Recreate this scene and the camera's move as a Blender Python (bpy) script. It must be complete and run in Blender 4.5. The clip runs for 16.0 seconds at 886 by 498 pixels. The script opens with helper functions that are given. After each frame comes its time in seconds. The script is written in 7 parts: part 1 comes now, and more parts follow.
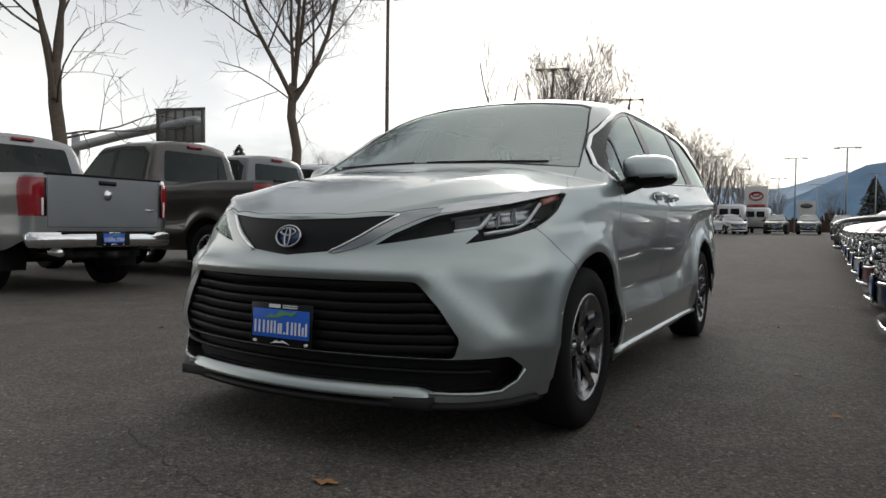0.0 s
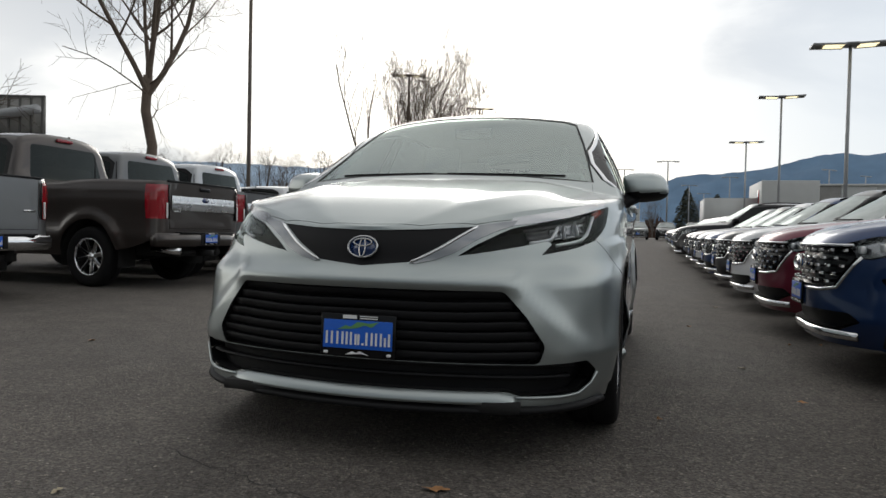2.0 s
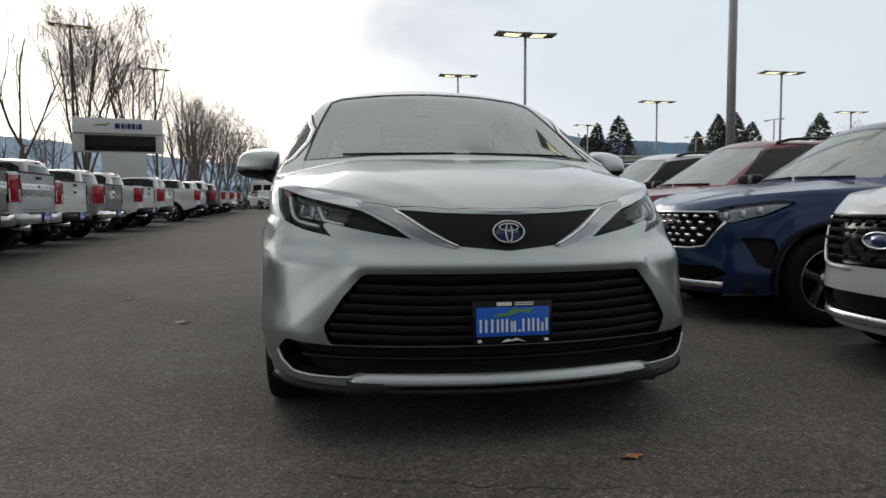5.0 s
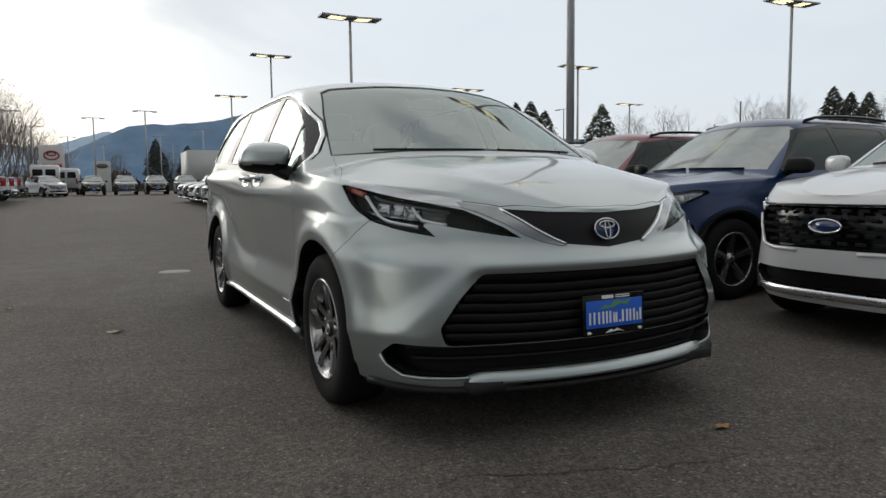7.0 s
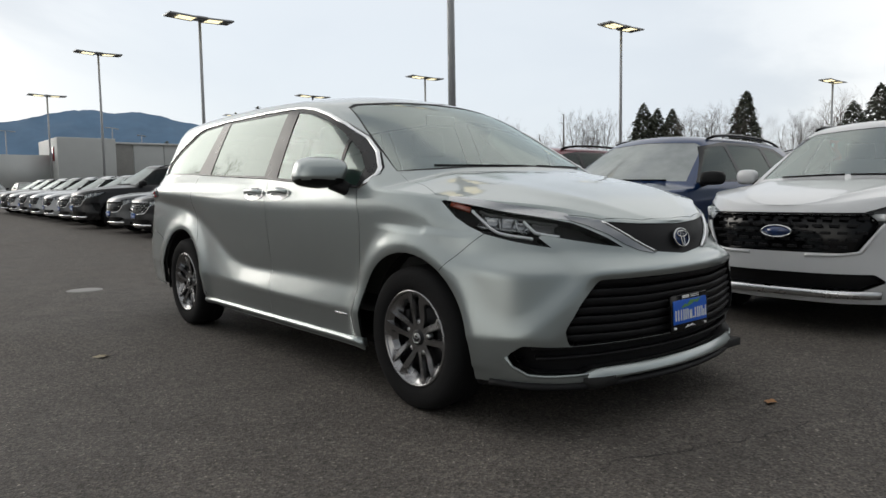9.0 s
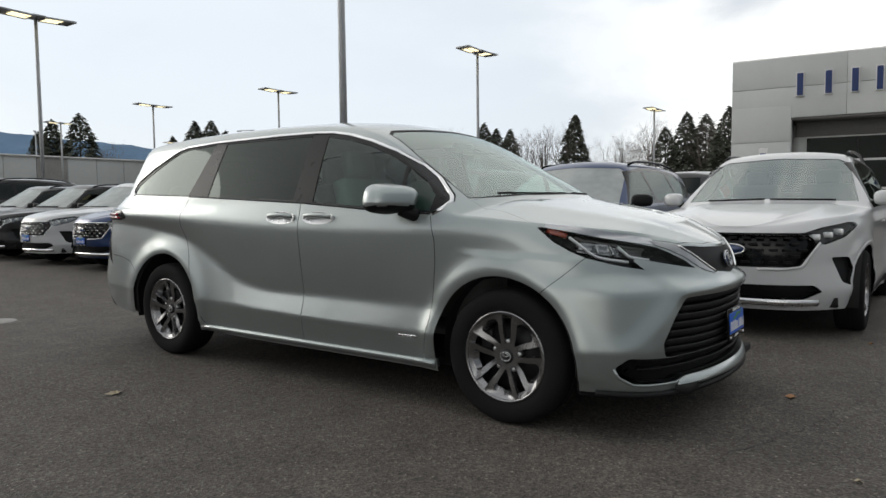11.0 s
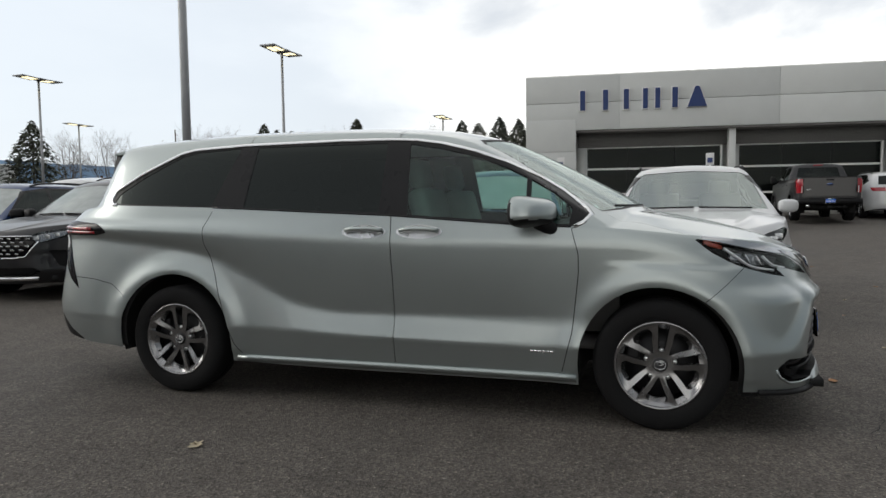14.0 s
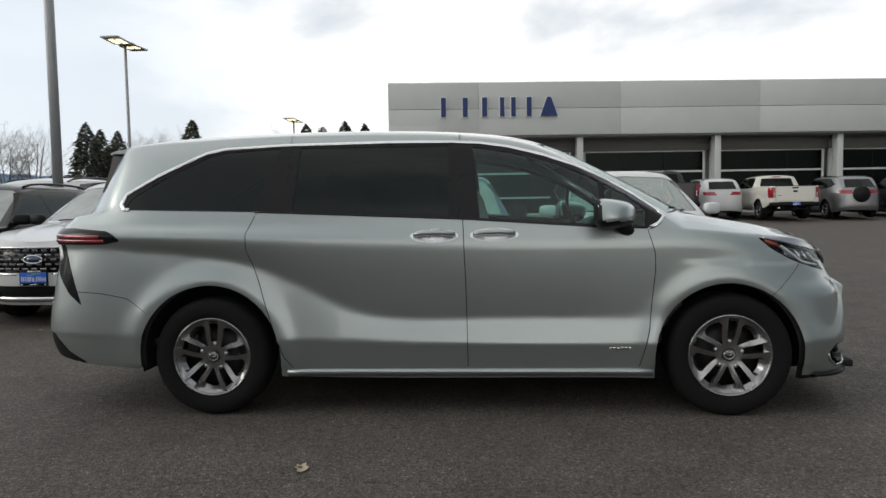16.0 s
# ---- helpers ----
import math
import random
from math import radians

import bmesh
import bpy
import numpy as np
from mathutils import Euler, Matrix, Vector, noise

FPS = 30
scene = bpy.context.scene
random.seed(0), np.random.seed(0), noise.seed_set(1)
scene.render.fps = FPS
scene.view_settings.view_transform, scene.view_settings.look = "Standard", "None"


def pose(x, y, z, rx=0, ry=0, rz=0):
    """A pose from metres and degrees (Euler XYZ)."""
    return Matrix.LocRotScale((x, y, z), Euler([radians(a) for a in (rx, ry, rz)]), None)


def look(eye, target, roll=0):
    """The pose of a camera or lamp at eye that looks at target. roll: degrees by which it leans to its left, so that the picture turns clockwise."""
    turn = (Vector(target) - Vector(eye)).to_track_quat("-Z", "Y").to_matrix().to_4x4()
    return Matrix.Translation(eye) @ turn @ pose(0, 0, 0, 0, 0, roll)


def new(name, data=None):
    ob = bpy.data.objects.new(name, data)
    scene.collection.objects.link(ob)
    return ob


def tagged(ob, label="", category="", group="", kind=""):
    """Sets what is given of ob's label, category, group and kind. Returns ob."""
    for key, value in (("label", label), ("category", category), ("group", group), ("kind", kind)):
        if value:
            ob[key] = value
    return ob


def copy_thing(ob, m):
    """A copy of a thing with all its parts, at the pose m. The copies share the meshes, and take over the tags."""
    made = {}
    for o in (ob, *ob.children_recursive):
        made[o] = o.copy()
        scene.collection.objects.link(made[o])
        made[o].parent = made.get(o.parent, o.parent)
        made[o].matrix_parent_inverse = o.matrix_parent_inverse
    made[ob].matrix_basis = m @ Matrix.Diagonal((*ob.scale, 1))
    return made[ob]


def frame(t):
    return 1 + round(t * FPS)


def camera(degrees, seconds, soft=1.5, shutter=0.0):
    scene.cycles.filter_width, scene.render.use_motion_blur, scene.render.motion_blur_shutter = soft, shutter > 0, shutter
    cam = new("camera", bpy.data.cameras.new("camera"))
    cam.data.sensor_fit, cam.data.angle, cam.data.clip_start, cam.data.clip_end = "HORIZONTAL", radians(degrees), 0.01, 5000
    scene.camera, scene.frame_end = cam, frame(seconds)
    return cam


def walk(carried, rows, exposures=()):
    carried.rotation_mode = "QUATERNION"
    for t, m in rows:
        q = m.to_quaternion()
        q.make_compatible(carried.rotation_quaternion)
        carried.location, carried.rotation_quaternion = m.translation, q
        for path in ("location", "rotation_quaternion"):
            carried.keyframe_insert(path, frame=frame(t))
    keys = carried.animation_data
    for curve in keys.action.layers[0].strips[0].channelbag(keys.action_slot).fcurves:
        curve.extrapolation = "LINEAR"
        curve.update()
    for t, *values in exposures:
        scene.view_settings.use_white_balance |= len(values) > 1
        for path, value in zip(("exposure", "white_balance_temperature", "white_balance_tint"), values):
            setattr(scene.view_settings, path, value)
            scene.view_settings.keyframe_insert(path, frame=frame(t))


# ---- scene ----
cam = camera(65.52, 16.0)
PATH = [
    (0, (1.885, -4.488, 0.882), (0.906, -2.745, 0.817), 0.70),
    (0.5, (1.761, -4.607, 0.877), (0.845, -2.829, 0.824), 0.90),
    (1, (1.580, -4.728, 0.875), (0.755, -2.907, 0.827), 1.05),
    (1.5, (1.346, -4.845, 0.884), (0.643, -2.973, 0.838), 1.23),
    (2, (1.082, -4.931, 0.901), (0.516, -3.014, 0.852), 1.25),
    (2.5, (0.792, -4.981, 0.919), (0.377, -3.025, 0.864), 1.06),
    (3, (0.495, -5.026, 0.925), (0.236, -3.044, 0.865), 0.77),
    (3.5, (0.193, -5.051, 0.931), (0.087, -3.055, 0.862), 0.46),
    (4, (-0.106, -5.051, 0.925), (-0.060, -3.053, 0.846), 0.24),
    (4.5, (-0.413, -5.037, 0.927), (-0.216, -3.049, 0.827), -0.00),
    (5, (-0.729, -4.997, 0.947), (-0.376, -3.032, 0.816), -0.25),
    (7.5, (-2.153, -4.529, 1.032), (-1.154, -2.806, 0.850), -0.73),
    (8, (-2.425, -4.415, 1.045), (-1.322, -2.756, 0.866), -0.80),
    (8.5, (-2.692, -4.292, 1.062), (-1.494, -2.701, 0.885), -0.84),
    (9, (-2.990, -4.163, 1.073), (-1.703, -2.641, 0.905), -0.83),
    (11.5, (-4.169, -3.099, 1.168), (-2.494, -2.014, 1.039), -0.69),
    (12, (-4.321, -2.804, 1.174), (-2.586, -1.817, 1.044), -0.82),
    (12.5, (-4.442, -2.500, 1.171), (-2.657, -1.607, 1.044), -0.87),
    (13, (-4.563, -2.171, 1.178), (-2.732, -1.377, 1.053), -0.86),
    (13.5, (-4.668, -1.837, 1.212), (-2.797, -1.143, 1.081), -0.75),
    (14, (-4.761, -1.509, 1.231), (-2.856, -0.916, 1.101), -0.71),
    (14.5, (-4.841, -1.186, 1.230), (-2.905, -0.699, 1.107), -0.84),
    (15, (-4.902, -0.845, 1.237), (-2.941, -0.473, 1.114), -0.97),
    (15.5, (-4.951, -0.481, 1.245), (-2.971, -0.230, 1.120), -0.98),
    (16, (-4.980, -0.144, 1.241), (-2.988, -0.014, 1.118), -0.98),
]
walk(cam, [(t, look(eye, target, roll)) for t, eye, target, roll in PATH], [(0.0, 0.0), (5.0, -0.06), (9.0, 0.06), (12.0, 0.16), (16.0, 0.18)])

# ---------------------------------------------------------------- light
world = bpy.data.worlds.new("sky")
scene.world = world
world.use_nodes = True
wn, wl = world.node_tree.nodes, world.node_tree.links
wn.clear()
SUN_AZ, SUN_EL = -15.0, 17.0            # degrees clockwise from +y, degrees up


def wnode(kind, **given):
    n = wn.new(kind)
    for k, v in given.items():
        n.inputs[k].default_value = v
    return n


w_out = wnode("ShaderNodeOutputWorld")
w_bg = wnode("ShaderNodeBackground", Strength=1.07)
w_sky = wn.new("ShaderNodeTexSky")
w_sky.sky_type, w_sky.sun_disc = "NISHITA", False
w_sky.sun_elevation, w_sky.sun_rotation = radians(SUN_EL), radians(SUN_AZ)
w_tc = wn.new("ShaderNodeTexCoord")


def toward(az, el):
    return (math.sin(radians(az)) * math.cos(radians(el)), math.cos(radians(az)) * math.cos(radians(el)), math.sin(radians(el)))


def wrange(value, a, b, c, d, smooth=True):
    n = wn.new("ShaderNodeMapRange")
    n.interpolation_type = "SMOOTHSTEP" if smooth else "LINEAR"
    for k, v in zip(("From Min", "From Max", "To Min", "To Max"), (a, b, c, d)):
        n.inputs[k].default_value = v
    wl.new(value, n.inputs["Value"])
    return n.outputs["Result"]


def wnear(az, el):
    n = wn.new("ShaderNodeVectorMath")
    n.operation = "DOT_PRODUCT"
    n.inputs[1].default_value = toward(az, el)
    wl.new(w_tc.outputs["Generated"], n.inputs[0])
    return n.outputs["Value"]


def wmath(op, a, b):
    n = wn.new("ShaderNodeMath")
    n.operation = op
    for k, v in enumerate((a, b)):
        if isinstance(v, float):
            n.inputs[k].default_value = v
        else:
            wl.new(v, n.inputs[k])
    return n.outputs[0]


def wmix(fac, a, b):
    n = wn.new("ShaderNodeMix")
    n.data_type = "RGBA"
    for k, v in ((0, fac), (6, a), (7, b)):
        if isinstance(v, tuple):
            n.inputs[k].default_value = v
        else:
            wl.new(v, n.inputs[k])
    return n.outputs[2]


# an overcast: thin bright cloud, greyer cloud in drifts, brighter overhead and round the veiled sun
w_map = wn.new("ShaderNodeMapping")
w_map.inputs["Scale"].default_value = (1.0, 1.0, 2.2)
w_map.inputs["Location"].default_value = (0.35, 0.1, 0.0)
wl.new(w_tc.outputs["Generated"], w_map.inputs["Vector"])
w_big = wnode("ShaderNodeTexNoise", Scale=2.3, Detail=7.0, Roughness=0.52, Distortion=0.25)
wl.new(w_map.outputs["Vector"], w_big.inputs["Vector"])
cloud = w_big.outputs["Fac"]
w_xyz = wn.new("ShaderNodeSeparateXYZ")
wl.new(w_tc.outputs["Generated"], w_xyz.inputs[0])
drift = wrange(wmath("ADD", cloud, wrange(wnear(-52.0, 17.0), 0.93, 0.995, 0.0, -0.20)), 0.32, 0.52, 0.0, 1.0)
drift = wmath("MULTIPLY", drift, wrange(wmath("ADD", cloud, wrange(wnear(100.0, 24.0), 0.88, 1.0, 0.0, -0.06)), 0.30, 0.50, 0.5, 1.0))
colour = wmix(drift, (0.55, 0.58, 0.62, 1), (0.985, 0.98, 0.955, 1))
side = wmath("MULTIPLY", wrange(wnear(38.0, 6.0), 0.72, 0.985, 0.0, 0.95), wrange(w_xyz.outputs["Z"], 0.22, 0.62, 1.0, 0.0))
colour = wmix(side, colour, (0.65, 0.70, 0.755, 1))
away = wmath("MULTIPLY", wrange(wnear(200.0, 10.0), 0.10, 0.85, 0.0, 0.93), wrange(w_xyz.outputs["Z"], 0.40, 0.85, 1.0, 0.30))
colour = wmix(away, colour, (0.15, 0.16, 0.17, 1))
west = wmath("MULTIPLY", wrange(wnear(-86.0, 12.0), 0.68, 0.97, 0.0, 0.9), wrange(w_xyz.outputs["Z"], 0.20, 0.55, 1.0, 0.0))
colour = wmix(west, colour, (1.25, 1.22, 1.15, 1))
murk = wrange(wnear(-60.0, 32.0), 0.88, 0.985, 0.0, 0.62)
colour = wmix(murk, colour, (0.36, 0.38, 0.41, 1))
glow = wrange(wnear(-15.0, SUN_EL), 0.940, 0.996, 0.0, 1.0)
colour = wmix(glow, colour, (1.65, 1.61, 1.54, 1))
w_scale = wn.new("ShaderNodeVectorMath")
w_scale.operation = "SCALE"
wl.new(colour, w_scale.inputs[0])
wl.new(wrange(w_xyz.outputs["Z"], 0.35, 0.95, 1.0, 0.78, False), w_scale.inputs["Scale"])
w_add = wn.new("ShaderNodeMix")
w_add.data_type, w_add.blend_type = "RGBA", "ADD"
w_add.inputs[0].default_value = 0.012
wl.new(w_scale.outputs[0], w_add.inputs[6])
wl.new(w_sky.outputs["Color"], w_add.inputs[7])
wl.new(w_add.outputs[2], w_bg.inputs["Color"])
wl.new(w_bg.outputs["Background"], w_out.inputs["Surface"])

sun = new("sun", bpy.data.lights.new("sun", "SUN"))
sun.data.energy, sun.data.angle, sun.data.color = 0.55, radians(28), (1.0, 0.96, 0.9)
sun.matrix_world = look((0, 0, 60), (-60 * math.sin(radians(SUN_AZ)), -60 * math.cos(radians(SUN_AZ)), 60 - 60 * math.tan(radians(SUN_EL))))

# ---------------------------------------------------------------- materials


def mat(name, color, rough=0.5, metal=0.0, vary=0.12, grain=8.0, bump=0.0, bump_scale=60.0, coat=0.0, alpha_rough=0.08,
        emit=None, random_tint=0.0, spec=0.5):
    """Principled material with variation of colour and gloss at two scales, and fine relief."""
    m = bpy.data.materials.new(name)
    m.use_nodes = True
    nt = m.node_tree
    b = nt.nodes["Principled BSDF"]
    b.inputs["Metallic"].default_value = metal
    b.inputs["Coat Weight"].default_value = coat
    b.inputs["Coat Roughness"].default_value = 0.04
    b.inputs["Specular IOR Level"].default_value = spec
    tc = nt.nodes.new("ShaderNodeTexCoord")
    n1 = nt.nodes.new("ShaderNodeTexNoise")
    n1.inputs["Scale"].default_value, n1.inputs["Detail"].default_value = grain, 6.0
    n2 = nt.nodes.new("ShaderNodeTexNoise")
    n2.inputs["Scale"].default_value, n2.inputs["Detail"].default_value = grain * 0.12, 3.0
    mixn = nt.nodes.new("ShaderNodeMath")
    mixn.operation = "ADD"
    nt.links.new(tc.outputs["Object"], n1.inputs["Vector"])
    nt.links.new(tc.outputs["Object"], n2.inputs["Vector"])
    nt.links.new(n1.outputs["Fac"], mixn.inputs[0])
    nt.links.new(n2.outputs["Fac"], mixn.inputs[1])
    mr = nt.nodes.new("ShaderNodeMapRange")
    for k, v in zip(("From Min", "From Max", "To Min", "To Max"), (0.6, 1.4, 1 - vary, 1 + vary)):
        mr.inputs[k].default_value = v
    nt.links.new(mixn.outputs[0], mr.inputs["Value"])
    mul = nt.nodes.new("ShaderNodeVectorMath")
    mul.operation = "SCALE"
    mul.inputs[0].default_value = color[:3]
    nt.links.new(mr.outputs["Result"], mul.inputs["Scale"])
    last = mul.outputs[0]
    if random_tint:
        oi = nt.nodes.new("ShaderNodeObjectInfo")
        rr = nt.nodes.new("ShaderNodeMapRange")
        rr.inputs["To Min"].default_value, rr.inputs["To Max"].default_value = 1 - random_tint, 1 + random_tint
        nt.links.new(oi.outputs["Random"], rr.inputs["Value"])
        m2 = nt.nodes.new("ShaderNodeVectorMath")
        m2.operation = "SCALE"
        nt.links.new(last, m2.inputs[0])
        nt.links.new(rr.outputs["Result"], m2.inputs["Scale"])
        last = m2.outputs[0]
    nt.links.new(last, b.inputs["Base Color"])
    r2 = nt.nodes.new("ShaderNodeMapRange")
    for k, v in zip(("From Min", "From Max", "To Min", "To Max"), (0.6, 1.4, max(0.0, rough - alpha_rough), min(1.0, rough + alpha_rough))):
        r2.inputs[k].default_value = v
    nt.links.new(mixn.outputs[0], r2.inputs["Value"])
    nt.links.new(r2.outputs["Result"], b.inputs["Roughness"])
    if bump:
        nb = nt.nodes.new("ShaderNodeTexNoise")
        nb.inputs["Scale"].default_value, nb.inputs["Detail"].default_value = bump_scale, 4.0
        nt.links.new(tc.outputs["Object"], nb.inputs["Vector"])
        bp = nt.nodes.new("ShaderNodeBump")
        bp.inputs["Strength"].default_value, bp.inputs["Distance"].default_value = bump, 0.01
        nt.links.new(nb.outputs["Fac"], bp.inputs["Height"])
        nt.links.new(bp.outputs["Normal"], b.inputs["Normal"])
    if emit:
        b.inputs["Emission Color"].default_value, b.inputs["Emission Strength"].default_value = (*emit[:3], 1), emit[3]
    return m


def paint(name, color, metal=0.35, rough=0.32, coat=0.75):
    """Clear-coated car paint with a fine flake and a film of road dust."""
    m = mat(name, color, rough, metal, vary=0.03, grain=5.0, coat=coat, alpha_rough=0.02)
    return m


def glass(name, tint, gloss_rough=0.0, ior=1.5, haze=0.0):
    """A thin pane: tinted see-through with a mirror sheen that grows at a glancing view."""
    m = bpy.data.materials.new(name)
    m.use_nodes = True
    nt = m.node_tree
    nt.nodes.clear()
    out = nt.nodes.new("ShaderNodeOutputMaterial")
    tr = nt.nodes.new("ShaderNodeBsdfTransparent")
    tr.inputs["Color"].default_value = (*tint, 1)
    gl = nt.nodes.new("ShaderNodeBsdfGlossy")
    gl.inputs["Roughness"].default_value = gloss_rough
    gl.inputs["Color"].default_value = (0.90, 1.0, 0.965, 1)
    fr = nt.nodes.new("ShaderNodeFresnel")
    fr.inputs["IOR"].default_value = ior
    mx = nt.nodes.new("ShaderNodeMixShader")
    nt.links.new(fr.outputs["Fac"], mx.inputs["Fac"])
    nt.links.new(tr.outputs["BSDF"], mx.inputs[1])
    nt.links.new(gl.outputs["BSDF"], mx.inputs[2])
    last = mx.outputs["Shader"]
    if haze:                            # a pale diffuse film: frost haze, and brightness painted in for mirrored sky
        df = nt.nodes.new("ShaderNodeBsdfDiffuse")
        df.inputs["Color"].default_value = (0.62, 0.64, 0.64, 1)
        tc = nt.nodes.new("ShaderNodeTexCoord")
        no = nt.nodes.new("ShaderNodeTexNoise")
        no.inputs["Scale"].default_value, no.inputs["Detail"].default_value = 3.0, 6.0
        mr = nt.nodes.new("ShaderNodeMapRange")
        for k, v in zip(("From Min", "From Max", "To Min", "To Max"), (0.3, 0.7, haze * 0.75, haze * 1.25)):
            mr.inputs[k].default_value = v
        mh = nt.nodes.new("ShaderNodeMixShader")
        nt.links.new(tc.outputs["Object"], no.inputs["Vector"])
        nt.links.new(no.outputs["Fac"], mr.inputs["Value"])
        nt.links.new(mr.outputs["Result"], mh.inputs["Fac"])
        nt.links.new(last, mh.inputs[1])
        nt.links.new(df.outputs["BSDF"], mh.inputs[2])
        last = mh.outputs["Shader"]
    nt.links.new(last, out.inputs["Surface"])
    return m


SILVER = paint("silver_paint", (0.355, 0.394, 0.392), 0.84, 0.38, 1.0)
BLUE = paint("blue_paint", (0.003, 0.026, 0.10), 0.4)
RED = paint("red_paint", (0.14, 0.008, 0.026), 0.35)
WHITE = paint("white_paint", (0.57, 0.58, 0.59), 0.0)
GREY = paint("grey_paint", (0.12, 0.125, 0.13), 0.45)
BLACKP = paint("black_paint", (0.009, 0.009, 0.011), 0.1, 0.32, 0.5)
BROWN = paint("bronze_paint", (0.048, 0.039, 0.035), 0.4)
SILVERT = paint("bright_silver_paint", (0.24, 0.245, 0.25), 0.8)
MAROON = paint("maroon_paint", (0.10, 0.012, 0.015), 0.3)
CREAM = paint("cream_white_paint", (0.66, 0.64, 0.58), 0.0)
LIGHTGREY = paint("light_grey_paint", (0.42, 0.44, 0.46), 0.4)
WINGCHROME = mat("tinted_chrome", (0.30, 0.31, 0.32), 0.12, 1.0, vary=0.05)
CHROME = mat("chrome", (0.78, 0.79, 0.8), 0.09, 1.0, vary=0.04, alpha_rough=0.04)
SATIN = mat("satin_metal", (0.72, 0.73, 0.74), 0.28, 1.0, vary=0.06)
RIMBRIGHT = mat("brushed_bright_trim", (0.52, 0.53, 0.54), 0.2, 1.0, vary=0.05)
RIM = mat("machined_alloy", (0.29, 0.29, 0.295), 0.24, 0.95, vary=0.10)
DARKRIM = mat("dark_alloy", (0.016, 0.016, 0.018), 0.55, 0.3)
BLACK = mat("black_plastic", (0.010, 0.010, 0.011), 0.5, vary=0.2, bump=0.05, bump_scale=300, spec=0.18)
GLOSSBLACK = mat("gloss_black_plastic", (0.006, 0.006, 0.007), 0.12, vary=0.1, spec=0.3)
LINER = mat("dark_liner", (0.006, 0.006, 0.006), 0.8)
RUBBER = mat("tyre_rubber", (0.0085, 0.0085, 0.009), 0.85, vary=0.25, bump=0.15, bump_scale=90, spec=0.2)
SEAT = mat("grey_seat_cloth", (0.34, 0.34, 0.33), 0.85, bump=0.2, bump_scale=200)
PILLAR = mat("pillar_film", (0.012, 0.012, 0.013), 0.3, vary=0.1, spec=0.2)
TRIM = mat("interior_trim", (0.10, 0.10, 0.10), 0.6)
HEADLINER = mat("headliner_cloth", (0.46, 0.46, 0.44), 0.9, bump=0.1, bump_scale=300)
GLASS = glass("clear_window_glass", (0.60, 0.82, 0.76), 0.0, 1.55)
GLASS_FRONT = glass("windshield_glass", (0.76, 0.88, 0.84), 0.0, 3.2, 0.10)
GLASS_PALE = glass("hazed_windshield_glass", (0.6, 0.66, 0.64), 0.03, 2.6, 0.42)
GLASS_DARK = glass("privacy_glass", (0.030, 0.032, 0.034), 0.0, 1.40)
LENS = glass("lamp_lens", (0.94, 0.95, 0.96), 0.0, 1.19)
REDLENS = mat("red_lamp_lens", (0.30, 0.008, 0.016), 0.12, vary=0.15, coat=1.0)
AMBER = mat("amber_lens", (0.30, 0.055, 0.03), 0.2, coat=1.0)
LAMPGLASS = mat("light_guide", (0.80, 0.82, 0.83), 0.25)
LAMPBOWL = mat("lamp_bowl", (0.30, 0.31, 0.32), 0.22, 0.9, vary=0.3, grain=40)
LAMPIN = mat("lamp_reflector", (0.86, 0.87, 0.88), 0.25, 0.3)
PLATEBLUE = mat("plate_blue", (0.010, 0.12, 0.62), 0.35, vary=0.08)
PLATEWHITE = mat("plate_white", (0.8, 0.8, 0.8), 0.4)
GREEN = mat("leaf_green_print", (0.12, 0.32, 0.12), 0.5)
BADGEBLUE = mat("badge_blue", (0.012, 0.035, 0.12), 0.2, coat=1.0)
POLE = mat("galvanised_pole", (0.36, 0.37, 0.38), 0.5, 0.4, vary=0.12)
BROWNPOLE = mat("weathered_pole", (0.14, 0.12, 0.105), 0.75, bump=0.2)
LAMPGLOW = mat("lamp_panel", (0.6, 0.6, 0.5), 0.4, emit=(1.0, 0.86, 0.52, 1.5))
BARK = mat("bark", (0.13, 0.10, 0.078), 0.9, vary=0.35, grain=14, bump=0.8, bump_scale=25)
BARKDARK = mat("dark_bark", (0.065, 0.052, 0.043), 0.9, vary=0.3, grain=14, bump=0.6, bump_scale=25)
TWIG = mat("pale_twigs", (0.16, 0.14, 0.125), 0.9, vary=0.3)
NEEDLE = mat("conifer_needles", (0.070, 0.078, 0.056), 0.85, vary=0.5, grain=2.5)
RUSSET = mat("russet_shrub_twigs", (0.085, 0.048, 0.036), 0.9, vary=0.4, grain=2.0)
PANEL = mat("grey_composite_panel", (0.55, 0.565, 0.555), 0.55, 0.1, vary=0.05, grain=1.5)
PANELWHITE = mat("white_sign_panel", (0.70, 0.70, 0.69), 0.5, vary=0.06, grain=2)
CONCRETE = mat("concrete", (0.30, 0.295, 0.28), 0.85, vary=0.15, bump=0.3)
LETTER = mat("letter_blue", (0.006, 0.028, 0.13), 0.5)
SHOPGLASS = glass("storefront_glass", (0.14, 0.15, 0.16), 0.0, 1.22)
# near-black that paints the shade of the showroom's unlit inside
ROOM_SHADE = mat("painted_room_shade", (0.022, 0.021, 0.02), 0.9)
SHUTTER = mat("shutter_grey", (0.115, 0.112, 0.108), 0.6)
LEAF = mat("dry_leaf", (0.30, 0.15, 0.06), 0.8, vary=0.3, grain=30, random_tint=0.3)
PALELEAF = mat("pale_dry_leaf", (0.42, 0.36, 0.25), 0.8, vary=0.3, grain=30)
# wooded hills with the blue of distance haze painted into their colour
HAZE_HILL = mat("far_hill", (0.115, 0.20, 0.31), 1.0, vary=0.16, grain=0.02)
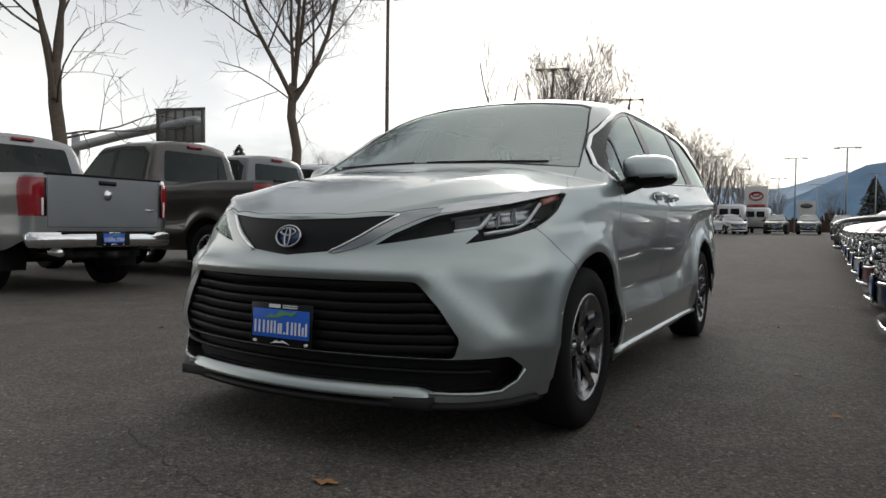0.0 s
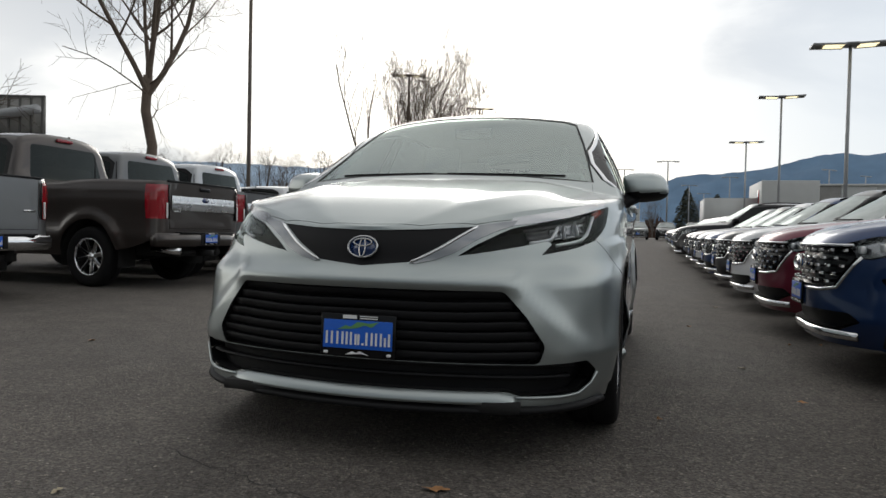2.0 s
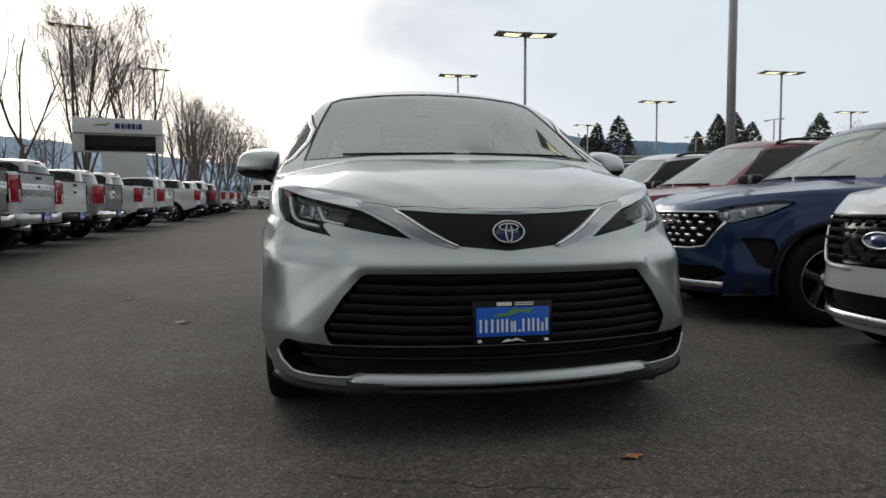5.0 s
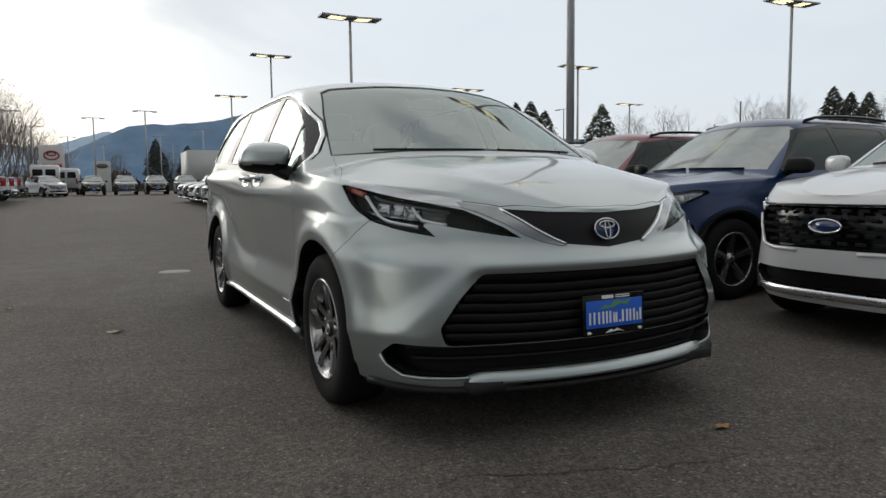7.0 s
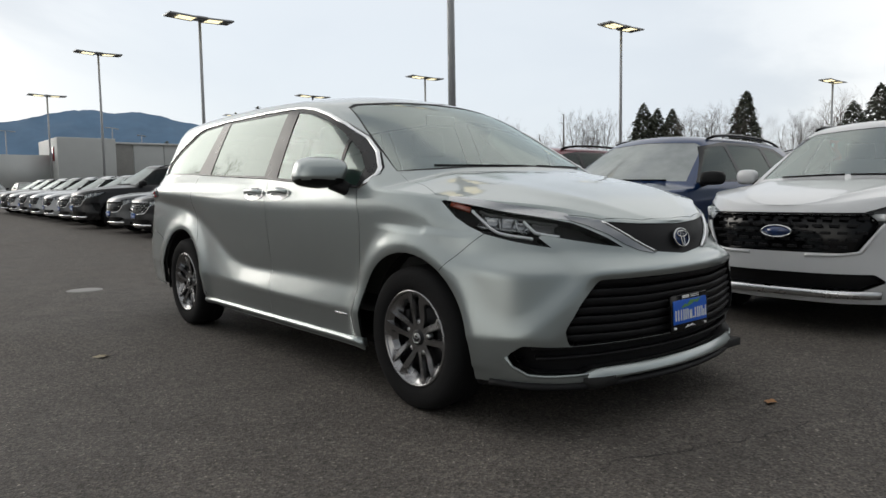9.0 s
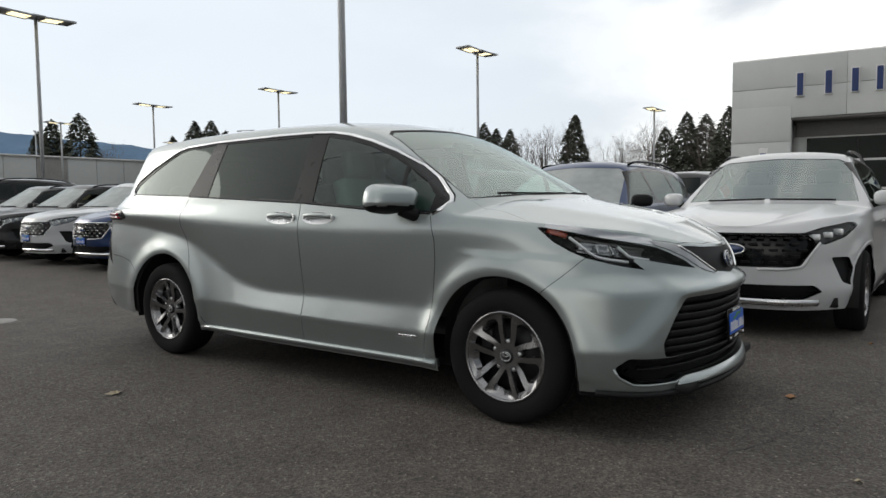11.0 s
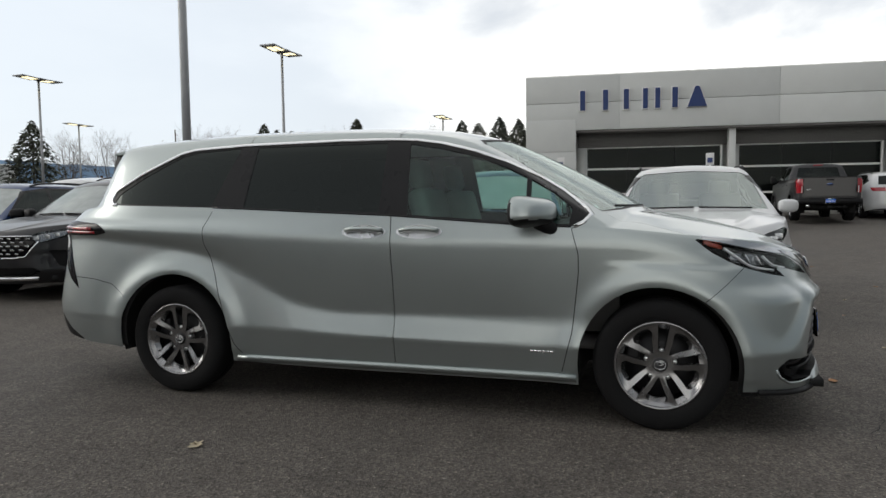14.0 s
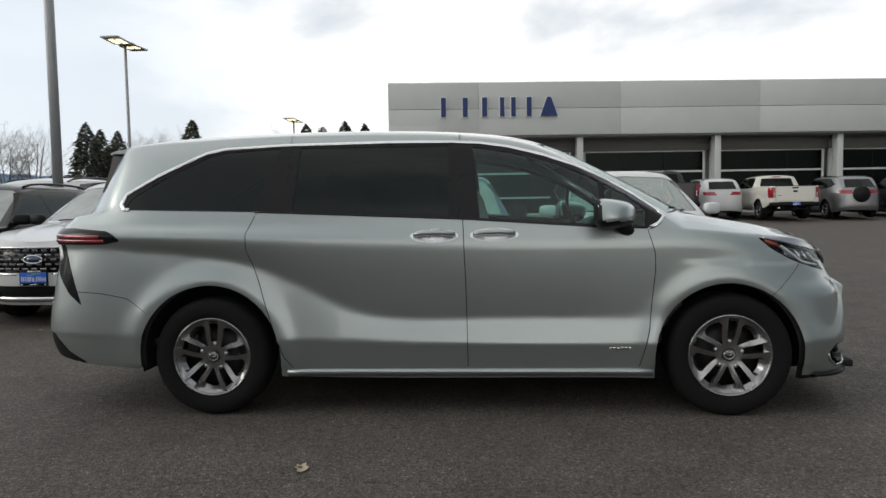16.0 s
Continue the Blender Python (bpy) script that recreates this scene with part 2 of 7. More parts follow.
HAZE_HILLFAR = mat("haze_tinted_farther_hill", (0.36, 0.47, 0.60), 1.0, vary=0.10, grain=0.01)


def asphalt():
    """Worn lot asphalt: dark binder, pale and dark stones of two sizes, tyre-polished drifts, oil stains."""
    m = bpy.data.materials.new("worn_asphalt")
    m.use_nodes = True
    nt = m.node_tree
    N, L = nt.nodes, nt.links
    b = N["Principled BSDF"]
    tc = N.new("ShaderNodeTexCoord")

    def tex(kind, scale, **given):
        n = N.new(kind)
        n.inputs["Scale"].default_value = scale
        for k, v in given.items():
            n.inputs[k].default_value = v
        L.new(tc.outputs["Object"], n.inputs["Vector"])
        return n

    def span(value, a, b2, c, d):
        n = N.new("ShaderNodeMapRange")
        for k, v in zip(("From Min", "From Max", "To Min", "To Max"), (a, b2, c, d)):
            n.inputs[k].default_value = v
        L.new(value, n.inputs["Value"])
        return n.outputs["Result"]

    def times(a, b2):
        n = N.new("ShaderNodeMath")
        n.operation = "MULTIPLY"
        L.new(a, n.inputs[0])
        L.new(b2, n.inputs[1])
        return n.outputs[0]

    grit = tex("ShaderNodeTexVoronoi", 115.0)
    pebble = tex("ShaderNodeTexVoronoi", 48.0)
    fine, mid, big = tex("ShaderNodeTexNoise", 60.0, Detail=5.0), tex("ShaderNodeTexNoise", 2.6, Detail=5.0), tex("ShaderNodeTexNoise", 0.28, Detail=6.0)
    sep = N.new("ShaderNodeSeparateColor")
    L.new(grit.outputs["Color"], sep.inputs[0])
    sep2 = N.new("ShaderNodeSeparateColor")
    L.new(pebble.outputs["Color"], sep2.inputs[0])
    tone = times(span(sep.outputs[0], 0.0, 1.0, 0.55, 1.50), span(sep2.outputs[1], 0.0, 1.0, 0.78, 1.25))
    tone = times(tone, span(fine.outputs["Fac"], 0.3, 0.7, 0.70, 1.30))
    tone = times(tone, span(mid.outputs["Fac"], 0.3, 0.7, 0.84, 1.14))
    tone = times(tone, span(big.outputs["Fac"], 0.3, 0.7, 0.84, 1.14))
    speck = span(sep.outputs[1], 0.97, 0.99, 1.0, 2.1)
    tone = times(tone, speck)
    tint = N.new("ShaderNodeMix")
    tint.data_type = "RGBA"
    tint.inputs[6].default_value, tint.inputs[7].default_value = (0.0960, 0.0835, 0.0715, 1), (0.0840, 0.0765, 0.0700, 1)
    L.new(sep.outputs[2], tint.inputs[0])
    sc = N.new("ShaderNodeVectorMath")
    sc.operation = "SCALE"
    L.new(tint.outputs[2], sc.inputs[0])
    L.new(tone, sc.inputs["Scale"])
    L.new(sc.outputs[0], b.inputs["Base Color"])
    L.new(span(big.outputs["Fac"], 0.3, 0.7, 0.70, 0.9), b.inputs["Roughness"])
    b.inputs["Specular IOR Level"].default_value = 0.35
    bp = N.new("ShaderNodeBump")
    bp.inputs["Strength"].default_value, bp.inputs["Distance"].default_value = 0.8, 0.006
    L.new(grit.outputs["Distance"], bp.inputs["Height"])
    bp2 = N.new("ShaderNodeBump")
    bp2.inputs["Strength"].default_value, bp2.inputs["Distance"].default_value = 0.5, 0.01
    L.new(fine.outputs["Fac"], bp2.inputs["Height"])
    L.new(bp.outputs["Normal"], bp2.inputs["Normal"])
    L.new(bp2.outputs["Normal"], b.inputs["Normal"])
    return m


ASPHALT = asphalt()

# ---------------------------------------------------------------- building helpers
from mathutils.bvhtree import BVHTree


def empty(name, label="", category="", group="", kind=""):
    return tagged(new(name), label, category, group, kind)


def part(name, bm, material, parent=None, label="", smooth=True):
    """Links a bmesh as one mesh object under a thing."""
    me = bpy.data.meshes.new(name)
    bm.to_mesh(me)
    bm.free()
    if smooth:
        me.polygons.foreach_set("use_smooth", [True] * len(me.polygons))
        me.update()
    me.materials.append(material)
    ob = new(name, me)
    ob.parent = parent
    return tagged(ob, label)


def sharp(ob, degrees=35):
    """Keeps edges sharper than the angle hard."""
    bm = bmesh.new()
    bm.from_mesh(ob.data)
    for e in bm.edges:
        if len(e.link_faces) == 2 and e.calc_face_angle(0) > radians(degrees):
            e.smooth = False
    bm.to_mesh(ob.data)
    bm.free()
    return ob


def spline(xs, ys):
    """Monotone-ish smooth curve through a few points."""
    xs, ys = np.array(xs, float), np.array(ys, float)
    d = np.diff(ys) / np.diff(xs)
    m = np.r_[d[0], (d[:-1] + d[1:]) / 2, d[-1]]
    m[1:-1][d[:-1] * d[1:] <= 0] = 0

    def f(x):
        x = min(max(x, xs[0]), xs[-1])
        i = int(min(np.searchsorted(xs, x, "right") - 1, len(xs) - 2))
        h = xs[i + 1] - xs[i]
        t = (x - xs[i]) / h
        return float((2 * t**3 - 3 * t**2 + 1) * ys[i] + (t**3 - 2 * t**2 + t) * h * m[i] + (3 * t**2 - 2 * t**3) * ys[i + 1] + (t**3 - t**2) * h * m[i + 1])
    return f


def smin(a, b, k):
    h = max(k - abs(a - b), 0.0) / k
    return min(a, b) - h * h * k * 0.25


def smooth01(t):
    t = max(0.0, min(1.0, t))
    return t * t * (3 - 2 * t)


def smax(a, b, k):
    return -smin(-a, -b, k)


def box(bm, cx, cy, cz, sx, sy, sz, m=None, bevel=0.0):
    """A box by centre and full size; bevelled edges on request."""
    r = bmesh.ops.create_cube(bm, size=1.0, matrix=(m or Matrix()) @ Matrix.LocRotScale((cx, cy, cz), None, (sx, sy, sz)))
    if bevel:
        es = list({e for v in r["verts"] for e in v.link_edges})
        bmesh.ops.bevel(bm, geom=es, offset=bevel, segments=2, affect="EDGES", profile=0.6)
    return bm


def boxes(*rows, bevel=0.0):
    bm = bmesh.new()
    for r in rows:
        box(bm, *r, bevel=bevel)
    return bm


def tube(bm, points, radii, sides=8, cap=True):
    """A tapered tube along points."""
    pts = [Vector(p) for p in points]
    rings = []
    side = None
    for i, p in enumerate(pts):
        t = (pts[min(i + 1, len(pts) - 1)] - pts[max(i - 1, 0)]).normalized()
        side = t.orthogonal().normalized() if side is None else (side - t * side.dot(t)).normalized()
        up = t.cross(side)
        r = radii[i] if isinstance(radii, (list, tuple)) else radii
        rings.append([bm.verts.new(p + (side * math.cos(a) + up * math.sin(a)) * r) for a in (2 * math.pi * k / sides for k in range(sides))])
    for a, b in zip(rings, rings[1:]):
        for k in range(sides):
            bm.faces.new((a[k], a[(k + 1) % sides], b[(k + 1) % sides], b[k]))
    if cap:
        bm.faces.new(rings[0][::-1])
        bm.faces.new(rings[-1])
    return bm


def sweep(bm, points, normals, profile, closed=False):
    """A profile (across, out) swept along points that lie on a surface with the given normals."""
    pts, rings = [Vector(p) for p in points], []
    n = len(pts)
    for i, (p, nm) in enumerate(zip(pts, normals)):
        a, b = (pts[(i + 1) % n], pts[i - 1]) if closed else (pts[min(i + 1, n - 1)], pts[max(i - 1, 0)])
        t = (a - b).normalized()
        nm = (Vector(nm) - t * t.dot(Vector(nm))).normalized()
        s = t.cross(nm)
        rings.append([bm.verts.new(p + s * u + nm * v) for u, v in profile])
    k = len(profile)
    for i in range(n if closed else n - 1):
        a, b = rings[i], rings[(i + 1) % n]
        for j in range(k):
            bm.faces.new((a[j], b[j], b[(j + 1) % k], a[(j + 1) % k]))
    if not closed:
        bm.faces.new(rings[0])
        bm.faces.new(rings[-1][::-1])
    return bm


def lathe(bm, profile, segs=48, m=None):
    """Turns (radius, along-x) round the x axis."""
    m = m or Matrix()
    rings = [[bm.verts.new(m @ Vector((a, r * math.cos(2 * math.pi * k / segs), r * math.sin(2 * math.pi * k / segs)))) for k in range(segs)] for r, a in profile]
    for p, q in zip(rings, rings[1:]):
        for k in range(segs):
            bm.faces.new((p[k], p[(k + 1) % segs], q[(k + 1) % segs], q[k]))
    return bm


def prism(bm, poly, axis, a, b):
    """A polygon given in the other two axes, extruded along axis from a to b."""
    def at(u, v, w):
        return {"x": (w, u, v), "y": (u, w, v), "z": (u, v, w)}[axis]
    lo, hi = [bm.verts.new(at(u, v, a)) for u, v in poly], [bm.verts.new(at(u, v, b)) for u, v in poly]
    n = len(poly)
    bm.faces.new(lo[::-1])
    bm.faces.new(hi)
    for i in range(n):
        bm.faces.new((lo[i], lo[(i + 1) % n], hi[(i + 1) % n], hi[i]))
    bmesh.ops.recalc_face_normals(bm, faces=bm.faces)
    return bm


def inside(poly, a, b):
    n, hit = len(poly), False
    for i in range(n):
        (x1, y1), (x2, y2) = poly[i], poly[i - 1]
        if (y1 > b) != (y2 > b) and a < (x2 - x1) * (b - y1) / (y2 - y1) + x1:
            hit = not hit
    return hit


def dense(poly, step=0.12, closed=True):
    out = []
    for i in range(len(poly) if closed else len(poly) - 1):
        p, q = poly[i], poly[(i + 1) % len(poly)]
        k = max(1, int(math.dist(p, q) / step))
        out += [tuple(p[j] + (q[j] - p[j]) * c / k for j in range(len(p))) for c in range(k)]
    return out if closed else out + [tuple(poly[-1])]


def rounded(poly, r=0.03, segs=3):
    """Rounds the corners of a polygon."""
    out, n = [], len(poly)
    for i in range(n):
        a, b, c = (Vector(poly[j % n]) for j in (i - 1, i, i + 1))
        d1, d2 = (a - b), (c - b)
        k1, k2 = min(r, d1.length * 0.45), min(r, d2.length * 0.45)
        p, q = b + d1.normalized() * k1, b + d2.normalized() * k2
        for s in range(segs + 1):
            t = s / segs
            v = p * (1 - t) ** 2 + b * 2 * t * (1 - t) + q * t**2
            out.append((v.x, v.y))
    return out


def cut_region(bm, poly, u, v, keep, grow=0.0):
    """Cuts the outline of a polygon, seen along u x v, into a surface; returns the faces inside it."""
    if grow:
        poly = grown(poly, grow)
    lo = [min(p[k] for p in poly) - 0.02 for k in (0, 1)]
    hi = [max(p[k] for p in poly) + 0.02 for k in (0, 1)]

    def span(f):
        a, b = [w.co.dot(u) for w in f.verts], [w.co.dot(v) for w in f.verts]
        return min(a), max(a), min(b), max(b)

    cand = set()
    for f in bm.faces:
        c = f.calc_center_median()
        if keep(c):
            s = span(f)
            if s[1] >= lo[0] and s[0] <= hi[0] and s[3] >= lo[1] and s[2] <= hi[1]:
                cand.add(f)
    for i in range(len(poly)):
        p, q = poly[i - 1], poly[i]
        near = []
        e0, e1, e2, e3 = min(p[0], q[0]) - 1e-4, max(p[0], q[0]) + 1e-4, min(p[1], q[1]) - 1e-4, max(p[1], q[1]) + 1e-4
        for f in cand:
            s = span(f)
            if s[1] >= e0 and s[0] <= e1 and s[3] >= e2 and s[2] <= e3:
                near.append(f)
        if not near:
            continue
        es = {e for f in near for e in f.edges}
        vs = {w for f in near for w in f.verts}
        no = u * -(q[1] - p[1]) + v * (q[0] - p[0])
        if no.length < 1e-7:
            continue
        r = bmesh.ops.bisect_plane(bm, geom=near + list(es) + list(vs), dist=1e-6, plane_co=u * p[0] + v * p[1], plane_no=no.normalized())
        cand = {f for f in cand if f.is_valid}
        cand |= {g for g in r["geom"] if isinstance(g, bmesh.types.BMFace) and g.is_valid}
        cand |= {f for g in r["geom_cut"] if isinstance(g, bmesh.types.BMEdge) for f in g.link_faces}
    got = []
    for f in cand:
        c = f.calc_center_median()
        if keep(c) and inside(poly, c.dot(u), c.dot(v)):
            got.append(f)
    return got


def grown(poly, d):
    """A polygon pushed outwards by d."""
    area = sum(poly[i - 1][0] * poly[i][1] - poly[i][0] * poly[i - 1][1] for i in range(len(poly)))
    s = 1 if area > 0 else -1
    out = []
    for i in range(len(poly)):
        a, b, c = (Vector(poly[j % len(poly)]) for j in (i - 1, i, i + 1))
        n1, n2 = (b - a), (c - b)
        n = Vector((n1.y, -n1.x)).normalized() + Vector((n2.y, -n2.x)).normalized()
        n = n.normalized() if n.length > 1e-6 else Vector((0, 0))
        out.append((b.x + n.x * d * s, b.y + n.y * d * s))
    return out


def take(bm, faces, push=0.0, remove=True):
    """The faces as a bmesh of their own, pushed along their normals; taken out of bm."""
    out, made = bmesh.new(), {}
    for f in faces:
        f.normal_update()
    for w in {w for f in faces for w in f.verts}:
        made[w] = out.verts.new(w.co + w.normal * push)
    for f in faces:
        try:
            out.faces.new([made[w] for w in f.verts])
        except ValueError:
            pass
    if remove:
        bmesh.ops.delete(bm, geom=list(faces), context="FACES")
    return out


def rimmed(bm, depth, normal_from=None):
    """Gives a sheet an edge that turns inwards by depth."""
    bm.normal_update()
    es = [e for e in bm.edges if len(e.link_faces) == 1]
    r = bmesh.ops.extrude_edge_only(bm, edges=es)
    for e in es:
        e.smooth = False
    for w in [g for g in r["geom"] if isinstance(g, bmesh.types.BMVert)]:
        n = Vector((0, 0, 0))
        for e in w.link_edges:
            o = e.other_vert(w)
            if o.normal.length:
                n += o.normal
        w.co -= (n.normalized() if n.length else Vector((0, 0, 1))) * depth
    return bm


AX, AY, AZ = Vector((1, 0, 0)), Vector((0, 1, 0)), Vector((0, 0, 1))


def shell(P, nf=46, ns=84, nr=34, nv=36, nt=30):
    """A car's outer skin, front towards -y, as one grid: rings from sill to shoulder, then across hood, glass and roof."""
    W, YF, YR, NF, NR, zs, zb, T = (P[k] for k in ("W", "YF", "YR", "NF", "NR", "zs", "zb", "T"))
    y0, y1 = P["y0"], P["y1"]
    bow = P.get("bow", lambda z: 0.0)
    cols = [("f", (k / nf) * math.pi / 2) for k in range(nf)] + [("s", k / ns) for k in range(ns)] + [("r", (1 - k / nr) * math.pi / 2) for k in range(nr + 1)]

    def plan(kind, a, z):
        if kind == "s":
            y = y0 + (y1 - y0) * a
            return W(y, z), y
        n, ye, yc = (NF(z), YF(z), y0) if kind == "f" else (NR(z), YR(z), y1)
        c, q = max(math.cos(a), 0.0), max(math.sin(a), 0.0)
        k = (c**n + q**n) ** (1 / n)
        u = q / k
        y = yc + (ye + (bow(z) * u * u if kind == "f" else 0.0) - yc) * c / k
        return W(y, z) * u, y

    bm = bmesh.new()
    grid = []
    for kind, a in cols:
        zt, ytop = 1.0, 0.0
        for _ in range(6):
            ytop = plan(kind, a, zt)[1]
            zt = zs(ytop)
        zl = zb(plan(kind, a, 0.3)[1])
        col = []
        for j in range(nv + 1):
            z = zl + (zt - zl) * j / nv
            x, y = plan(kind, a, z)
            col.append((x, y, z))
        xs, ys, zz = col[-1]
        for j in range(1, nt + 1):
            w = j / nt
            w = 0.62 * w**1.15 if w < 0.66 else 0.62 * 0.66**1.15 + (1 - 0.62 * 0.66**1.15) * (w - 0.66) / 0.34
            x = xs * (1 - w)
            col.append((x, ys, T(x, ys, xs, zz)))
        grid.append(col)
    vs = [[bm.verts.new(p) for p in col] for col in grid]
    vm = [[bm.verts.new((-p[0], p[1], p[2])) for p in col] for col in grid]
    for s, flip in ((vs, True), (vm, False)):
        for c0, c1 in zip(s, s[1:]):
            for j in range(len(c0) - 1):
                q = (c0[j], c1[j], c1[j + 1], c0[j + 1])
                bm.faces.new(q[::-1] if not flip else q)
    bmesh.ops.remove_doubles(bm, verts=bm.verts, dist=2e-4)
    bmesh.ops.recalc_face_normals(bm, faces=bm.faces)
    bm.normal_update()
    return bm


def shrunk(bm, k=0.976):
    """A dark inner skin: the outer one drawn in a little towards the middle."""
    out = bm.copy()
    for w in out.verts:
        w.co = Vector((w.co.x * k, w.co.y * (0.5 + k / 2), 0.7 + (w.co.z - 0.7) * (0.5 + k / 2)))
    return out


def tree_of(bm):
    return BVHTree.FromBMesh(bm)


def on_side(bvh, pts, sgn):
    """Points (y, z) laid on the flank: places and normals."""
    out = []
    for y, z in pts:
        hit = bvh.ray_cast(Vector((sgn * 3, y, z)), Vector((-sgn, 0, 0)))
        if hit[0]:
            out.append((hit[0], hit[1] if hit[1].x * sgn > 0 else -hit[1]))
    return out


def on_front(bvh, pts, y=-6.0):
    out = []
    for x, z in pts:
        hit = bvh.ray_cast(Vector((x, y, z)), Vector((0, 1, 0)))
        if hit[0]:
            out.append((hit[0], hit[1] if hit[1].y < 0 else -hit[1]))
    return out


def strip(laid, profile, closed=False):
    return sweep(bmesh.new(), [p for p, _ in laid], [n for _, n in laid], profile, closed)


def flat(width, out, sink=0.004):
    return [(-width / 2, -sink), (width / 2, -sink), (width / 2, out * 0.5), (width * 0.25, out), (-width * 0.25, out), (-width / 2, out * 0.5)]


def oval_ring(bm, cx, cz, a, b, r, y=0.0, segs=28):
    pts = [Vector((cx + a * math.cos(2 * math.pi * k / segs), y, cz + b * math.sin(2 * math.pi * k / segs))) for k in range(segs)]
    return sweep(bm, pts, [Vector((0, -1, 0))] * segs, [(r * math.cos(t), r * math.sin(t)) for t in (2 * math.pi * j / 8 for j in range(8))], True)


SHARED = {}


def piece(name, key, make, material, parent, m, label=""):
    """A small repeated piece: an object of its own on mesh data shared with its like."""
    if key not in SHARED:
        me = bpy.data.meshes.new(name)
        bm = make()
        bm.to_mesh(me)
        bm.free()
        me.materials.append(material)
        SHARED[key] = me
    ob = new(name, SHARED[key])
    ob.parent, ob.matrix_basis = parent, m
    return tagged(ob, label)


def slotted_face(w, r, h):
    """A cast alloy face: five straight slots with a lug nut at each root, five rounded pockets between them."""
    rings = [0.10, 0.16, 0.22, 0.27, 0.32, 0.38, 0.45, 0.52, 0.60, 0.68, 0.76, 0.83, 0.89, 0.94, 0.985]
    bm = lathe(bmesh.new(), [(r * k, 0.0) for k in rings], 120)
    slots, first = [], 95.0
    for k in range(5):
        a = radians(first + 72 * k)
        d, n = Vector((math.cos(a), math.sin(a))), Vector((-math.sin(a), math.cos(a)))
        slots.append((d, n))
        at = [(0.30, -0.055), (0.42, -0.085), (0.95, -0.130), (0.95, 0.130), (0.42, 0.085), (0.30, 0.055)]
        poly = [tuple((d * p + n * q) * r) for p, q in at]
        bmesh.ops.delete(bm, geom=cut_region(bm, rounded(poly, 0.008), AY, AZ, lambda c: True), context="FACES")
        a += radians(36)
        d, n = Vector((math.cos(a), math.sin(a))), Vector((-math.sin(a), math.cos(a)))
        at = [(0.30, -0.010), (0.58, -0.140), (0.74, -0.245), (0.84, -0.205), (0.89, 0.0), (0.84, 0.205), (0.74, 0.245), (0.58, 0.140), (0.30, 0.010)]
        poly = [tuple((d * p + n * q) * r) for p, q in at]
        bmesh.ops.delete(bm, geom=cut_region(bm, rounded(poly, 0.010), AY, AZ, lambda c: True), context="FACES")
    for v in bm.verts:
        p = Vector((v.co.y, v.co.z))
        k = p.length / r
        edge = min(abs(p.dot(n)) / r - 0.10 if p.dot(d) > 0 else 9.0 for d, n in slots)
        lean = min(max(edge, 0.0) / 0.30, 1.0)
        v.co.x = h * (0.66 + 0.27 * smooth01((k - 0.15) / 0.8)) - 0.020 * lean * smooth01((k - 0.25) / 0.2) * smooth01((1.0 - k) / 0.14)
    bmesh.ops.recalc_face_normals(bm, faces=bm.faces)
    if sum(f.normal.x for f in bm.faces) < 0:
        bmesh.ops.reverse_faces(bm, faces=bm.faces)
    sharp(part("spokes", rimmed(bm, 0.034), RIM, w, "grey alloy spokes in five pairs"), 28)
    part("hub", lathe(bmesh.new(), [(r * 0.17, h * 0.5), (r * 0.165, h * 0.70), (r * 0.14, h * 0.74), (r * 0.10, h * 0.75), (0.0005, h * 0.75)], 28), DARKRIM, w)
    bm = bmesh.new()
    oval_ring(bm, 0, 0, r * 0.125, r * 0.10, 0.0022)
    oval_ring(bm, 0, r * 0.03, r * 0.07, r * 0.035, 0.002)
    bmesh.ops.transform(bm, matrix=pose(h * 0.76, 0, 0, 0, 0, 90), verts=bm.verts)
    part("hub_mark", bm, SATIN, w)
    part("brake_disc", lathe(bmesh.new(), [(r * 0.80, h * 0.08), (r * 0.80, h * 0.16), (r * 0.3, h * 0.17)], 40), DARKRIM, w)
    part("brake_caliper", boxes((h * 0.22, r * 0.60, r * 0.28, 0.05, r * 0.30, r * 0.52), bevel=0.012), DARKRIM, w)
    for d, n in slots:
        c = d * r * 0.33
        part("lug_nut", lathe(bmesh.new(), [(0.013, h * 0.40), (0.0125, h * 0.66), (0.006, h * 0.69), (0.0005, h * 0.69)], 10, pose(0, c.x, c.y)), SATIN, w)


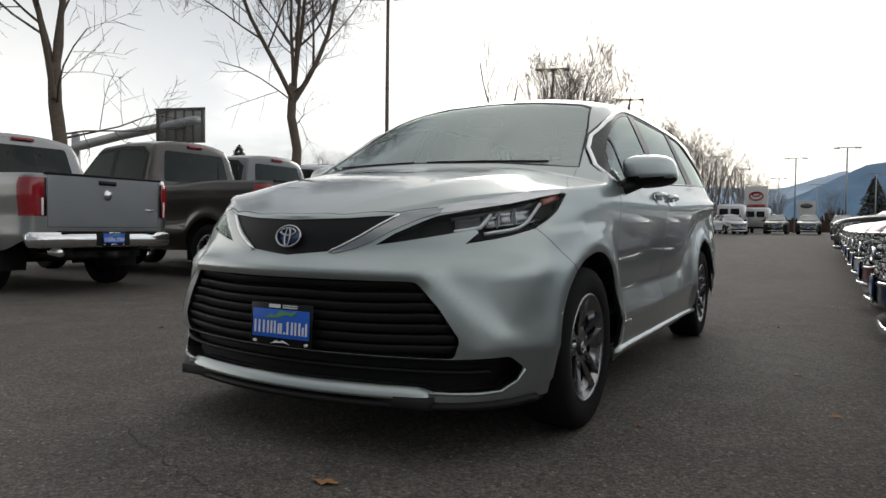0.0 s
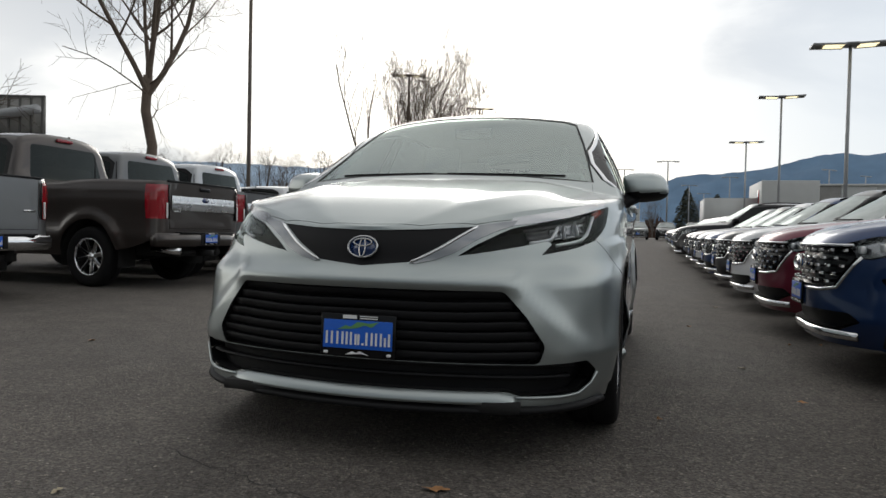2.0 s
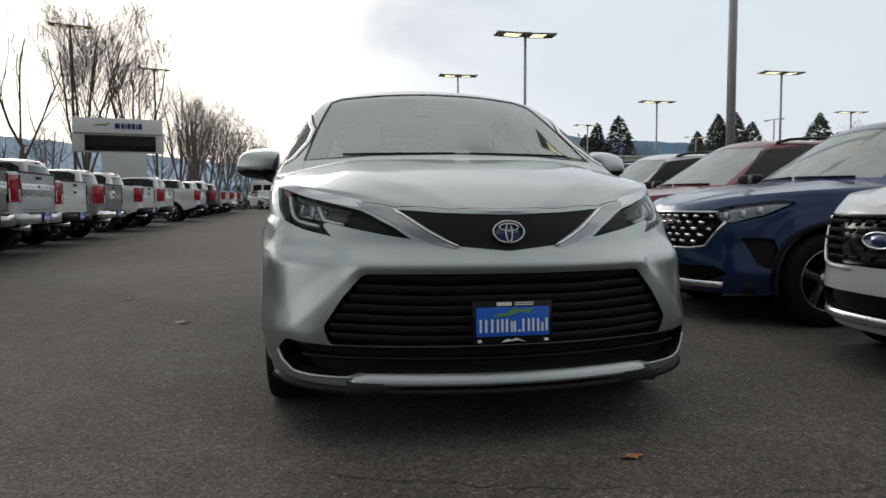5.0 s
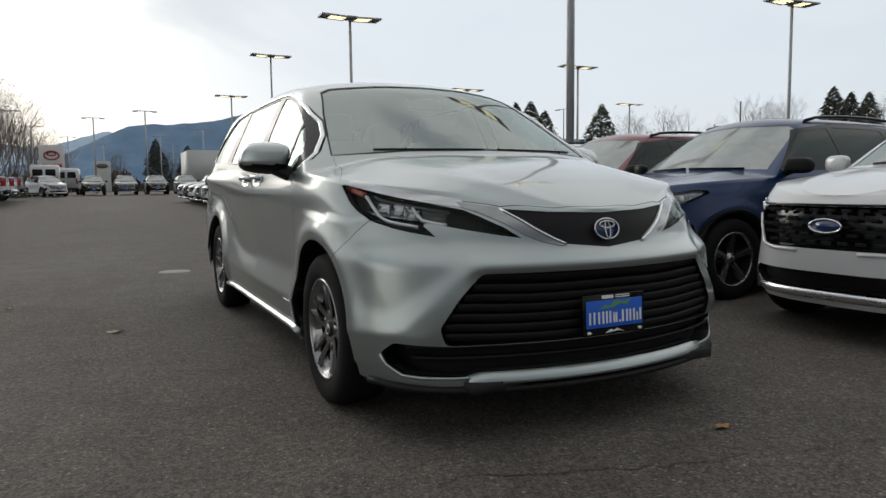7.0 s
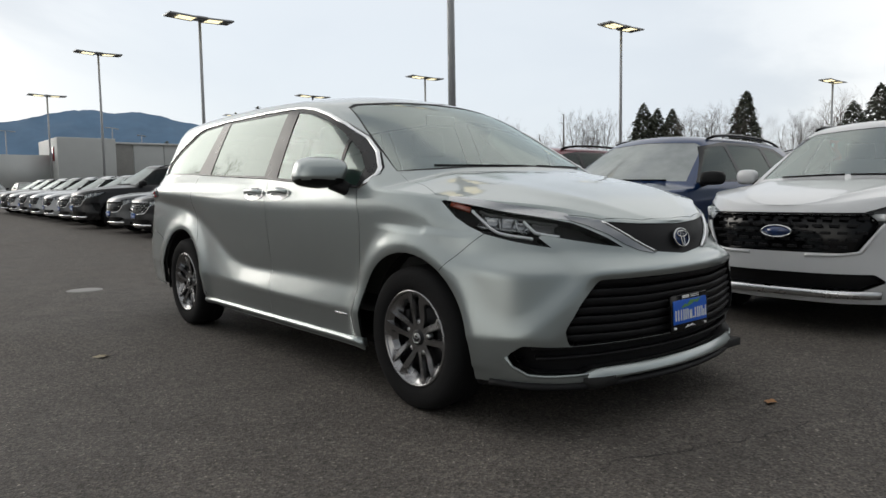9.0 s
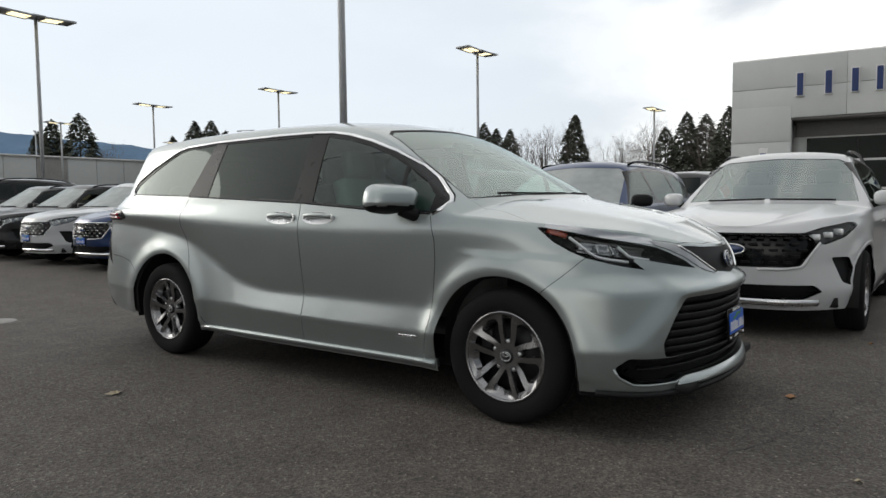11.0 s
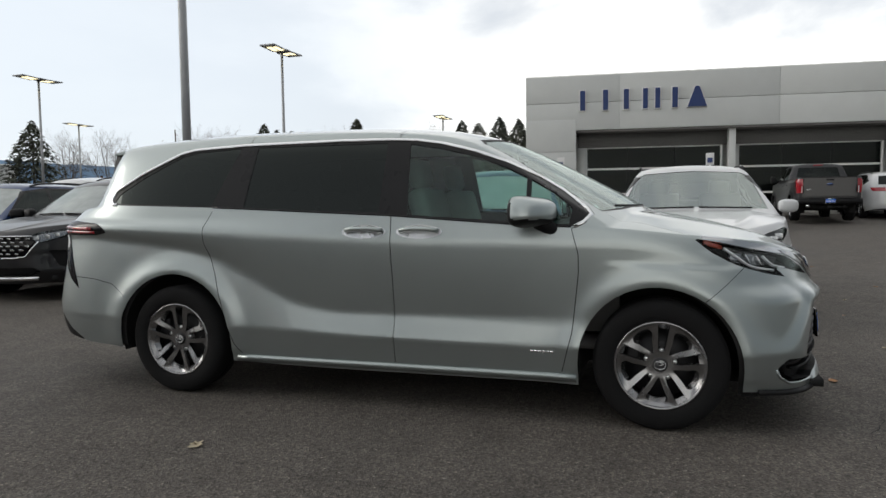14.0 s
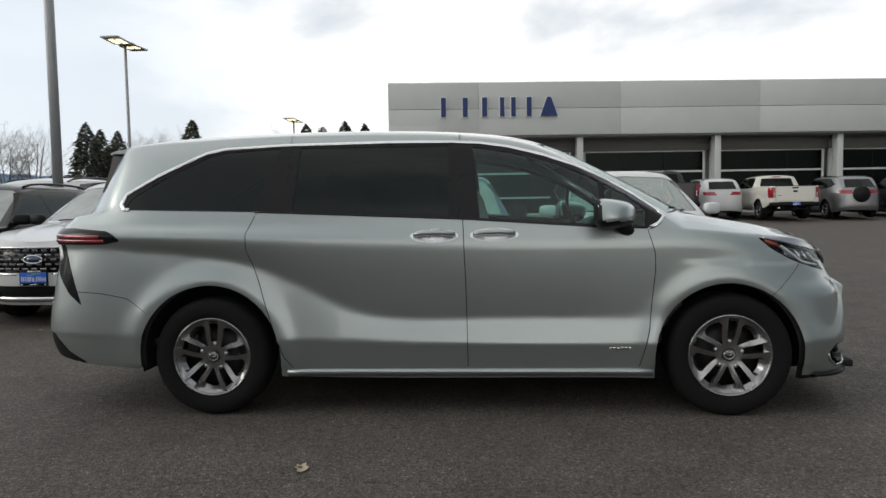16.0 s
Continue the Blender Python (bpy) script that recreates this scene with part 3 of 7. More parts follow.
def wheel(parent, x, y, z, out, r_tyre, r_rim, width, spokes=5, rim_mat=RIM, twin=True, detail=48, name="wheel", disc=True, slots=False):
    """A wheel with its axle along x; out is the side it faces."""
    w = new(name)
    w.parent = parent
    w.matrix_basis = pose(x, y, z) @ Matrix.Diagonal((out, 1, 1, 1))
    h = width / 2
    bm = lathe(bmesh.new(), [(r_rim * 0.98, -h * 0.8), (r_rim * 1.04, -h), (r_tyre * 0.9, -h * 1.04), (r_tyre * 0.975, -h * 0.9), (r_tyre, -h * 0.6),
                             (r_tyre, -h * 0.15), (r_tyre * 0.985, -h * 0.12), (r_tyre * 0.985, h * 0.12), (r_tyre, h * 0.15),
                             (r_tyre, h * 0.6), (r_tyre * 0.975, h * 0.88), (r_tyre * 0.93, h * 1.0), (r_tyre * 0.86, h * 1.05), (r_tyre * 0.76, h * 1.04),
                             (r_rim * 1.06, h * 0.98), (r_rim * 1.0, h * 0.88), (r_rim * 0.97, h * 0.8)], detail)
    sharp(part("tyre", bm, RUBBER, w, "black rubber tyre"), 50)
    part("rim", lathe(bmesh.new(), [(r_rim * 1.03, h * 0.9), (r_rim * 1.02, h * 0.97), (r_rim * 0.985, h * 0.985), (r_rim * 0.955, h * 0.9), (r_rim * 0.945, h * 0.72)], detail), rim_mat, w)
    part("barrel", lathe(bmesh.new(), [(r_rim * 0.945, h * 0.72), (r_rim * 0.92, h * 0.3), (r_rim * 0.88, -h * 0.7), (r_rim * 0.1, -h * 0.75)], detail), DARKRIM, w)
    if slots:
        slotted_face(w, r_rim, h)
        return w
    bm = bmesh.new()
    pairs = []
    for k in range(spokes):
        a = 2 * math.pi * (k + 0.25) / spokes
        gap = math.pi / spokes
        pairs += [(a - gap * 0.40, a - gap * 0.11), (a + gap * 0.40, a + gap * 0.11)] if twin else [(a, a)]
    for tip, root in pairs:
        p0 = Vector((0, math.cos(root), math.sin(root))) * r_rim * 0.20
        p1 = Vector((0, math.cos(tip), math.sin(tip))) * r_rim * 0.985
        d = (p1 - p0).normalized()
        s = d.cross(AX)
        w0, w1 = r_rim * (0.085 if twin else 0.13), r_rim * (0.135 if twin else 0.19)
        rows = []
        for t in (0.0, 0.35, 0.75, 1.0):
            c, half = p0.lerp(p1, t), w0 + (w1 - w0) * t * t
            xo = h * (0.62 + 0.30 * t)
            rows.append([bm.verts.new(c + s * half + AX * (xo - h * 0.30)), bm.verts.new(c + s * half * 0.75 + AX * (xo - 0.006)), bm.verts.new(c + s * half * 0.12 + AX * xo),
                         bm.verts.new(c - s * half * 0.75 + AX * (xo - 0.004)), bm.verts.new(c - s * half + AX * (xo - h * 0.30))])
        for a, b in zip(rows, rows[1:]):
            for j in range(4):
                bm.faces.new((a[j], a[j + 1], b[j + 1], b[j]))
    bmesh.ops.recalc_face_normals(bm, faces=bm.faces)
    sp = part("spokes", bm, rim_mat, w)
    sharp(sp, 25)
    hub = part("hub", lathe(bmesh.new(), [(r_rim * 0.26, h * 0.3), (r_rim * 0.25, h * 0.6), (r_rim * 0.14, h * 0.66), (r_rim * 0.135, h * 0.74), (r_rim * 0.11, h * 0.78), (0.0005, h * 0.79)], 24), rim_mat, w)
    if disc:
        bm = lathe(bmesh.new(), [(r_rim * 0.80, h * 0.08), (r_rim * 0.80, h * 0.16), (r_rim * 0.3, h * 0.17)], 32)
        part("brake_disc", bm, SHUTTER, w)
        for k in range(5):
            a = 2 * math.pi * (k + 0.75) / 5
            part("lug_nut", lathe(bmesh.new(), [(0.011, h * 0.45), (0.0105, h * 0.64), (0.0005, h * 0.66)], 8, pose(0, r_rim * 0.19 * math.cos(a), r_rim * 0.19 * math.sin(a))), CHROME, w)
    return w

# ---------------------------------------------------------------- the silver minivan
van_YF = spline([0.15, 0.20, 0.246, 0.30, 0.42, 0.60, 0.70, 0.745, 0.80, 0.86, 0.90, 0.947, 1.0], [-2.40, -2.43, -2.448, -2.445, -2.44, -2.445, -2.445, -2.435, -2.415, -2.40, -2.385, -2.36, -2.31])
van_NF = spline([0.2, 0.30, 0.42, 0.70, 0.90, 1.0, 1.06, 1.1], [8.0, 9.0, 10.0, 9.0, 8.5, 7.0, 6.0, 5.0])
van_bow = spline([0.2, 0.46, 0.69, 0.74, 0.80, 0.85, 0.95, 1.1], [0.24, 0.26, 0.30, 0.32, 0.40, 0.43, 0.45, 0.45])
van_YR = spline([0.25, 0.40, 0.55, 0.75, 1.0, 1.10, 1.25], [2.60, 2.68, 2.695, 2.66, 2.625, 2.655, 2.575])
van_NR = spline([0.2, 0.6, 1.05, 1.2, 1.3], [7.0, 7.0, 6.0, 4.6, 4.0])
van_zs = spline([-2.40, -2.32, -2.22, -2.1, -1.9, -1.65, -1.3, -1.1, 0.0, 1.25, 2.1, 2.6], [0.915, 0.945, 0.985, 1.022, 1.05, 1.072, 1.09, 1.10, 1.165, 1.225, 1.245, 1.20])
van_zb = spline([-2.5, -2.2, -1.9, -1.0, 1.0, 2.0, 2.3, 2.6], [0.205, 0.205, 0.21, 0.225, 0.235, 0.29, 0.31, 0.36])
van_valley = spline([-2.4, 0.25, 0.65, 1.0, 1.3, 1.7, 2.2], [0.58, 0.575, 0.63, 0.80, 0.925, 0.985, 1.035])
van_crest = spline([-2.4, -1.4, 0.0, 1.3, 2.2], [0.98, 0.99, 1.0, 1.055, 1.09])
van_depth = spline([-2.4, -1.7, -1.1, -0.4, 1.5, 2.0, 2.5], [0.004, 0.010, 0.023, 0.035, 0.036, 0.028, 0.014])
van_crease = spline([-2.4, -1.0, 0.0, 1.1, 2.4], [0.44, 0.428, 0.436, 0.462, 0.50])


def van_W(y, z):
    """Half width: a hollow flank between the shoulder crest and the lower crease, flared round the wheels."""
    v, c, d, k = van_valley(y), van_crest(y), van_depth(y), van_crease(y)
    if z >= c:
        x = float(np.interp(z, [c, c + 0.035, 1.15, 1.3], [0.983, 0.979, 0.947, 0.905]))
    elif z >= k:
        x = smax(0.983 - d * ((c - z) / max(c - v, 0.05)) ** 1.6, 0.988 - (z - k) * (d + 0.004) / max(v - k, 0.05), 0.010)
    else:
        x = float(np.interp(z, [0.20, 0.30, k - 0.012, k], [0.938, 0.962, 0.983, 0.988]))
    for yc, zc in ((-1.53, 0.352), (1.53, 0.357)):
        r = math.hypot(y - yc, z - zc)
        if z > 0.15 and r < 0.75:
            x += 0.024 * math.exp(-((r - 0.46) / 0.07) ** 2) * (1.0 if z > 0.3 else 0.6)
    if y < -1.2 and z < 0.9:
        x += 0.012 * min(1.0, (-1.2 - y) / 0.4)
    if y > 2.0:
        x -= 0.012 * (y - 2.0)
    return x


van_hood = spline([-2.42, -2.36, -2.28, -2.14, -1.96, -1.78, -1.59, -1.37, -1.2, -1.0], [0.915, 0.945, 0.985, 1.045, 1.10, 1.142, 1.172, 1.198, 1.15, 1.10])
van_roof = spline([-1.0, -0.66, -0.5, -0.28, 0.1, 0.46, 0.84, 1.2, 1.6, 2.0, 2.25, 2.45], [1.48, 1.618, 1.664, 1.714, 1.752, 1.766, 1.770, 1.768, 1.757, 1.733, 1.70, 1.665])


def van_T(x, y, xs, zz):
    u = min(abs(x) / max(xs, 1e-4), 1.0)
    hood = zz + (van_hood(y) - zz) * (1 - u**2.6) if y < -1.0 else zz
    ridge = 0.009 * math.exp(-((u - 0.62) / 0.13) ** 2) * max(0.0, min(1.0, (-1.2 - y) / 0.3)) * max(0.0, min(1.0, (y + 2.4) / 0.3))
    hood += ridge
    d = xs - abs(x)
    flank = zz + 2.45 * d - 1.2 * d * d
    front = 1.645 + 0.53 * (y - 0.30 * (x / 0.83) ** 2 + 0.62)
    rear = 1.665 - 1.62 * (y - 2.36 + 0.29 * (abs(x) / 0.75) ** 2.4)
    roof = van_roof(y) - 0.075 * (abs(x) / 0.7) ** 2.4
    g = smin(smin(roof, flank, 0.10), smin(front, rear, 0.03), 0.05)
    return smax(hood, g, 0.012) if d > 1e-6 else zz


VAN = dict(W=van_W, YF=van_YF, YR=van_YR, NF=van_NF, bow=van_bow, NR=van_NR, zs=van_zs, zb=van_zb, T=van_T, y0=-1.0, y1=1.3)


def van_skin():
    """The van's outer skin with the brow over the grille and the fins beside it."""
    bm = shell(VAN, 110, 130, 48, 54, 44)
    ca, cb = Vector((0.595, 0.722)), Vector((0.887, 0.456))
    along = (cb - ca).normalized()
    out = Vector((-along.y, along.x))
    for w in bm.verts:
        if w.co.y > -1.75 or not 0.28 < w.co.z < 0.95:
            continue
        ax, z = abs(w.co.x), w.co.z
        brow = math.exp(-(((z - 0.728) / (0.030 if z > 0.728 else 0.045)) ** 2))
        w.co.y -= 0.030 * brow * (1 - smooth01((ax - 0.575) / 0.10))
        q = Vector((ax, z)) - ca
        a, t = q.dot(out), q.dot(along) / (cb - ca).length
        keep = smooth01((t + 0.05) / 0.2) * (1 - smooth01((t - 0.90) / 0.25))
        if a < 0:
            d = -0.012 * smooth01((a + 0.16) / 0.10)
        elif a < 0.065:
            d = -0.012 + 0.026 * smooth01(a / 0.065) ** 0.7
        else:
            d = 0.014 * (1 - smooth01((a - 0.065) / 0.18))
        w.co.y += d * keep
    return bm


def license_plate(parent, m, with_words=True):
    """A blue dealer plate in its black frame, with white lettering, facing -y."""
    p = new("license_plate")
    p.parent = parent
    p.matrix_basis = m
    tagged(p, "blue dealer plate in a black frame")
    part("frame", boxes((0, 0.004, 0, 0.318, 0.012, 0.168), bevel=0.003), GLOSSBLACK, p)
    part("panel", boxes((0, -0.004, 0.004, 0.292, 0.004, 0.112), bevel=0.001), PLATEBLUE, p)
    if with_words:
        for x, tall in ((-0.130, 0.050), (-0.108, 0.050), (-0.084, 0.050), (-0.062, 0.050), (-0.044, 0.050), (-0.026, 0.050), (-0.006, 0.042), (0.006, 0.042), (0.024, 0.009), (0.040, 0.050), (0.062, 0.050), (0.080, 0.050), (0.100, 0.050), (0.117, 0.034), (0.134, 0.050)):
            piece("letter_bar", ("bar", tall), lambda: boxes((0, 0, 0, 0.0085, 0.003, tall), bevel=0.0006), PLATEWHITE, p, pose(x, -0.0075, -0.036 + tall / 2))
        part("top_bar", boxes((-0.035, -0.003, 0.0725, 0.060, 0.002, 0.014)), PLATEWHITE, p, smooth=False)
        for k in range(2):
            piece("small_bar", "small_bar", lambda: boxes((0, 0, 0, 0.075, 0.002, 0.004)), PLATEWHITE, p, pose(0.045, -0.003, 0.0765 - 0.008 * k))
        bm = prism(bmesh.new(), [(-0.085, 0.022), (-0.05, 0.040), (-0.03, 0.034), (0.0, 0.055), (0.05, 0.05), (0.09, 0.058), (0.06, 0.035), (0.03, 0.042), (-0.01, 0.028)], "y", -0.0085, -0.0065)
        part("mountain_print", bm, GREEN, p, smooth=False)
        bm = prism(bmesh.new(), [(-0.05, -0.076), (-0.02, -0.062), (-0.005, -0.068), (0.012, -0.060), (0.05, -0.076), (0.02, -0.070)], "y", -0.0045, -0.0025)
        part("peak_print", bm, PLATEWHITE, p, smooth=False)
    for x in (-0.133, 0.133):
        part("bolt_cover", lathe(bmesh.new(), [(0.009, 0.0), (0.009, 0.005), (0.0005, 0.006)], 12, pose(x, -0.002, -0.070, 0, 0, -90) @ Matrix.Diagonal((1, 1, 0.7, 1))), PLATEWHITE, p)
    return p


def build_van():
    van = empty("minivan", "silver minivan with black front grille parked on the asphalt lane", "car")
    bm = van_skin()
    bm.normal_update()
    bvh = tree_of(bm)

    # --- glass and pillars of the flank, in (y, z)
    qwin = rounded([(2.07, 1.262), (2.035, 1.325), (1.834, 1.445), (1.577, 1.575), (1.469, 1.598), (1.128, 1.618), (1.262, 1.236)], 0.02)
    win2 = [(1.022, 1.222), (1.005, 1.618), (0.090, 1.616), (0.086, 1.188)]
    win3 = [(-0.099, 1.172), (-0.060, 1.605), (-0.27, 1.570), (-0.472, 1.518), (-0.674, 1.443), (-0.80, 1.382), (-0.808, 1.125)]
    win3b = [(-0.835, 1.120), (-0.828, 1.368), (-0.967, 1.288), (-1.065, 1.205), (-1.050, 1.114)]
    dlo = rounded([(2.105, 1.252), (2.088, 1.334), (1.87, 1.462), (1.595, 1.592), (1.486, 1.616), (1.112, 1.634), (0.41, 1.640), (0.07, 1.635), (-0.10, 1.625), (-0.27, 1.598),
                   (-0.472, 1.545), (-0.672, 1.474), (-0.874, 1.377), (-1.007, 1.296), (-1.14, 1.195), (-1.168, 1.165), (-1.13, 1.128), (-1.075, 1.100),
                   (-0.80, 1.108), (0.0, 1.166), (1.25, 1.226)], 0.03)
    lamp_rear = rounded([(2.70, 1.135), (2.40, 1.142), (2.14, 1.122), (2.07, 1.070), (2.18, 1.050), (2.70, 1.046)], 0.02)
    lamp_drop = [(2.66, 1.044), (2.47, 1.044), (2.34, 0.68), (2.42, 0.74)]

    def flank(sgn, lo=0.15):
        return lambda c: c.x * sgn > lo

    def upper(sgn):
        return lambda c: c.x * sgn > 0.3 and c.z > 1.08 and c.y < 2.3

    for sgn in (-1, 1):
        for poly, name, m, label in ((qwin, "quarter_window", GLASS_DARK, "dark tinted glass"), (win2, "sliding_door_window", GLASS_DARK, "dark tinted glass"),
                                     (win3, "front_door_window", GLASS, "clear greenish glass"), (win3b, "vent_window", GLASS, "clear greenish glass")):
            part(name, take(bm, cut_region(bm, dense(poly), AY, AZ, upper(sgn)), -0.006), m, van, label)
        pillar = cut_region(bm, dense(dlo), AY, AZ, upper(sgn))
        part("window_surround", rimmed(take(bm, pillar, -0.002), 0.012), PILLAR, van, "satin black pillars and window surround")
        got = cut_region(bm, dense(lamp_rear), AY, AZ, lambda c: c.x * sgn > 0.45 and c.y > 1.9)
        tl = part("tail_lamp", rimmed(take(bm, got, 0.006), 0.02), GLOSSBLACK, van, "wraparound tail lamp, red bars in a black case")
        for line, wide in (([(2.56, 1.098), (2.20, 1.092)], 0.024), ([(2.56, 1.070), (2.17, 1.068)], 0.020)):
            part("red_lens", strip(on_side(bvh, dense(line, 0.04, False), sgn), flat(wide, 0.012)), REDLENS, tl, "deep red lens bar")
        got = cut_region(bm, lamp_drop, AY, AZ, lambda c: c.x * sgn > 0.45 and c.y > 2.0)
        part("rear_corner_trim", rimmed(take(bm, got, 0.003), 0.012), GLOSSBLACK, van)
        laid = on_side(bvh, dense([(2.535, 1.036), (2.50, 0.95)], 0.03, False), sgn)
        part("reverse_lamp", strip(laid, flat(0.050, 0.010)), LAMPGLASS, van, "pale reversing lamp below the red lamp")

    # --- windshield, in (x, z)
    screen = dense([(-0.80, 1.185), (-0.45, 1.212), (0.0, 1.222), (0.45, 1.212), (0.80, 1.185), (0.705, 1.44), (0.635, 1.590), (0.57, 1.618), (0.30, 1.640), (0.0, 1.650), (-0.30, 1.640), (-0.57, 1.618), (-0.635, 1.590), (-0.705, 1.44)])

    def ahead(c):
        return c.y < -0.35 and c.z > 1.10
    ws = cut_region(bm, screen, AX, AZ, ahead)
    part("windshield", take(bm, ws, -0.004), GLASS_FRONT, van, "sloping windshield that mirrors the cloudy sky")
    rest = cut_region(bm, screen, AX, AZ, ahead, 0.009)
    part("windshield_seal", take(bm, rest, -0.001), BLACK, van)

    # --- rear window
    rw = cut_region(bm, dense([(-0.72, 1.24), (0.72, 1.24), (0.66, 1.45), (0.60, 1.60), (-0.60, 1.60), (-0.66, 1.45)]), AX, AZ, lambda c: c.y > 2.0 and c.z > 1.2)
    part("rear_window", take(bm, rw, -0.004), GLASS_DARK, van)

    # --- front openings, in (x, z)
    def nose(c):
        return c.y < -1.75 and c.z < 1.08
    grille = rounded([(-0.578, 0.692), (0.578, 0.692), (0.665, 0.592), (0.739, 0.476), (0.714, 0.405), (-0.714, 0.405), (-0.739, 0.476), (-0.665, 0.592)], 0.02)
    intake = rounded([(-0.893, 0.416), (-0.924, 0.372), (-0.908, 0.322), (-0.855, 0.284), (-0.66, 0.276), (-0.60, 0.296), (0.60, 0.296), (0.66, 0.276), (0.855, 0.284), (0.908, 0.322), (0.924, 0.372), (0.893, 0.416), (0.712, 0.403), (-0.712, 0.403)], 0.012)
    for poly, depth in ((grille, 0.06), (intake, 0.07)):
        got = cut_region(bm, dense(poly, 0.2), AX, AZ, nose)
        part("grille_backing" if poly is grille else "intake_backing", rimmed(take(bm, got, -depth), -depth), BLACK, van, "deep black plastic opening")
    # horizontal slats, each a thin blade with a wavy edge
    for z in (0.672, 0.632, 0.592, 0.552, 0.512, 0.472, 0.432):
        half = min(0.570 + (0.692 - z) * 0.76, 0.720)
        row = [(half * (k / 15 - 1), z - 0.008 * (1 - abs(k / 15 - 1) ** 2) + 0.002 * math.cos((k / 15 - 1) * 6.0)) for k in range(31)]
        laid = [(p - n * 0.018, n) for p, n in on_front(bvh, row)]
        part("grille_slat", strip(laid, [(-0.019, -0.03), (0.017, -0.03), (0.016, -0.002), (0.006, 0.003), (-0.014, 0.009), (-0.018, 0.006)]), BLACK, van)
    for z in (0.395, 0.350):
        half = 0.86 if z > 0.37 else 0.84
        laid = [(p - n * 0.03, n) for p, n in on_front(bvh, [(half * (k / 12 - 1), z) for k in range(25)])]
        part("intake_slat", strip(laid, flat(0.014, 0.012, 0.02)), BLACK, van)
    cover = dense([(-0.43, 0.944), (-0.31, 0.862), (-0.195, 0.797), (0.0, 0.778), (0.195, 0.797), (0.31, 0.862), (0.43, 0.944), (0.25, 0.930), (0.0, 0.922), (-0.25, 0.930)], 0.1)
    part("nose_cover", rimmed(take(bm, cut_region(bm, cover, AX, AZ, nose), -0.004), 0.01), BLACK, van, "matt black panel that carries the badge")
    for sgn in (-1, 1):
        wing = [(sgn * x, z) for x, z in ((0.437, 0.947), (0.318, 0.862), (0.197, 0.793), (0.222, 0.790), (0.30, 0.808), (0.37, 0.838), (0.44, 0.885), (0.520, 0.928), (0.578, 0.950), (0.590, 0.973))]
        part("chrome_wing", rimmed(take(bm, cut_region(bm, wing, AX, AZ, lambda c: nose(c) and c.x * sgn > 0), 0.004), 0.012), WINGCHROME, van, "smoky chrome blade beside the nose panel")
        line = [(sgn * x, z) for x, z in ((0.445, 0.944), (0.385, 0.903), (0.326, 0.861), (0.262, 0.824), (0.203, 0.796))]
        part("chrome_edge", strip(on_front(bvh, dense(line, 0.02, False)), flat(0.011, 0.010)), CHROME, van, "bright chrome edge")
        # headlamp, seen aslant
        u = Vector((0.78 * sgn, 0.62, 0)).normalized()
        lamp = [(-1.155, 0.826), (-1.073, 0.838), (-0.915, 0.865), (-0.782, 0.890), (-0.764, 0.887), (-0.760, 0.878), (-0.814, 0.834), (-0.70, 0.853), (-0.632, 0.867), (-0.518, 0.898), (-0.45, 0.933),
                (-0.390, 0.976), (-0.332, 1.046), (-0.345, 1.052), (-0.47, 1.028), (-0.626, 0.994), (-0.78, 0.968), (-0.917, 0.942), (-0.975, 0.919), (-1.080, 0.872)]
        brow = [(-0.312, 1.078), (-0.47, 1.060), (-0.626, 1.031), (-0.78, 1.005), (-0.900, 0.984), (-0.930, 0.950), (-0.78, 0.968), (-0.626, 0.994), (-0.47, 1.028), (-0.345, 1.052)]
        got = cut_region(bm, [(a / 0.9964, z) for a, z in brow], u, AZ, lambda c: nose(c) and c.x * sgn > 0.3)
        part("lamp_trim", rimmed(take(bm, got, 0.002), 0.012), RIMBRIGHT, van, "bright strip over the headlamp")
        got = cut_region(bm, dense([(a / 0.9964, z) for a, z in lamp], 0.08), u, AZ, lambda c: c.y < -1.55 and c.z < 1.08 and c.x * sgn > 0.3)
        bowl = take(bm, got, -0.05, remove=False)
        lens = take(bm, got, -0.001)
        hl = part("headlamp", rimmed(bowl, -0.05), LINER, van, "long swept headlamp under a clear lens")
        lo = part("lens", lens, LENS, hl, "clear lamp lens")
        lo.visible_shadow = False

        def slant(pts, sink):
            out = []
            for a, z in pts:
                d = Vector((-0.62 * sgn, 0.78, 0))
                hit = bvh.ray_cast(u * (a / 0.9964) + AZ * z - d * 5, d)
                if hit[0]:
                    n = hit[1] if hit[1].dot(d) < 0 else -hit[1]
                    out.append((hit[0] - n * sink, n))
            return out
        # running light hooks, the blades between the bowls, three reflector bowls
        for line in ([(-0.470, 1.004), (-0.490, 0.985), (-0.548, 0.925), (-0.575, 0.908), (-0.617, 0.898), (-0.735, 0.876)], [(-0.700, 0.955), (-0.722, 0.930), (-0.749, 0.905), (-0.775, 0.899), (-0.855, 0.885)]):
            part("running_light", strip(slant(dense(line, 0.02, False), 0.012), flat(0.013, 0.010)), LAMPGLASS, hl, "pale light guide")
        part("lamp_blade", strip(slant(dense([(-0.86, 0.945), (-0.70, 0.972), (-0.50, 1.006)], 0.04, False), 0.03), flat(0.012, 0.006)), TRIM, hl)
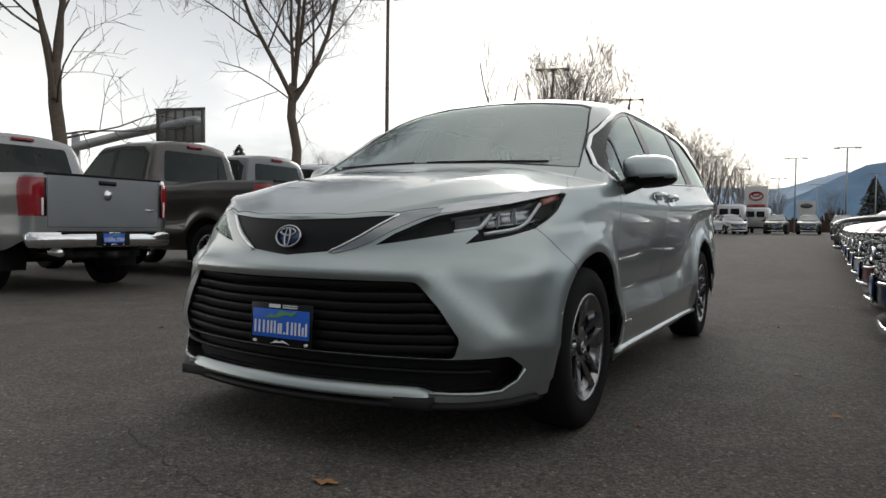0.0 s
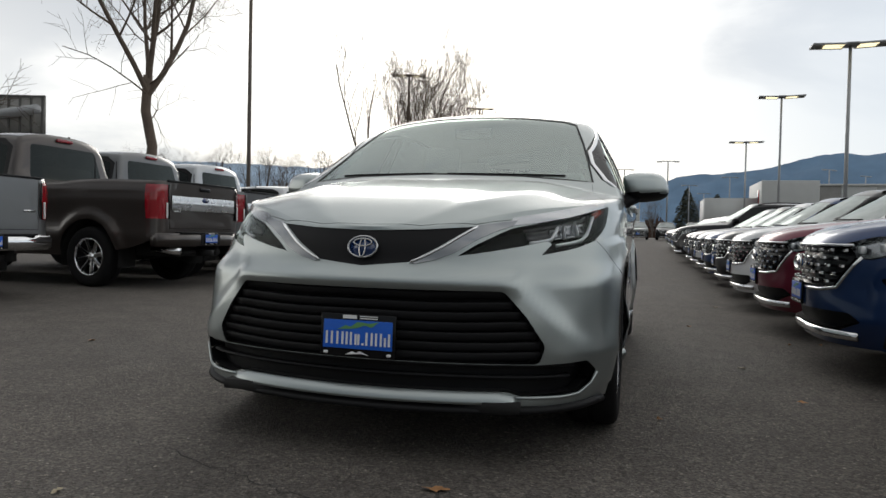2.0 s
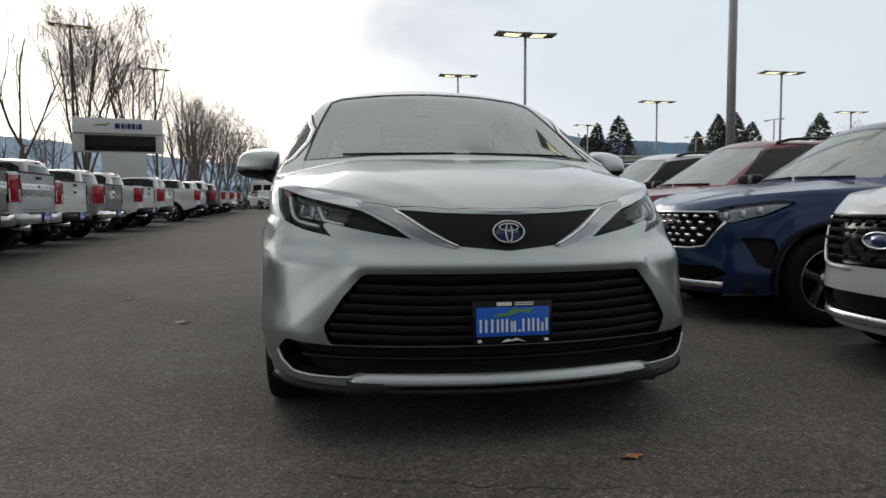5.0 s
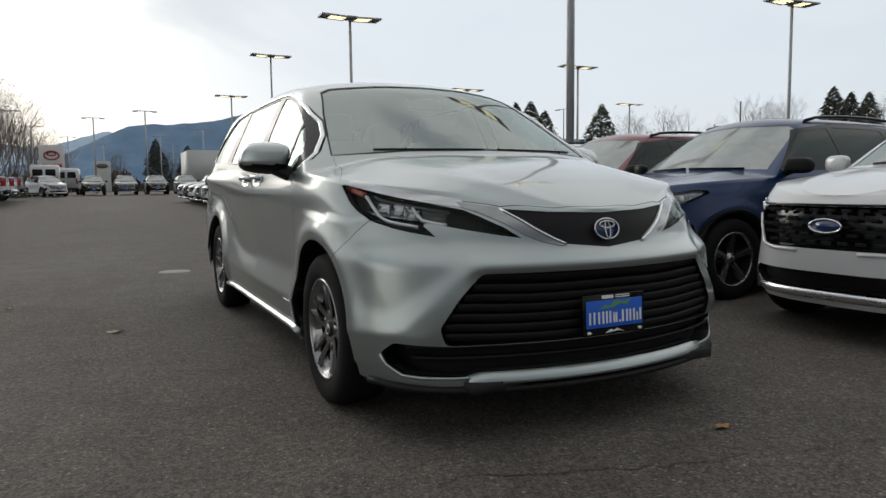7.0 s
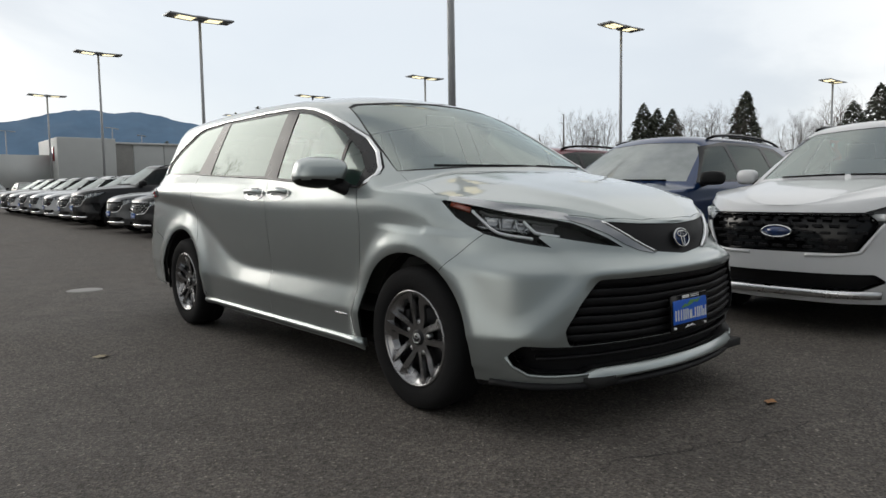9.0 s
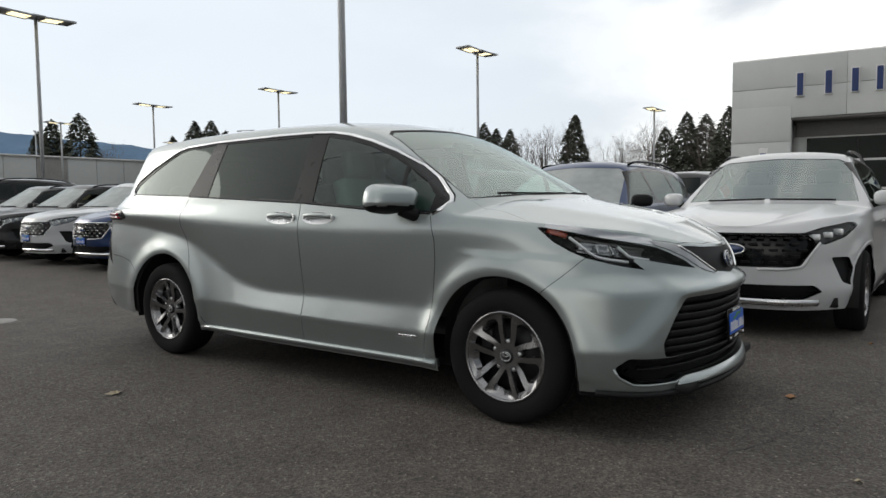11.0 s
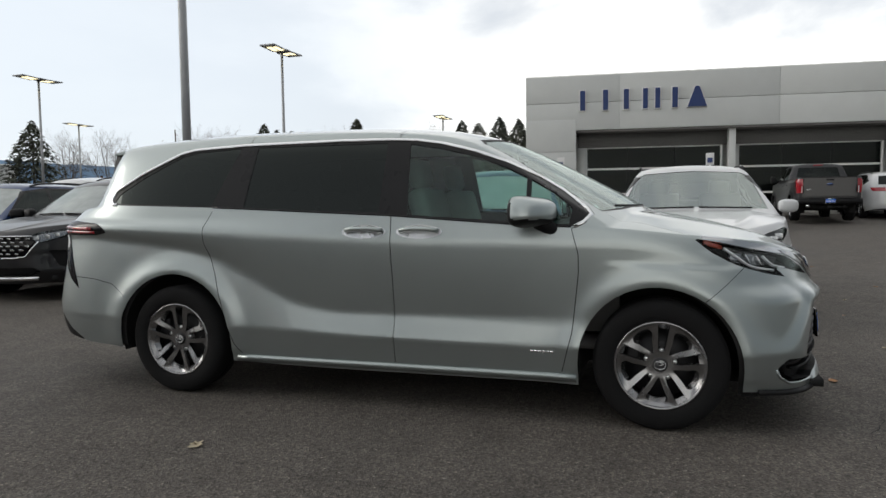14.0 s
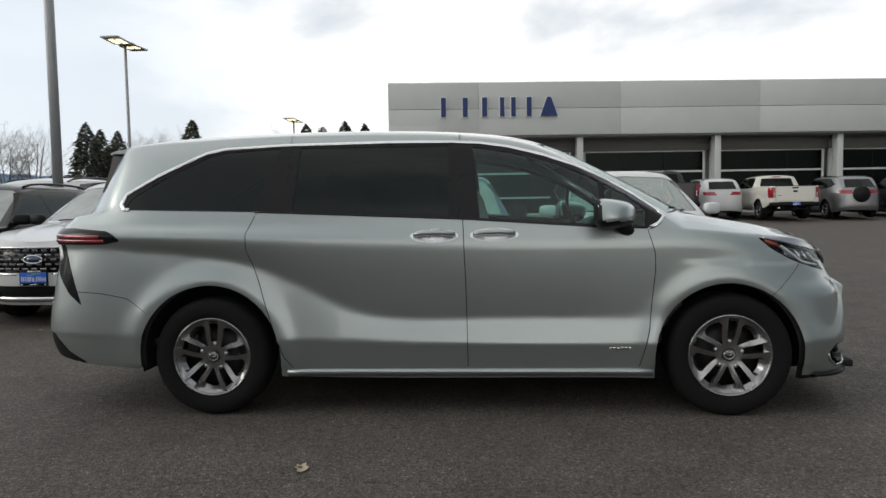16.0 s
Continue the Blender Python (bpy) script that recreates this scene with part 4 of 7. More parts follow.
        for a, z, wide, tall in ((-0.545, 0.960, 0.085, 0.062), (-0.625, 0.948, 0.075, 0.060), (-0.685, 0.935, 0.060, 0.045), (-0.79, 0.925, 0.085, 0.036)):
            laid = slant([(a - wide / 2 - 0.012, z - 0.006), (a - wide / 4, z - 0.002), (a + wide / 4, z + 0.002), (a + wide / 2 + 0.012, z + 0.012)], 0.036)
            part("reflector", strip(laid, [(-tall / 2, -0.012), (tall / 2, -0.012), (tall / 2, 0.012), (tall * 0.30, 0.002), (0.0, -0.006), (-tall * 0.30, 0.002), (-tall / 2, 0.012)]), LAMPBOWL if a > -0.75 else TRIM, hl)
        for line in ([(-0.590, 0.985), (-0.592, 0.925)], [(-0.660, 0.972), (-0.672, 0.912)]):
            part("lamp_fin", strip(slant(dense(line, 0.02, False), 0.026), flat(0.006, 0.014)), SATIN, hl)
        part("side_marker", strip(slant(dense([(-0.46, 1.008), (-0.37, 1.038)], 0.03, False), 0.014), flat(0.026, 0.006)), AMBER, hl)

    # --- hood as a panel of its own, in (x, y)
    hoodp = [(-0.925, -1.668), (-0.862, -1.868), (-0.782, -1.983), (-0.69, -2.080), (-0.589, -2.166), (-0.437, -2.264), (-0.22, -2.335), (0.0, -2.358)]
    hoodp = hoodp + [(-x, y) for x, y in hoodp[-2::-1]] + [(0.875, -1.56), (0.83, -1.44), (0.80, -1.235), (0.45, -1.36), (0.0, -1.405), (-0.45, -1.36), (-0.80, -1.235), (-0.83, -1.44), (-0.875, -1.56)]

    def lid(c):
        return c.z > 0.90 and c.y < -1.0
    doors = {}
    top = [(0.015, 1.640), (-0.10, 1.630), (-0.27, 1.603), (-0.472, 1.550), (-0.672, 1.479), (-0.874, 1.382), (-1.007, 1.301), (-1.145, 1.199), (-1.176, 1.165), (-1.06, 1.09)]
    front_door = top + [(-1.098, 0.953), (-1.10, 0.853), (-1.065, 0.518), (-1.005, 0.278), (-0.022, 0.276), (-0.015, 0.787), (-0.002, 1.16)]
    slide_door = [(0.019, 1.640), (0.41, 1.645), (1.085, 1.640), (1.232, 1.23), (1.292, 1.10), (1.291, 0.995), (1.215, 0.788), (1.116, 0.474), (1.075, 0.36), (1.02, 0.290), (0.98, 0.279), (-0.018, 0.276), (-0.011, 0.787), (0.002, 1.16)]
    arches = {}
    for yc, zc in ((-1.53, 0.352), (1.53, 0.357)):
        arches[yc] = [(yc + 0.432 * math.cos(a), zc + 0.437 * math.sin(a)) for a in (math.pi * k / 22 for k in range(23))] + [(yc - 0.425, 0.1), (yc + 0.425, 0.1)]
    for sgn in (-1, 1):
        for yc, poly in arches.items():
            gone = cut_region(bm, poly, AY, AZ, lambda c: c.x * sgn > 0.3 and c.z < 0.95)
            bmesh.ops.delete(bm, geom=gone, context="FACES")
    bm.normal_update()
    inner = shrunk(bm)
    part("headliner", take(inner, [f for f in inner.faces if f.calc_center_median().z > 1.20 and f.calc_center_median().y > -1.0]), HEADLINER, van, "pale grey cloth headliner")
    part("inner_shell", inner, LINER, van)
    part("hood", rimmed(take(bm, cut_region(bm, dense(hoodp, 0.3), AX, AY, lid)), 0.012), SILVER, van, "silver hood with soft side ridges")
    bmesh.ops.delete(bm, geom=cut_region(bm, dense(hoodp, 0.3), AX, AY, lid, 0.0022), context="FACES")
    for sgn in (-1, 1):
        for name, poly in (("front_door", front_door), ("sliding_door", slide_door)):
            poly = dense(poly, 0.3)
            got = cut_region(bm, poly, AY, AZ, flank(sgn, 0.4))
            doors[name, sgn] = part(name, rimmed(take(bm, got), 0.010), SILVER, van, "silver door panel with a sharp lower crease")
            bmesh.ops.delete(bm, geom=cut_region(bm, poly, AY, AZ, flank(sgn, 0.4), 0.005), context="FACES")
        seams = ([(-1.965, 0.902), (-1.875, 0.815), (-1.765, 0.722)], [(2.42, 0.762), (2.20, 0.748), (2.04, 0.717), (1.925, 0.640)], [(1.06, 1.66), (1.075, 1.645)])
        for line in seams[:2]:
            poly = [(a, b + 0.0022) for a, b in line] + [(a, b - 0.0022) for a, b in line[::-1]]
            bmesh.ops.delete(bm, geom=cut_region(bm, poly, AY, AZ, flank(sgn, 0.4)), context="FACES")
        for y in (0.022, 1.07):          # roof joints above the doors
            gone = cut_region(bm, [(y - 0.0025, 1.646), (y - 0.0025, 1.70), (y + 0.0025, 1.70), (y + 0.0025, 1.646)], AY, AZ, lambda c: c.x * sgn > 0.4)
            bmesh.ops.delete(bm, geom=gone, context="FACES")
    # lower valance in black
    got = cut_region(bm, [(-0.99, 0.15), (0.99, 0.15), (0.99, 0.240), (0.66, 0.240), (0.60, 0.246), (-0.60, 0.246), (-0.66, 0.240), (-0.99, 0.240)], AX, AZ, lambda c: c.y < -1.93)
    part("lower_valance", rimmed(take(bm, got, -0.012), 0.012), BLACK, van)
    # rear apron in black
    got = cut_region(bm, [(2.70, 0.25), (2.70, 0.50), (2.56, 0.50), (2.44, 0.385), (2.34, 0.33), (2.28, 0.25)], AY, AZ, lambda c: c.y > 2.2)
    part("rear_apron", rimmed(take(bm, got, -0.004), 0.012), BLACK, van)
    body = part("body", bm, SILVER, van, "silver metallic body shell")

    sp, rows = bmesh.new(), []
    for k in range(25):
        x = 0.60 * (k / 12 - 1)
        drop = (abs(x) / 0.60) ** 2.4
        ring = [(2.00, 1.726), (2.16, 1.710), (2.33, 1.680), (2.352, 1.672), (2.350, 1.660), (2.25, 1.640), (2.02, 1.640)]
        rows.append([sp.verts.new((x, y - 0.045 * drop, z - 0.046 * drop)) for y, z in ring])
    for a, b in zip(rows, rows[1:]):
        for m in range(7):
            sp.faces.new((a[m], b[m], b[(m + 1) % 7], a[(m + 1) % 7]))
    sp.faces.new(rows[0][::-1])
    sp.faces.new(rows[-1])
    bmesh.ops.recalc_face_normals(sp, faces=sp.faces)
    sharp(part("roof_spoiler", sp, SILVER, van, "silver spoiler over the tailgate"), 30)
    for sgn in (-1, 1):
        fin = prism(bmesh.new(), [(2.08, 1.625), (2.29, 1.618), (2.315, 1.52), (2.375, 1.37), (2.28, 1.37)], "x", sgn * 0.575, sgn * 0.600)
        part("spoiler_fin", fin, SHUTTER, van, "dark fin below the spoiler's end", smooth=False)

    # --- bright window line, door trims, sills
    for sgn in (-1, 1):
        line = dense([(1.27, 1.236), (2.075, 1.254), (2.100, 1.285), (2.075, 1.345), (1.87, 1.464), (1.595, 1.594), (1.486, 1.618), (1.112, 1.636), (0.41, 1.642), (0.07, 1.637), (-0.10, 1.627), (-0.27, 1.600),
                      (-0.472, 1.547), (-0.672, 1.476), (-0.874, 1.379), (-1.007, 1.298), (-1.140, 1.197), (-1.167, 1.166), (-1.13, 1.126), (-1.075, 1.100)], 0.035, False)
        part("window_chrome", strip(on_side(bvh, line[22:], sgn), flat(0.024, 0.007)), CHROME, van, "thin chrome line round the windows")
        part("belt_moulding", strip(on_side(bvh, dense([(-1.06, 1.100), (-0.80, 1.110), (0.0, 1.168), (1.25, 1.228)], 0.05, False), sgn), flat(0.012, 0.005)), GLOSSBLACK, van)
        sill = [(y, 0.232) for y in np.linspace(-1.09, 1.06, 24)]
        part("side_skirt", strip(on_side(bvh, [(y, 0.255) for y, _ in sill], sgn), [(-0.030, -0.03), (0.020, -0.03), (0.014, 0.010), (-0.012, 0.026), (-0.028, 0.022)] if sgn > 0 else [(0.030, -0.03), (0.028, 0.022), (0.012, 0.026), (-0.014, 0.010), (-0.020, -0.03)]), SILVER, van, "bright sill step under the doors")
        for yc in (0.168, -0.182):
            door = doors["sliding_door" if yc > 0 else "front_door", sgn]
            (p, n), = on_side(bvh, [(yc, 1.072)], sgn)
            bm2 = lathe(bmesh.new(), [(0.0005, 0.0), (0.5, 0.002), (0.85, 0.006), (0.97, 0.005), (1.0, -0.004)], 28, Matrix.Translation(p) @ Matrix.Diagonal((sgn, 0.142, 0.040, 1)))
            for w in bm2.verts:
                hit = on_side(bvh, [(w.co.y, w.co.z)], sgn)
                if hit:
                    w.co.x = hit[0][0].x + sgn * (0.004 if math.hypot((w.co.y - yc) / 0.142, (w.co.z - 1.072) / 0.04) > 0.9 else 0.0012)
            part("handle_cup", bm2, SATIN, door)
            bar = [(yc + 0.118 * (k / 8 - 1) , 1.077 + 0.004 * math.cos((k / 8 - 1) * 1.5)) for k in range(17)]
            laid = [(q + m2 * (0.010 + 0.028 * (1 - (k / 8 - 1) ** 4)), m2) for k, (q, m2) in enumerate(on_side(bvh, bar, sgn))]
            part("door_handle", strip(laid, [(-0.015, -0.006), (0.014, -0.006), (0.012, 0.007), (0.0, 0.010), (-0.013, 0.006)]), SILVER, door)
        # badge of hybrid type: letters too small to read become a bar
        for k in range(6):
            laid = on_side(bvh, [(-0.84 - 0.022 * k - 0.016, 0.405), (-0.84 - 0.022 * k, 0.405)], sgn)
            part("badge_letter", strip(laid, flat(0.014, 0.004)), CHROME, doors["front_door", sgn])
        # mirror
        mir = new("door_mirror")
        mir.parent = van
        tagged(mir, "silver door mirror on a black foot")
        mm = bmesh.new()
        bmesh.ops.create_uvsphere(mm, u_segments=28, v_segments=18, radius=1.0)
        for w in mm.verts:
            x, y, z = w.co
            q = [math.copysign(abs(c) ** 0.62, c) for c in (x, y, z)]
            w.co = Vector((sgn * (1.070 + 0.120 * q[0] - 0.02 * q[2]), -0.850 + 0.108 * q[1] * (1 - 0.25 * q[0]) + 0.035 * q[0], 1.186 + 0.080 * q[2] * (1 - 0.10 * q[0]) * (1 + 0.22 * q[1]) + 0.006 * q[0]))
        low = [f for f in mm.faces if f.calc_center_median().z < 1.145 or f.calc_center_median().y > -0.765]
        capm = take(mm, low)
        part("cap", mm, SILVER, mir)
        part("lower_case", capm, BLACK, mir)
        glass_bm = boxes((sgn * 1.07, -0.752, 1.19, 0.165, 0.004, 0.09), bevel=0.002)
        part("mirror_glass", glass_bm, CHROME, mir)
        part("foot", tube(bmesh.new(), [(sgn * 0.90, -0.985, 1.055), (sgn * 0.945, -0.955, 1.085), (sgn * 1.01, -0.89, 1.13)], [0.030, 0.038, 0.045], 10), BLACK, mir)
        # wipers
    for x0, x1, y0 in ((0.66, 0.06, -1.335), (-0.02, -0.60, -1.345)):
        row = [(x0 + (x1 - x0) * k / 10, 1.225 - 0.010 * abs(x0 + (x1 - x0) * k / 10)) for k in range(11)]
        laid = on_front(bvh, [(x, z - 0.004) for x, z in row])
        part("wiper", strip(laid, flat(0.004, 0.004)), BLACK, van)
    # --- front lip and splitter
    rows = [0.63 * (k / 30 - 1) for k in range(61)]
    laid = on_front(bvh, [(x, 0.270 - 0.016 * smooth01((abs(x) - 0.56) / 0.07)) for x in rows])
    part("front_lip", strip(laid, [(-0.027, -0.02), (-0.026, 0.001), (0.010, 0.020), (0.022, 0.019), (0.025, -0.02)]), SILVER, van, "silver lip along the front bumper")
    rows = [0.935 * (k / 40 - 1) for k in range(81)]
    laid = on_front(bvh, [(x, 0.226 + 0.10 * max(0.0, abs(x) - 0.66) ** 1.5) for x in rows])
    part("splitter", strip(laid, [(-0.014, -0.04), (-0.013, 0.016), (-0.004, 0.026), (0.008, 0.022), (0.016, 0.008), (0.020, -0.04)]), BLACK, van, "black splitter under the bumper")
    for sgn in (-1, 1):
        line = [(sgn * x, z) for x, z in ((0.63, 0.274), (0.70, 0.273), (0.80, 0.274), (0.860, 0.281), (0.905, 0.318), (0.926, 0.362))]
        part("intake_blade", strip(on_front(bvh, dense(line, 0.03, False)), flat(0.014, 0.008)), SILVER, van)
    # --- round badge: ring and crossed ovals
    (p, n), = on_front(bvh, [(0.0, 0.851)])
    badge = new("badge")
    badge.parent = van
    badge.matrix_basis = Matrix.Translation(p + n * 0.004) @ pose(0, 0, 0, -14, 0, 0)
    part("badge_disc", lathe(bmesh.new(), [(1.0, 0.0), (1.0, 0.006), (0.0005, 0.010)], 32, pose(0, 0, 0, 0, 0, -90) @ Matrix.Diagonal((1, 0.062, 0.043, 1))), BADGEBLUE, badge)
    part("badge_ring", oval_ring(bmesh.new(), 0, 0, 0.062, 0.043, 0.0046, -0.008), RIMBRIGHT, badge)
    part("badge_oval", oval_ring(bmesh.new(), 0, 0.017, 0.038, 0.0145, 0.0036, -0.012), RIMBRIGHT, badge)
    part("badge_oval", oval_ring(bmesh.new(), 0, -0.004, 0.0125, 0.037, 0.0036, -0.012), RIMBRIGHT, badge)
    license_plate(van, Matrix.Translation((0.005, -2.458, 0.497)) @ pose(0, 0, 0, -3, 0, 0))
    # --- wheel wells, underside
    for yc in (-1.53, 1.53):
        for sgn in (-1, 1):
            bm = lathe(bmesh.new(), [(0.442, 0.0), (0.442, 0.34), (0.01, 0.345)], 30, Matrix.Translation((sgn * (0.88 if yc < 0 else 0.955), yc, 0.355)) @ Matrix.Diagonal((-sgn, 1, 1, 1)))
            bmesh.ops.delete(bm, geom=[w for w in bm.verts if w.co.z < 0.20], context="VERTS")
            part("wheel_well", bm, LINER, van)
            wheel(van, sgn * 0.858, yc, 0.356, sgn, 0.356, 0.234, 0.225, slots=True, detail=64)
    part("underside", boxes((0, 0.0, 0.245, 1.60, 2.2, 0.05), (0, 2.1, 0.36, 1.5, 0.7, 0.05), (0, -2.15, 0.24, 1.3, 0.5, 0.04)), LINER, van)
    # --- cabin
    part("cabin_floor", boxes((0, 0.3, 0.42, 1.62, 3.6, 0.04)), TRIM, van)
    bm = bmesh.new()
    prism(bm, [(-1.30, 1.10), (-1.22, 1.17), (-0.98, 1.14), (-0.80, 1.06), (-0.78, 0.86), (-0.9, 0.5), (-1.3, 0.5)], "x", -0.80, 0.80)
    part("dashboard", bm, TRIM, van, "dark grey dashboard")
    def seat(x, y, wide=0.52):
        s = new("seat")
        s.parent = van
        s.matrix_basis = pose(x, y, 0)
        part("cushion", boxes((0, 0, 0.70, wide, 0.52, 0.16), bevel=0.05), SEAT, s)
        bm = boxes((0, 0, 0, wide, 0.13, 0.62), bevel=0.05)
        bmesh.ops.transform(bm, matrix=pose(0, 0.30, 1.03, -16, 0, 0), verts=bm.verts)
        part("backrest", bm, SEAT, s)
        bm = boxes((0, 0, 0, 0.27, 0.10, 0.19), bevel=0.04)
        bmesh.ops.transform(bm, matrix=pose(0, 0.42, 1.43, -12, 0, 0), verts=bm.verts)
        part("headrest", bm, SEAT, s)
    for y in (-0.42, 0.62):
        for x in (-0.40, 0.40):
            seat(x, y)
    seat(0, 1.62, 1.2)
    bm = bmesh.new()
    segs = 32
    pts = [Vector((0.18 * math.cos(2 * math.pi * k / segs), 0, 0.18 * math.sin(2 * math.pi * k / segs))) for k in range(segs)]
    sweep(bm, pts, [Vector((0, -1, 0))] * segs, [(0.016 * math.cos(t), 0.016 * math.sin(t)) for t in (2 * math.pi * j / 8 for j in range(8))], True)
    box(bm, 0, 0, 0, 0.15, 0.05, 0.10, bevel=0.02)
    box(bm, 0, 0, -0.01, 0.34, 0.02, 0.04)
    bmesh.ops.transform(bm, matrix=pose(0.40, -0.80, 1.08, -22, 0, 0), verts=bm.verts)
    part("steering_wheel", bm, BLACK, van, "black steering wheel")
    bm = boxes((0, -0.62, 1.535, 0.24, 0.03, 0.07), bevel=0.012)
    part("rear_view_mirror", bm, BLACK, van)
    draw_in(van)
    return van


def draw_in(van):
    """Draws the nose in a little towards its middle, ground and cabin."""
    def moved(p):
        k = 0.024 * smooth01((-1.2 - p.y) / 0.6)
        return Vector((p.x * (1 - k), p.y + 0.020 * smooth01((-1.3 - p.y) / 0.9), p.z * (1 - 0.85 * k)))
    for o in van.children_recursive:
        if o.name.startswith(("badge", "license_plate")) and o.type == "EMPTY":
            p = o.matrix_basis.translation.copy()
            o.matrix_basis = Matrix.Translation(moved(p) - p) @ o.matrix_basis
        elif o.type == "MESH" and not o.parent.name.startswith(("wheel", "badge", "license_plate", "seat")) and not o.name.startswith("wheel_well"):
            for w in o.data.vertices:
                w.co = moved(w.co)


build_van()

# ---------------------------------------------------------------- ground, hills


def rise(t):
    return 0.5 * (t + math.sqrt(t * t + 16.0)) - 0.4


def ground_z(x, y):
    """The lot is level round the lane and climbs gently towards the showroom and up the lane."""
    a, b = max(0.0, rise(x - 9.0)), max(0.0, rise(y - 12.0))
    return min(0.034 * a, 0.9) * max(0.0, min(1.0, (x - 4) / 4)) + min(0.012 * b, 0.6) * max(0.0, min(1.0, (y - 5) / 5))


def build_ground():
    xs = sorted({round(v, 2) for v in [-3000, -1200, -500, -220, -120, -80, -60] + list(np.arange(-50, 61, 2.0)) + [70, 90, 130, 240, 520, 1200, 3000]})
    ys = sorted({round(v, 2) for v in [-3000, -1200, -500, -220, -120, -80, -60] + list(np.arange(-50, 101, 2.0)) + [120, 150, 240, 520, 1200, 3000]})
    bm = bmesh.new()
    grid = [[bm.verts.new((x, y, ground_z(x, y))) for y in ys] for x in xs]
    for a, b in zip(grid, grid[1:]):
        for j in range(len(ys) - 1):
            bm.faces.new((a[j], b[j], b[j + 1], a[j + 1]))
    ob = part("ground", bm, ASPHALT)
    tagged(ob, "worn grey asphalt of a car lot with fine stones", "ground", kind="structure")


build_ground()

# ---------------------------------------------------------------- parked vehicles
PAINTS = (SILVER, BLUE, RED, WHITE, GREY, BLACKP, BROWN, SILVERT, MAROON, CREAM, LIGHTGREY)


def repaint(thing, colour, label=""):
    """Gives a copied vehicle its own paint."""
    for o in thing.children_recursive:
        for slot in o.material_slots:
            if slot.material in PAINTS and slot.material != colour:
                slot.link = "OBJECT"
                slot.material = colour
    return tagged(thing, label)


def facing(x, y, degrees):
    return pose(x, y, ground_z(x, y), 0, 0, degrees)


def dip_wells(car, axles, hw, zc, r, depth=0.3):
    for yc in axles:
        for sgn in (-1, 1):
            bm = lathe(bmesh.new(), [(r, 0.0), (r, depth), (0.01, depth + 0.005)], 24, Matrix.Translation((sgn * hw, yc, zc)) @ Matrix.Diagonal((-sgn, 1, 1, 1)))
            bmesh.ops.delete(bm, geom=[w for w in bm.verts if w.co.z < zc - 0.15], context="VERTS")
            part("wheel_well", bm, LINER, car)


def arch(yc, zc, r):
    return [(yc + r * math.cos(a), zc + r * math.sin(a)) for a in (math.pi * k / 16 for k in range(17))] + [(yc - r, 0.05), (yc + r, 0.05)]


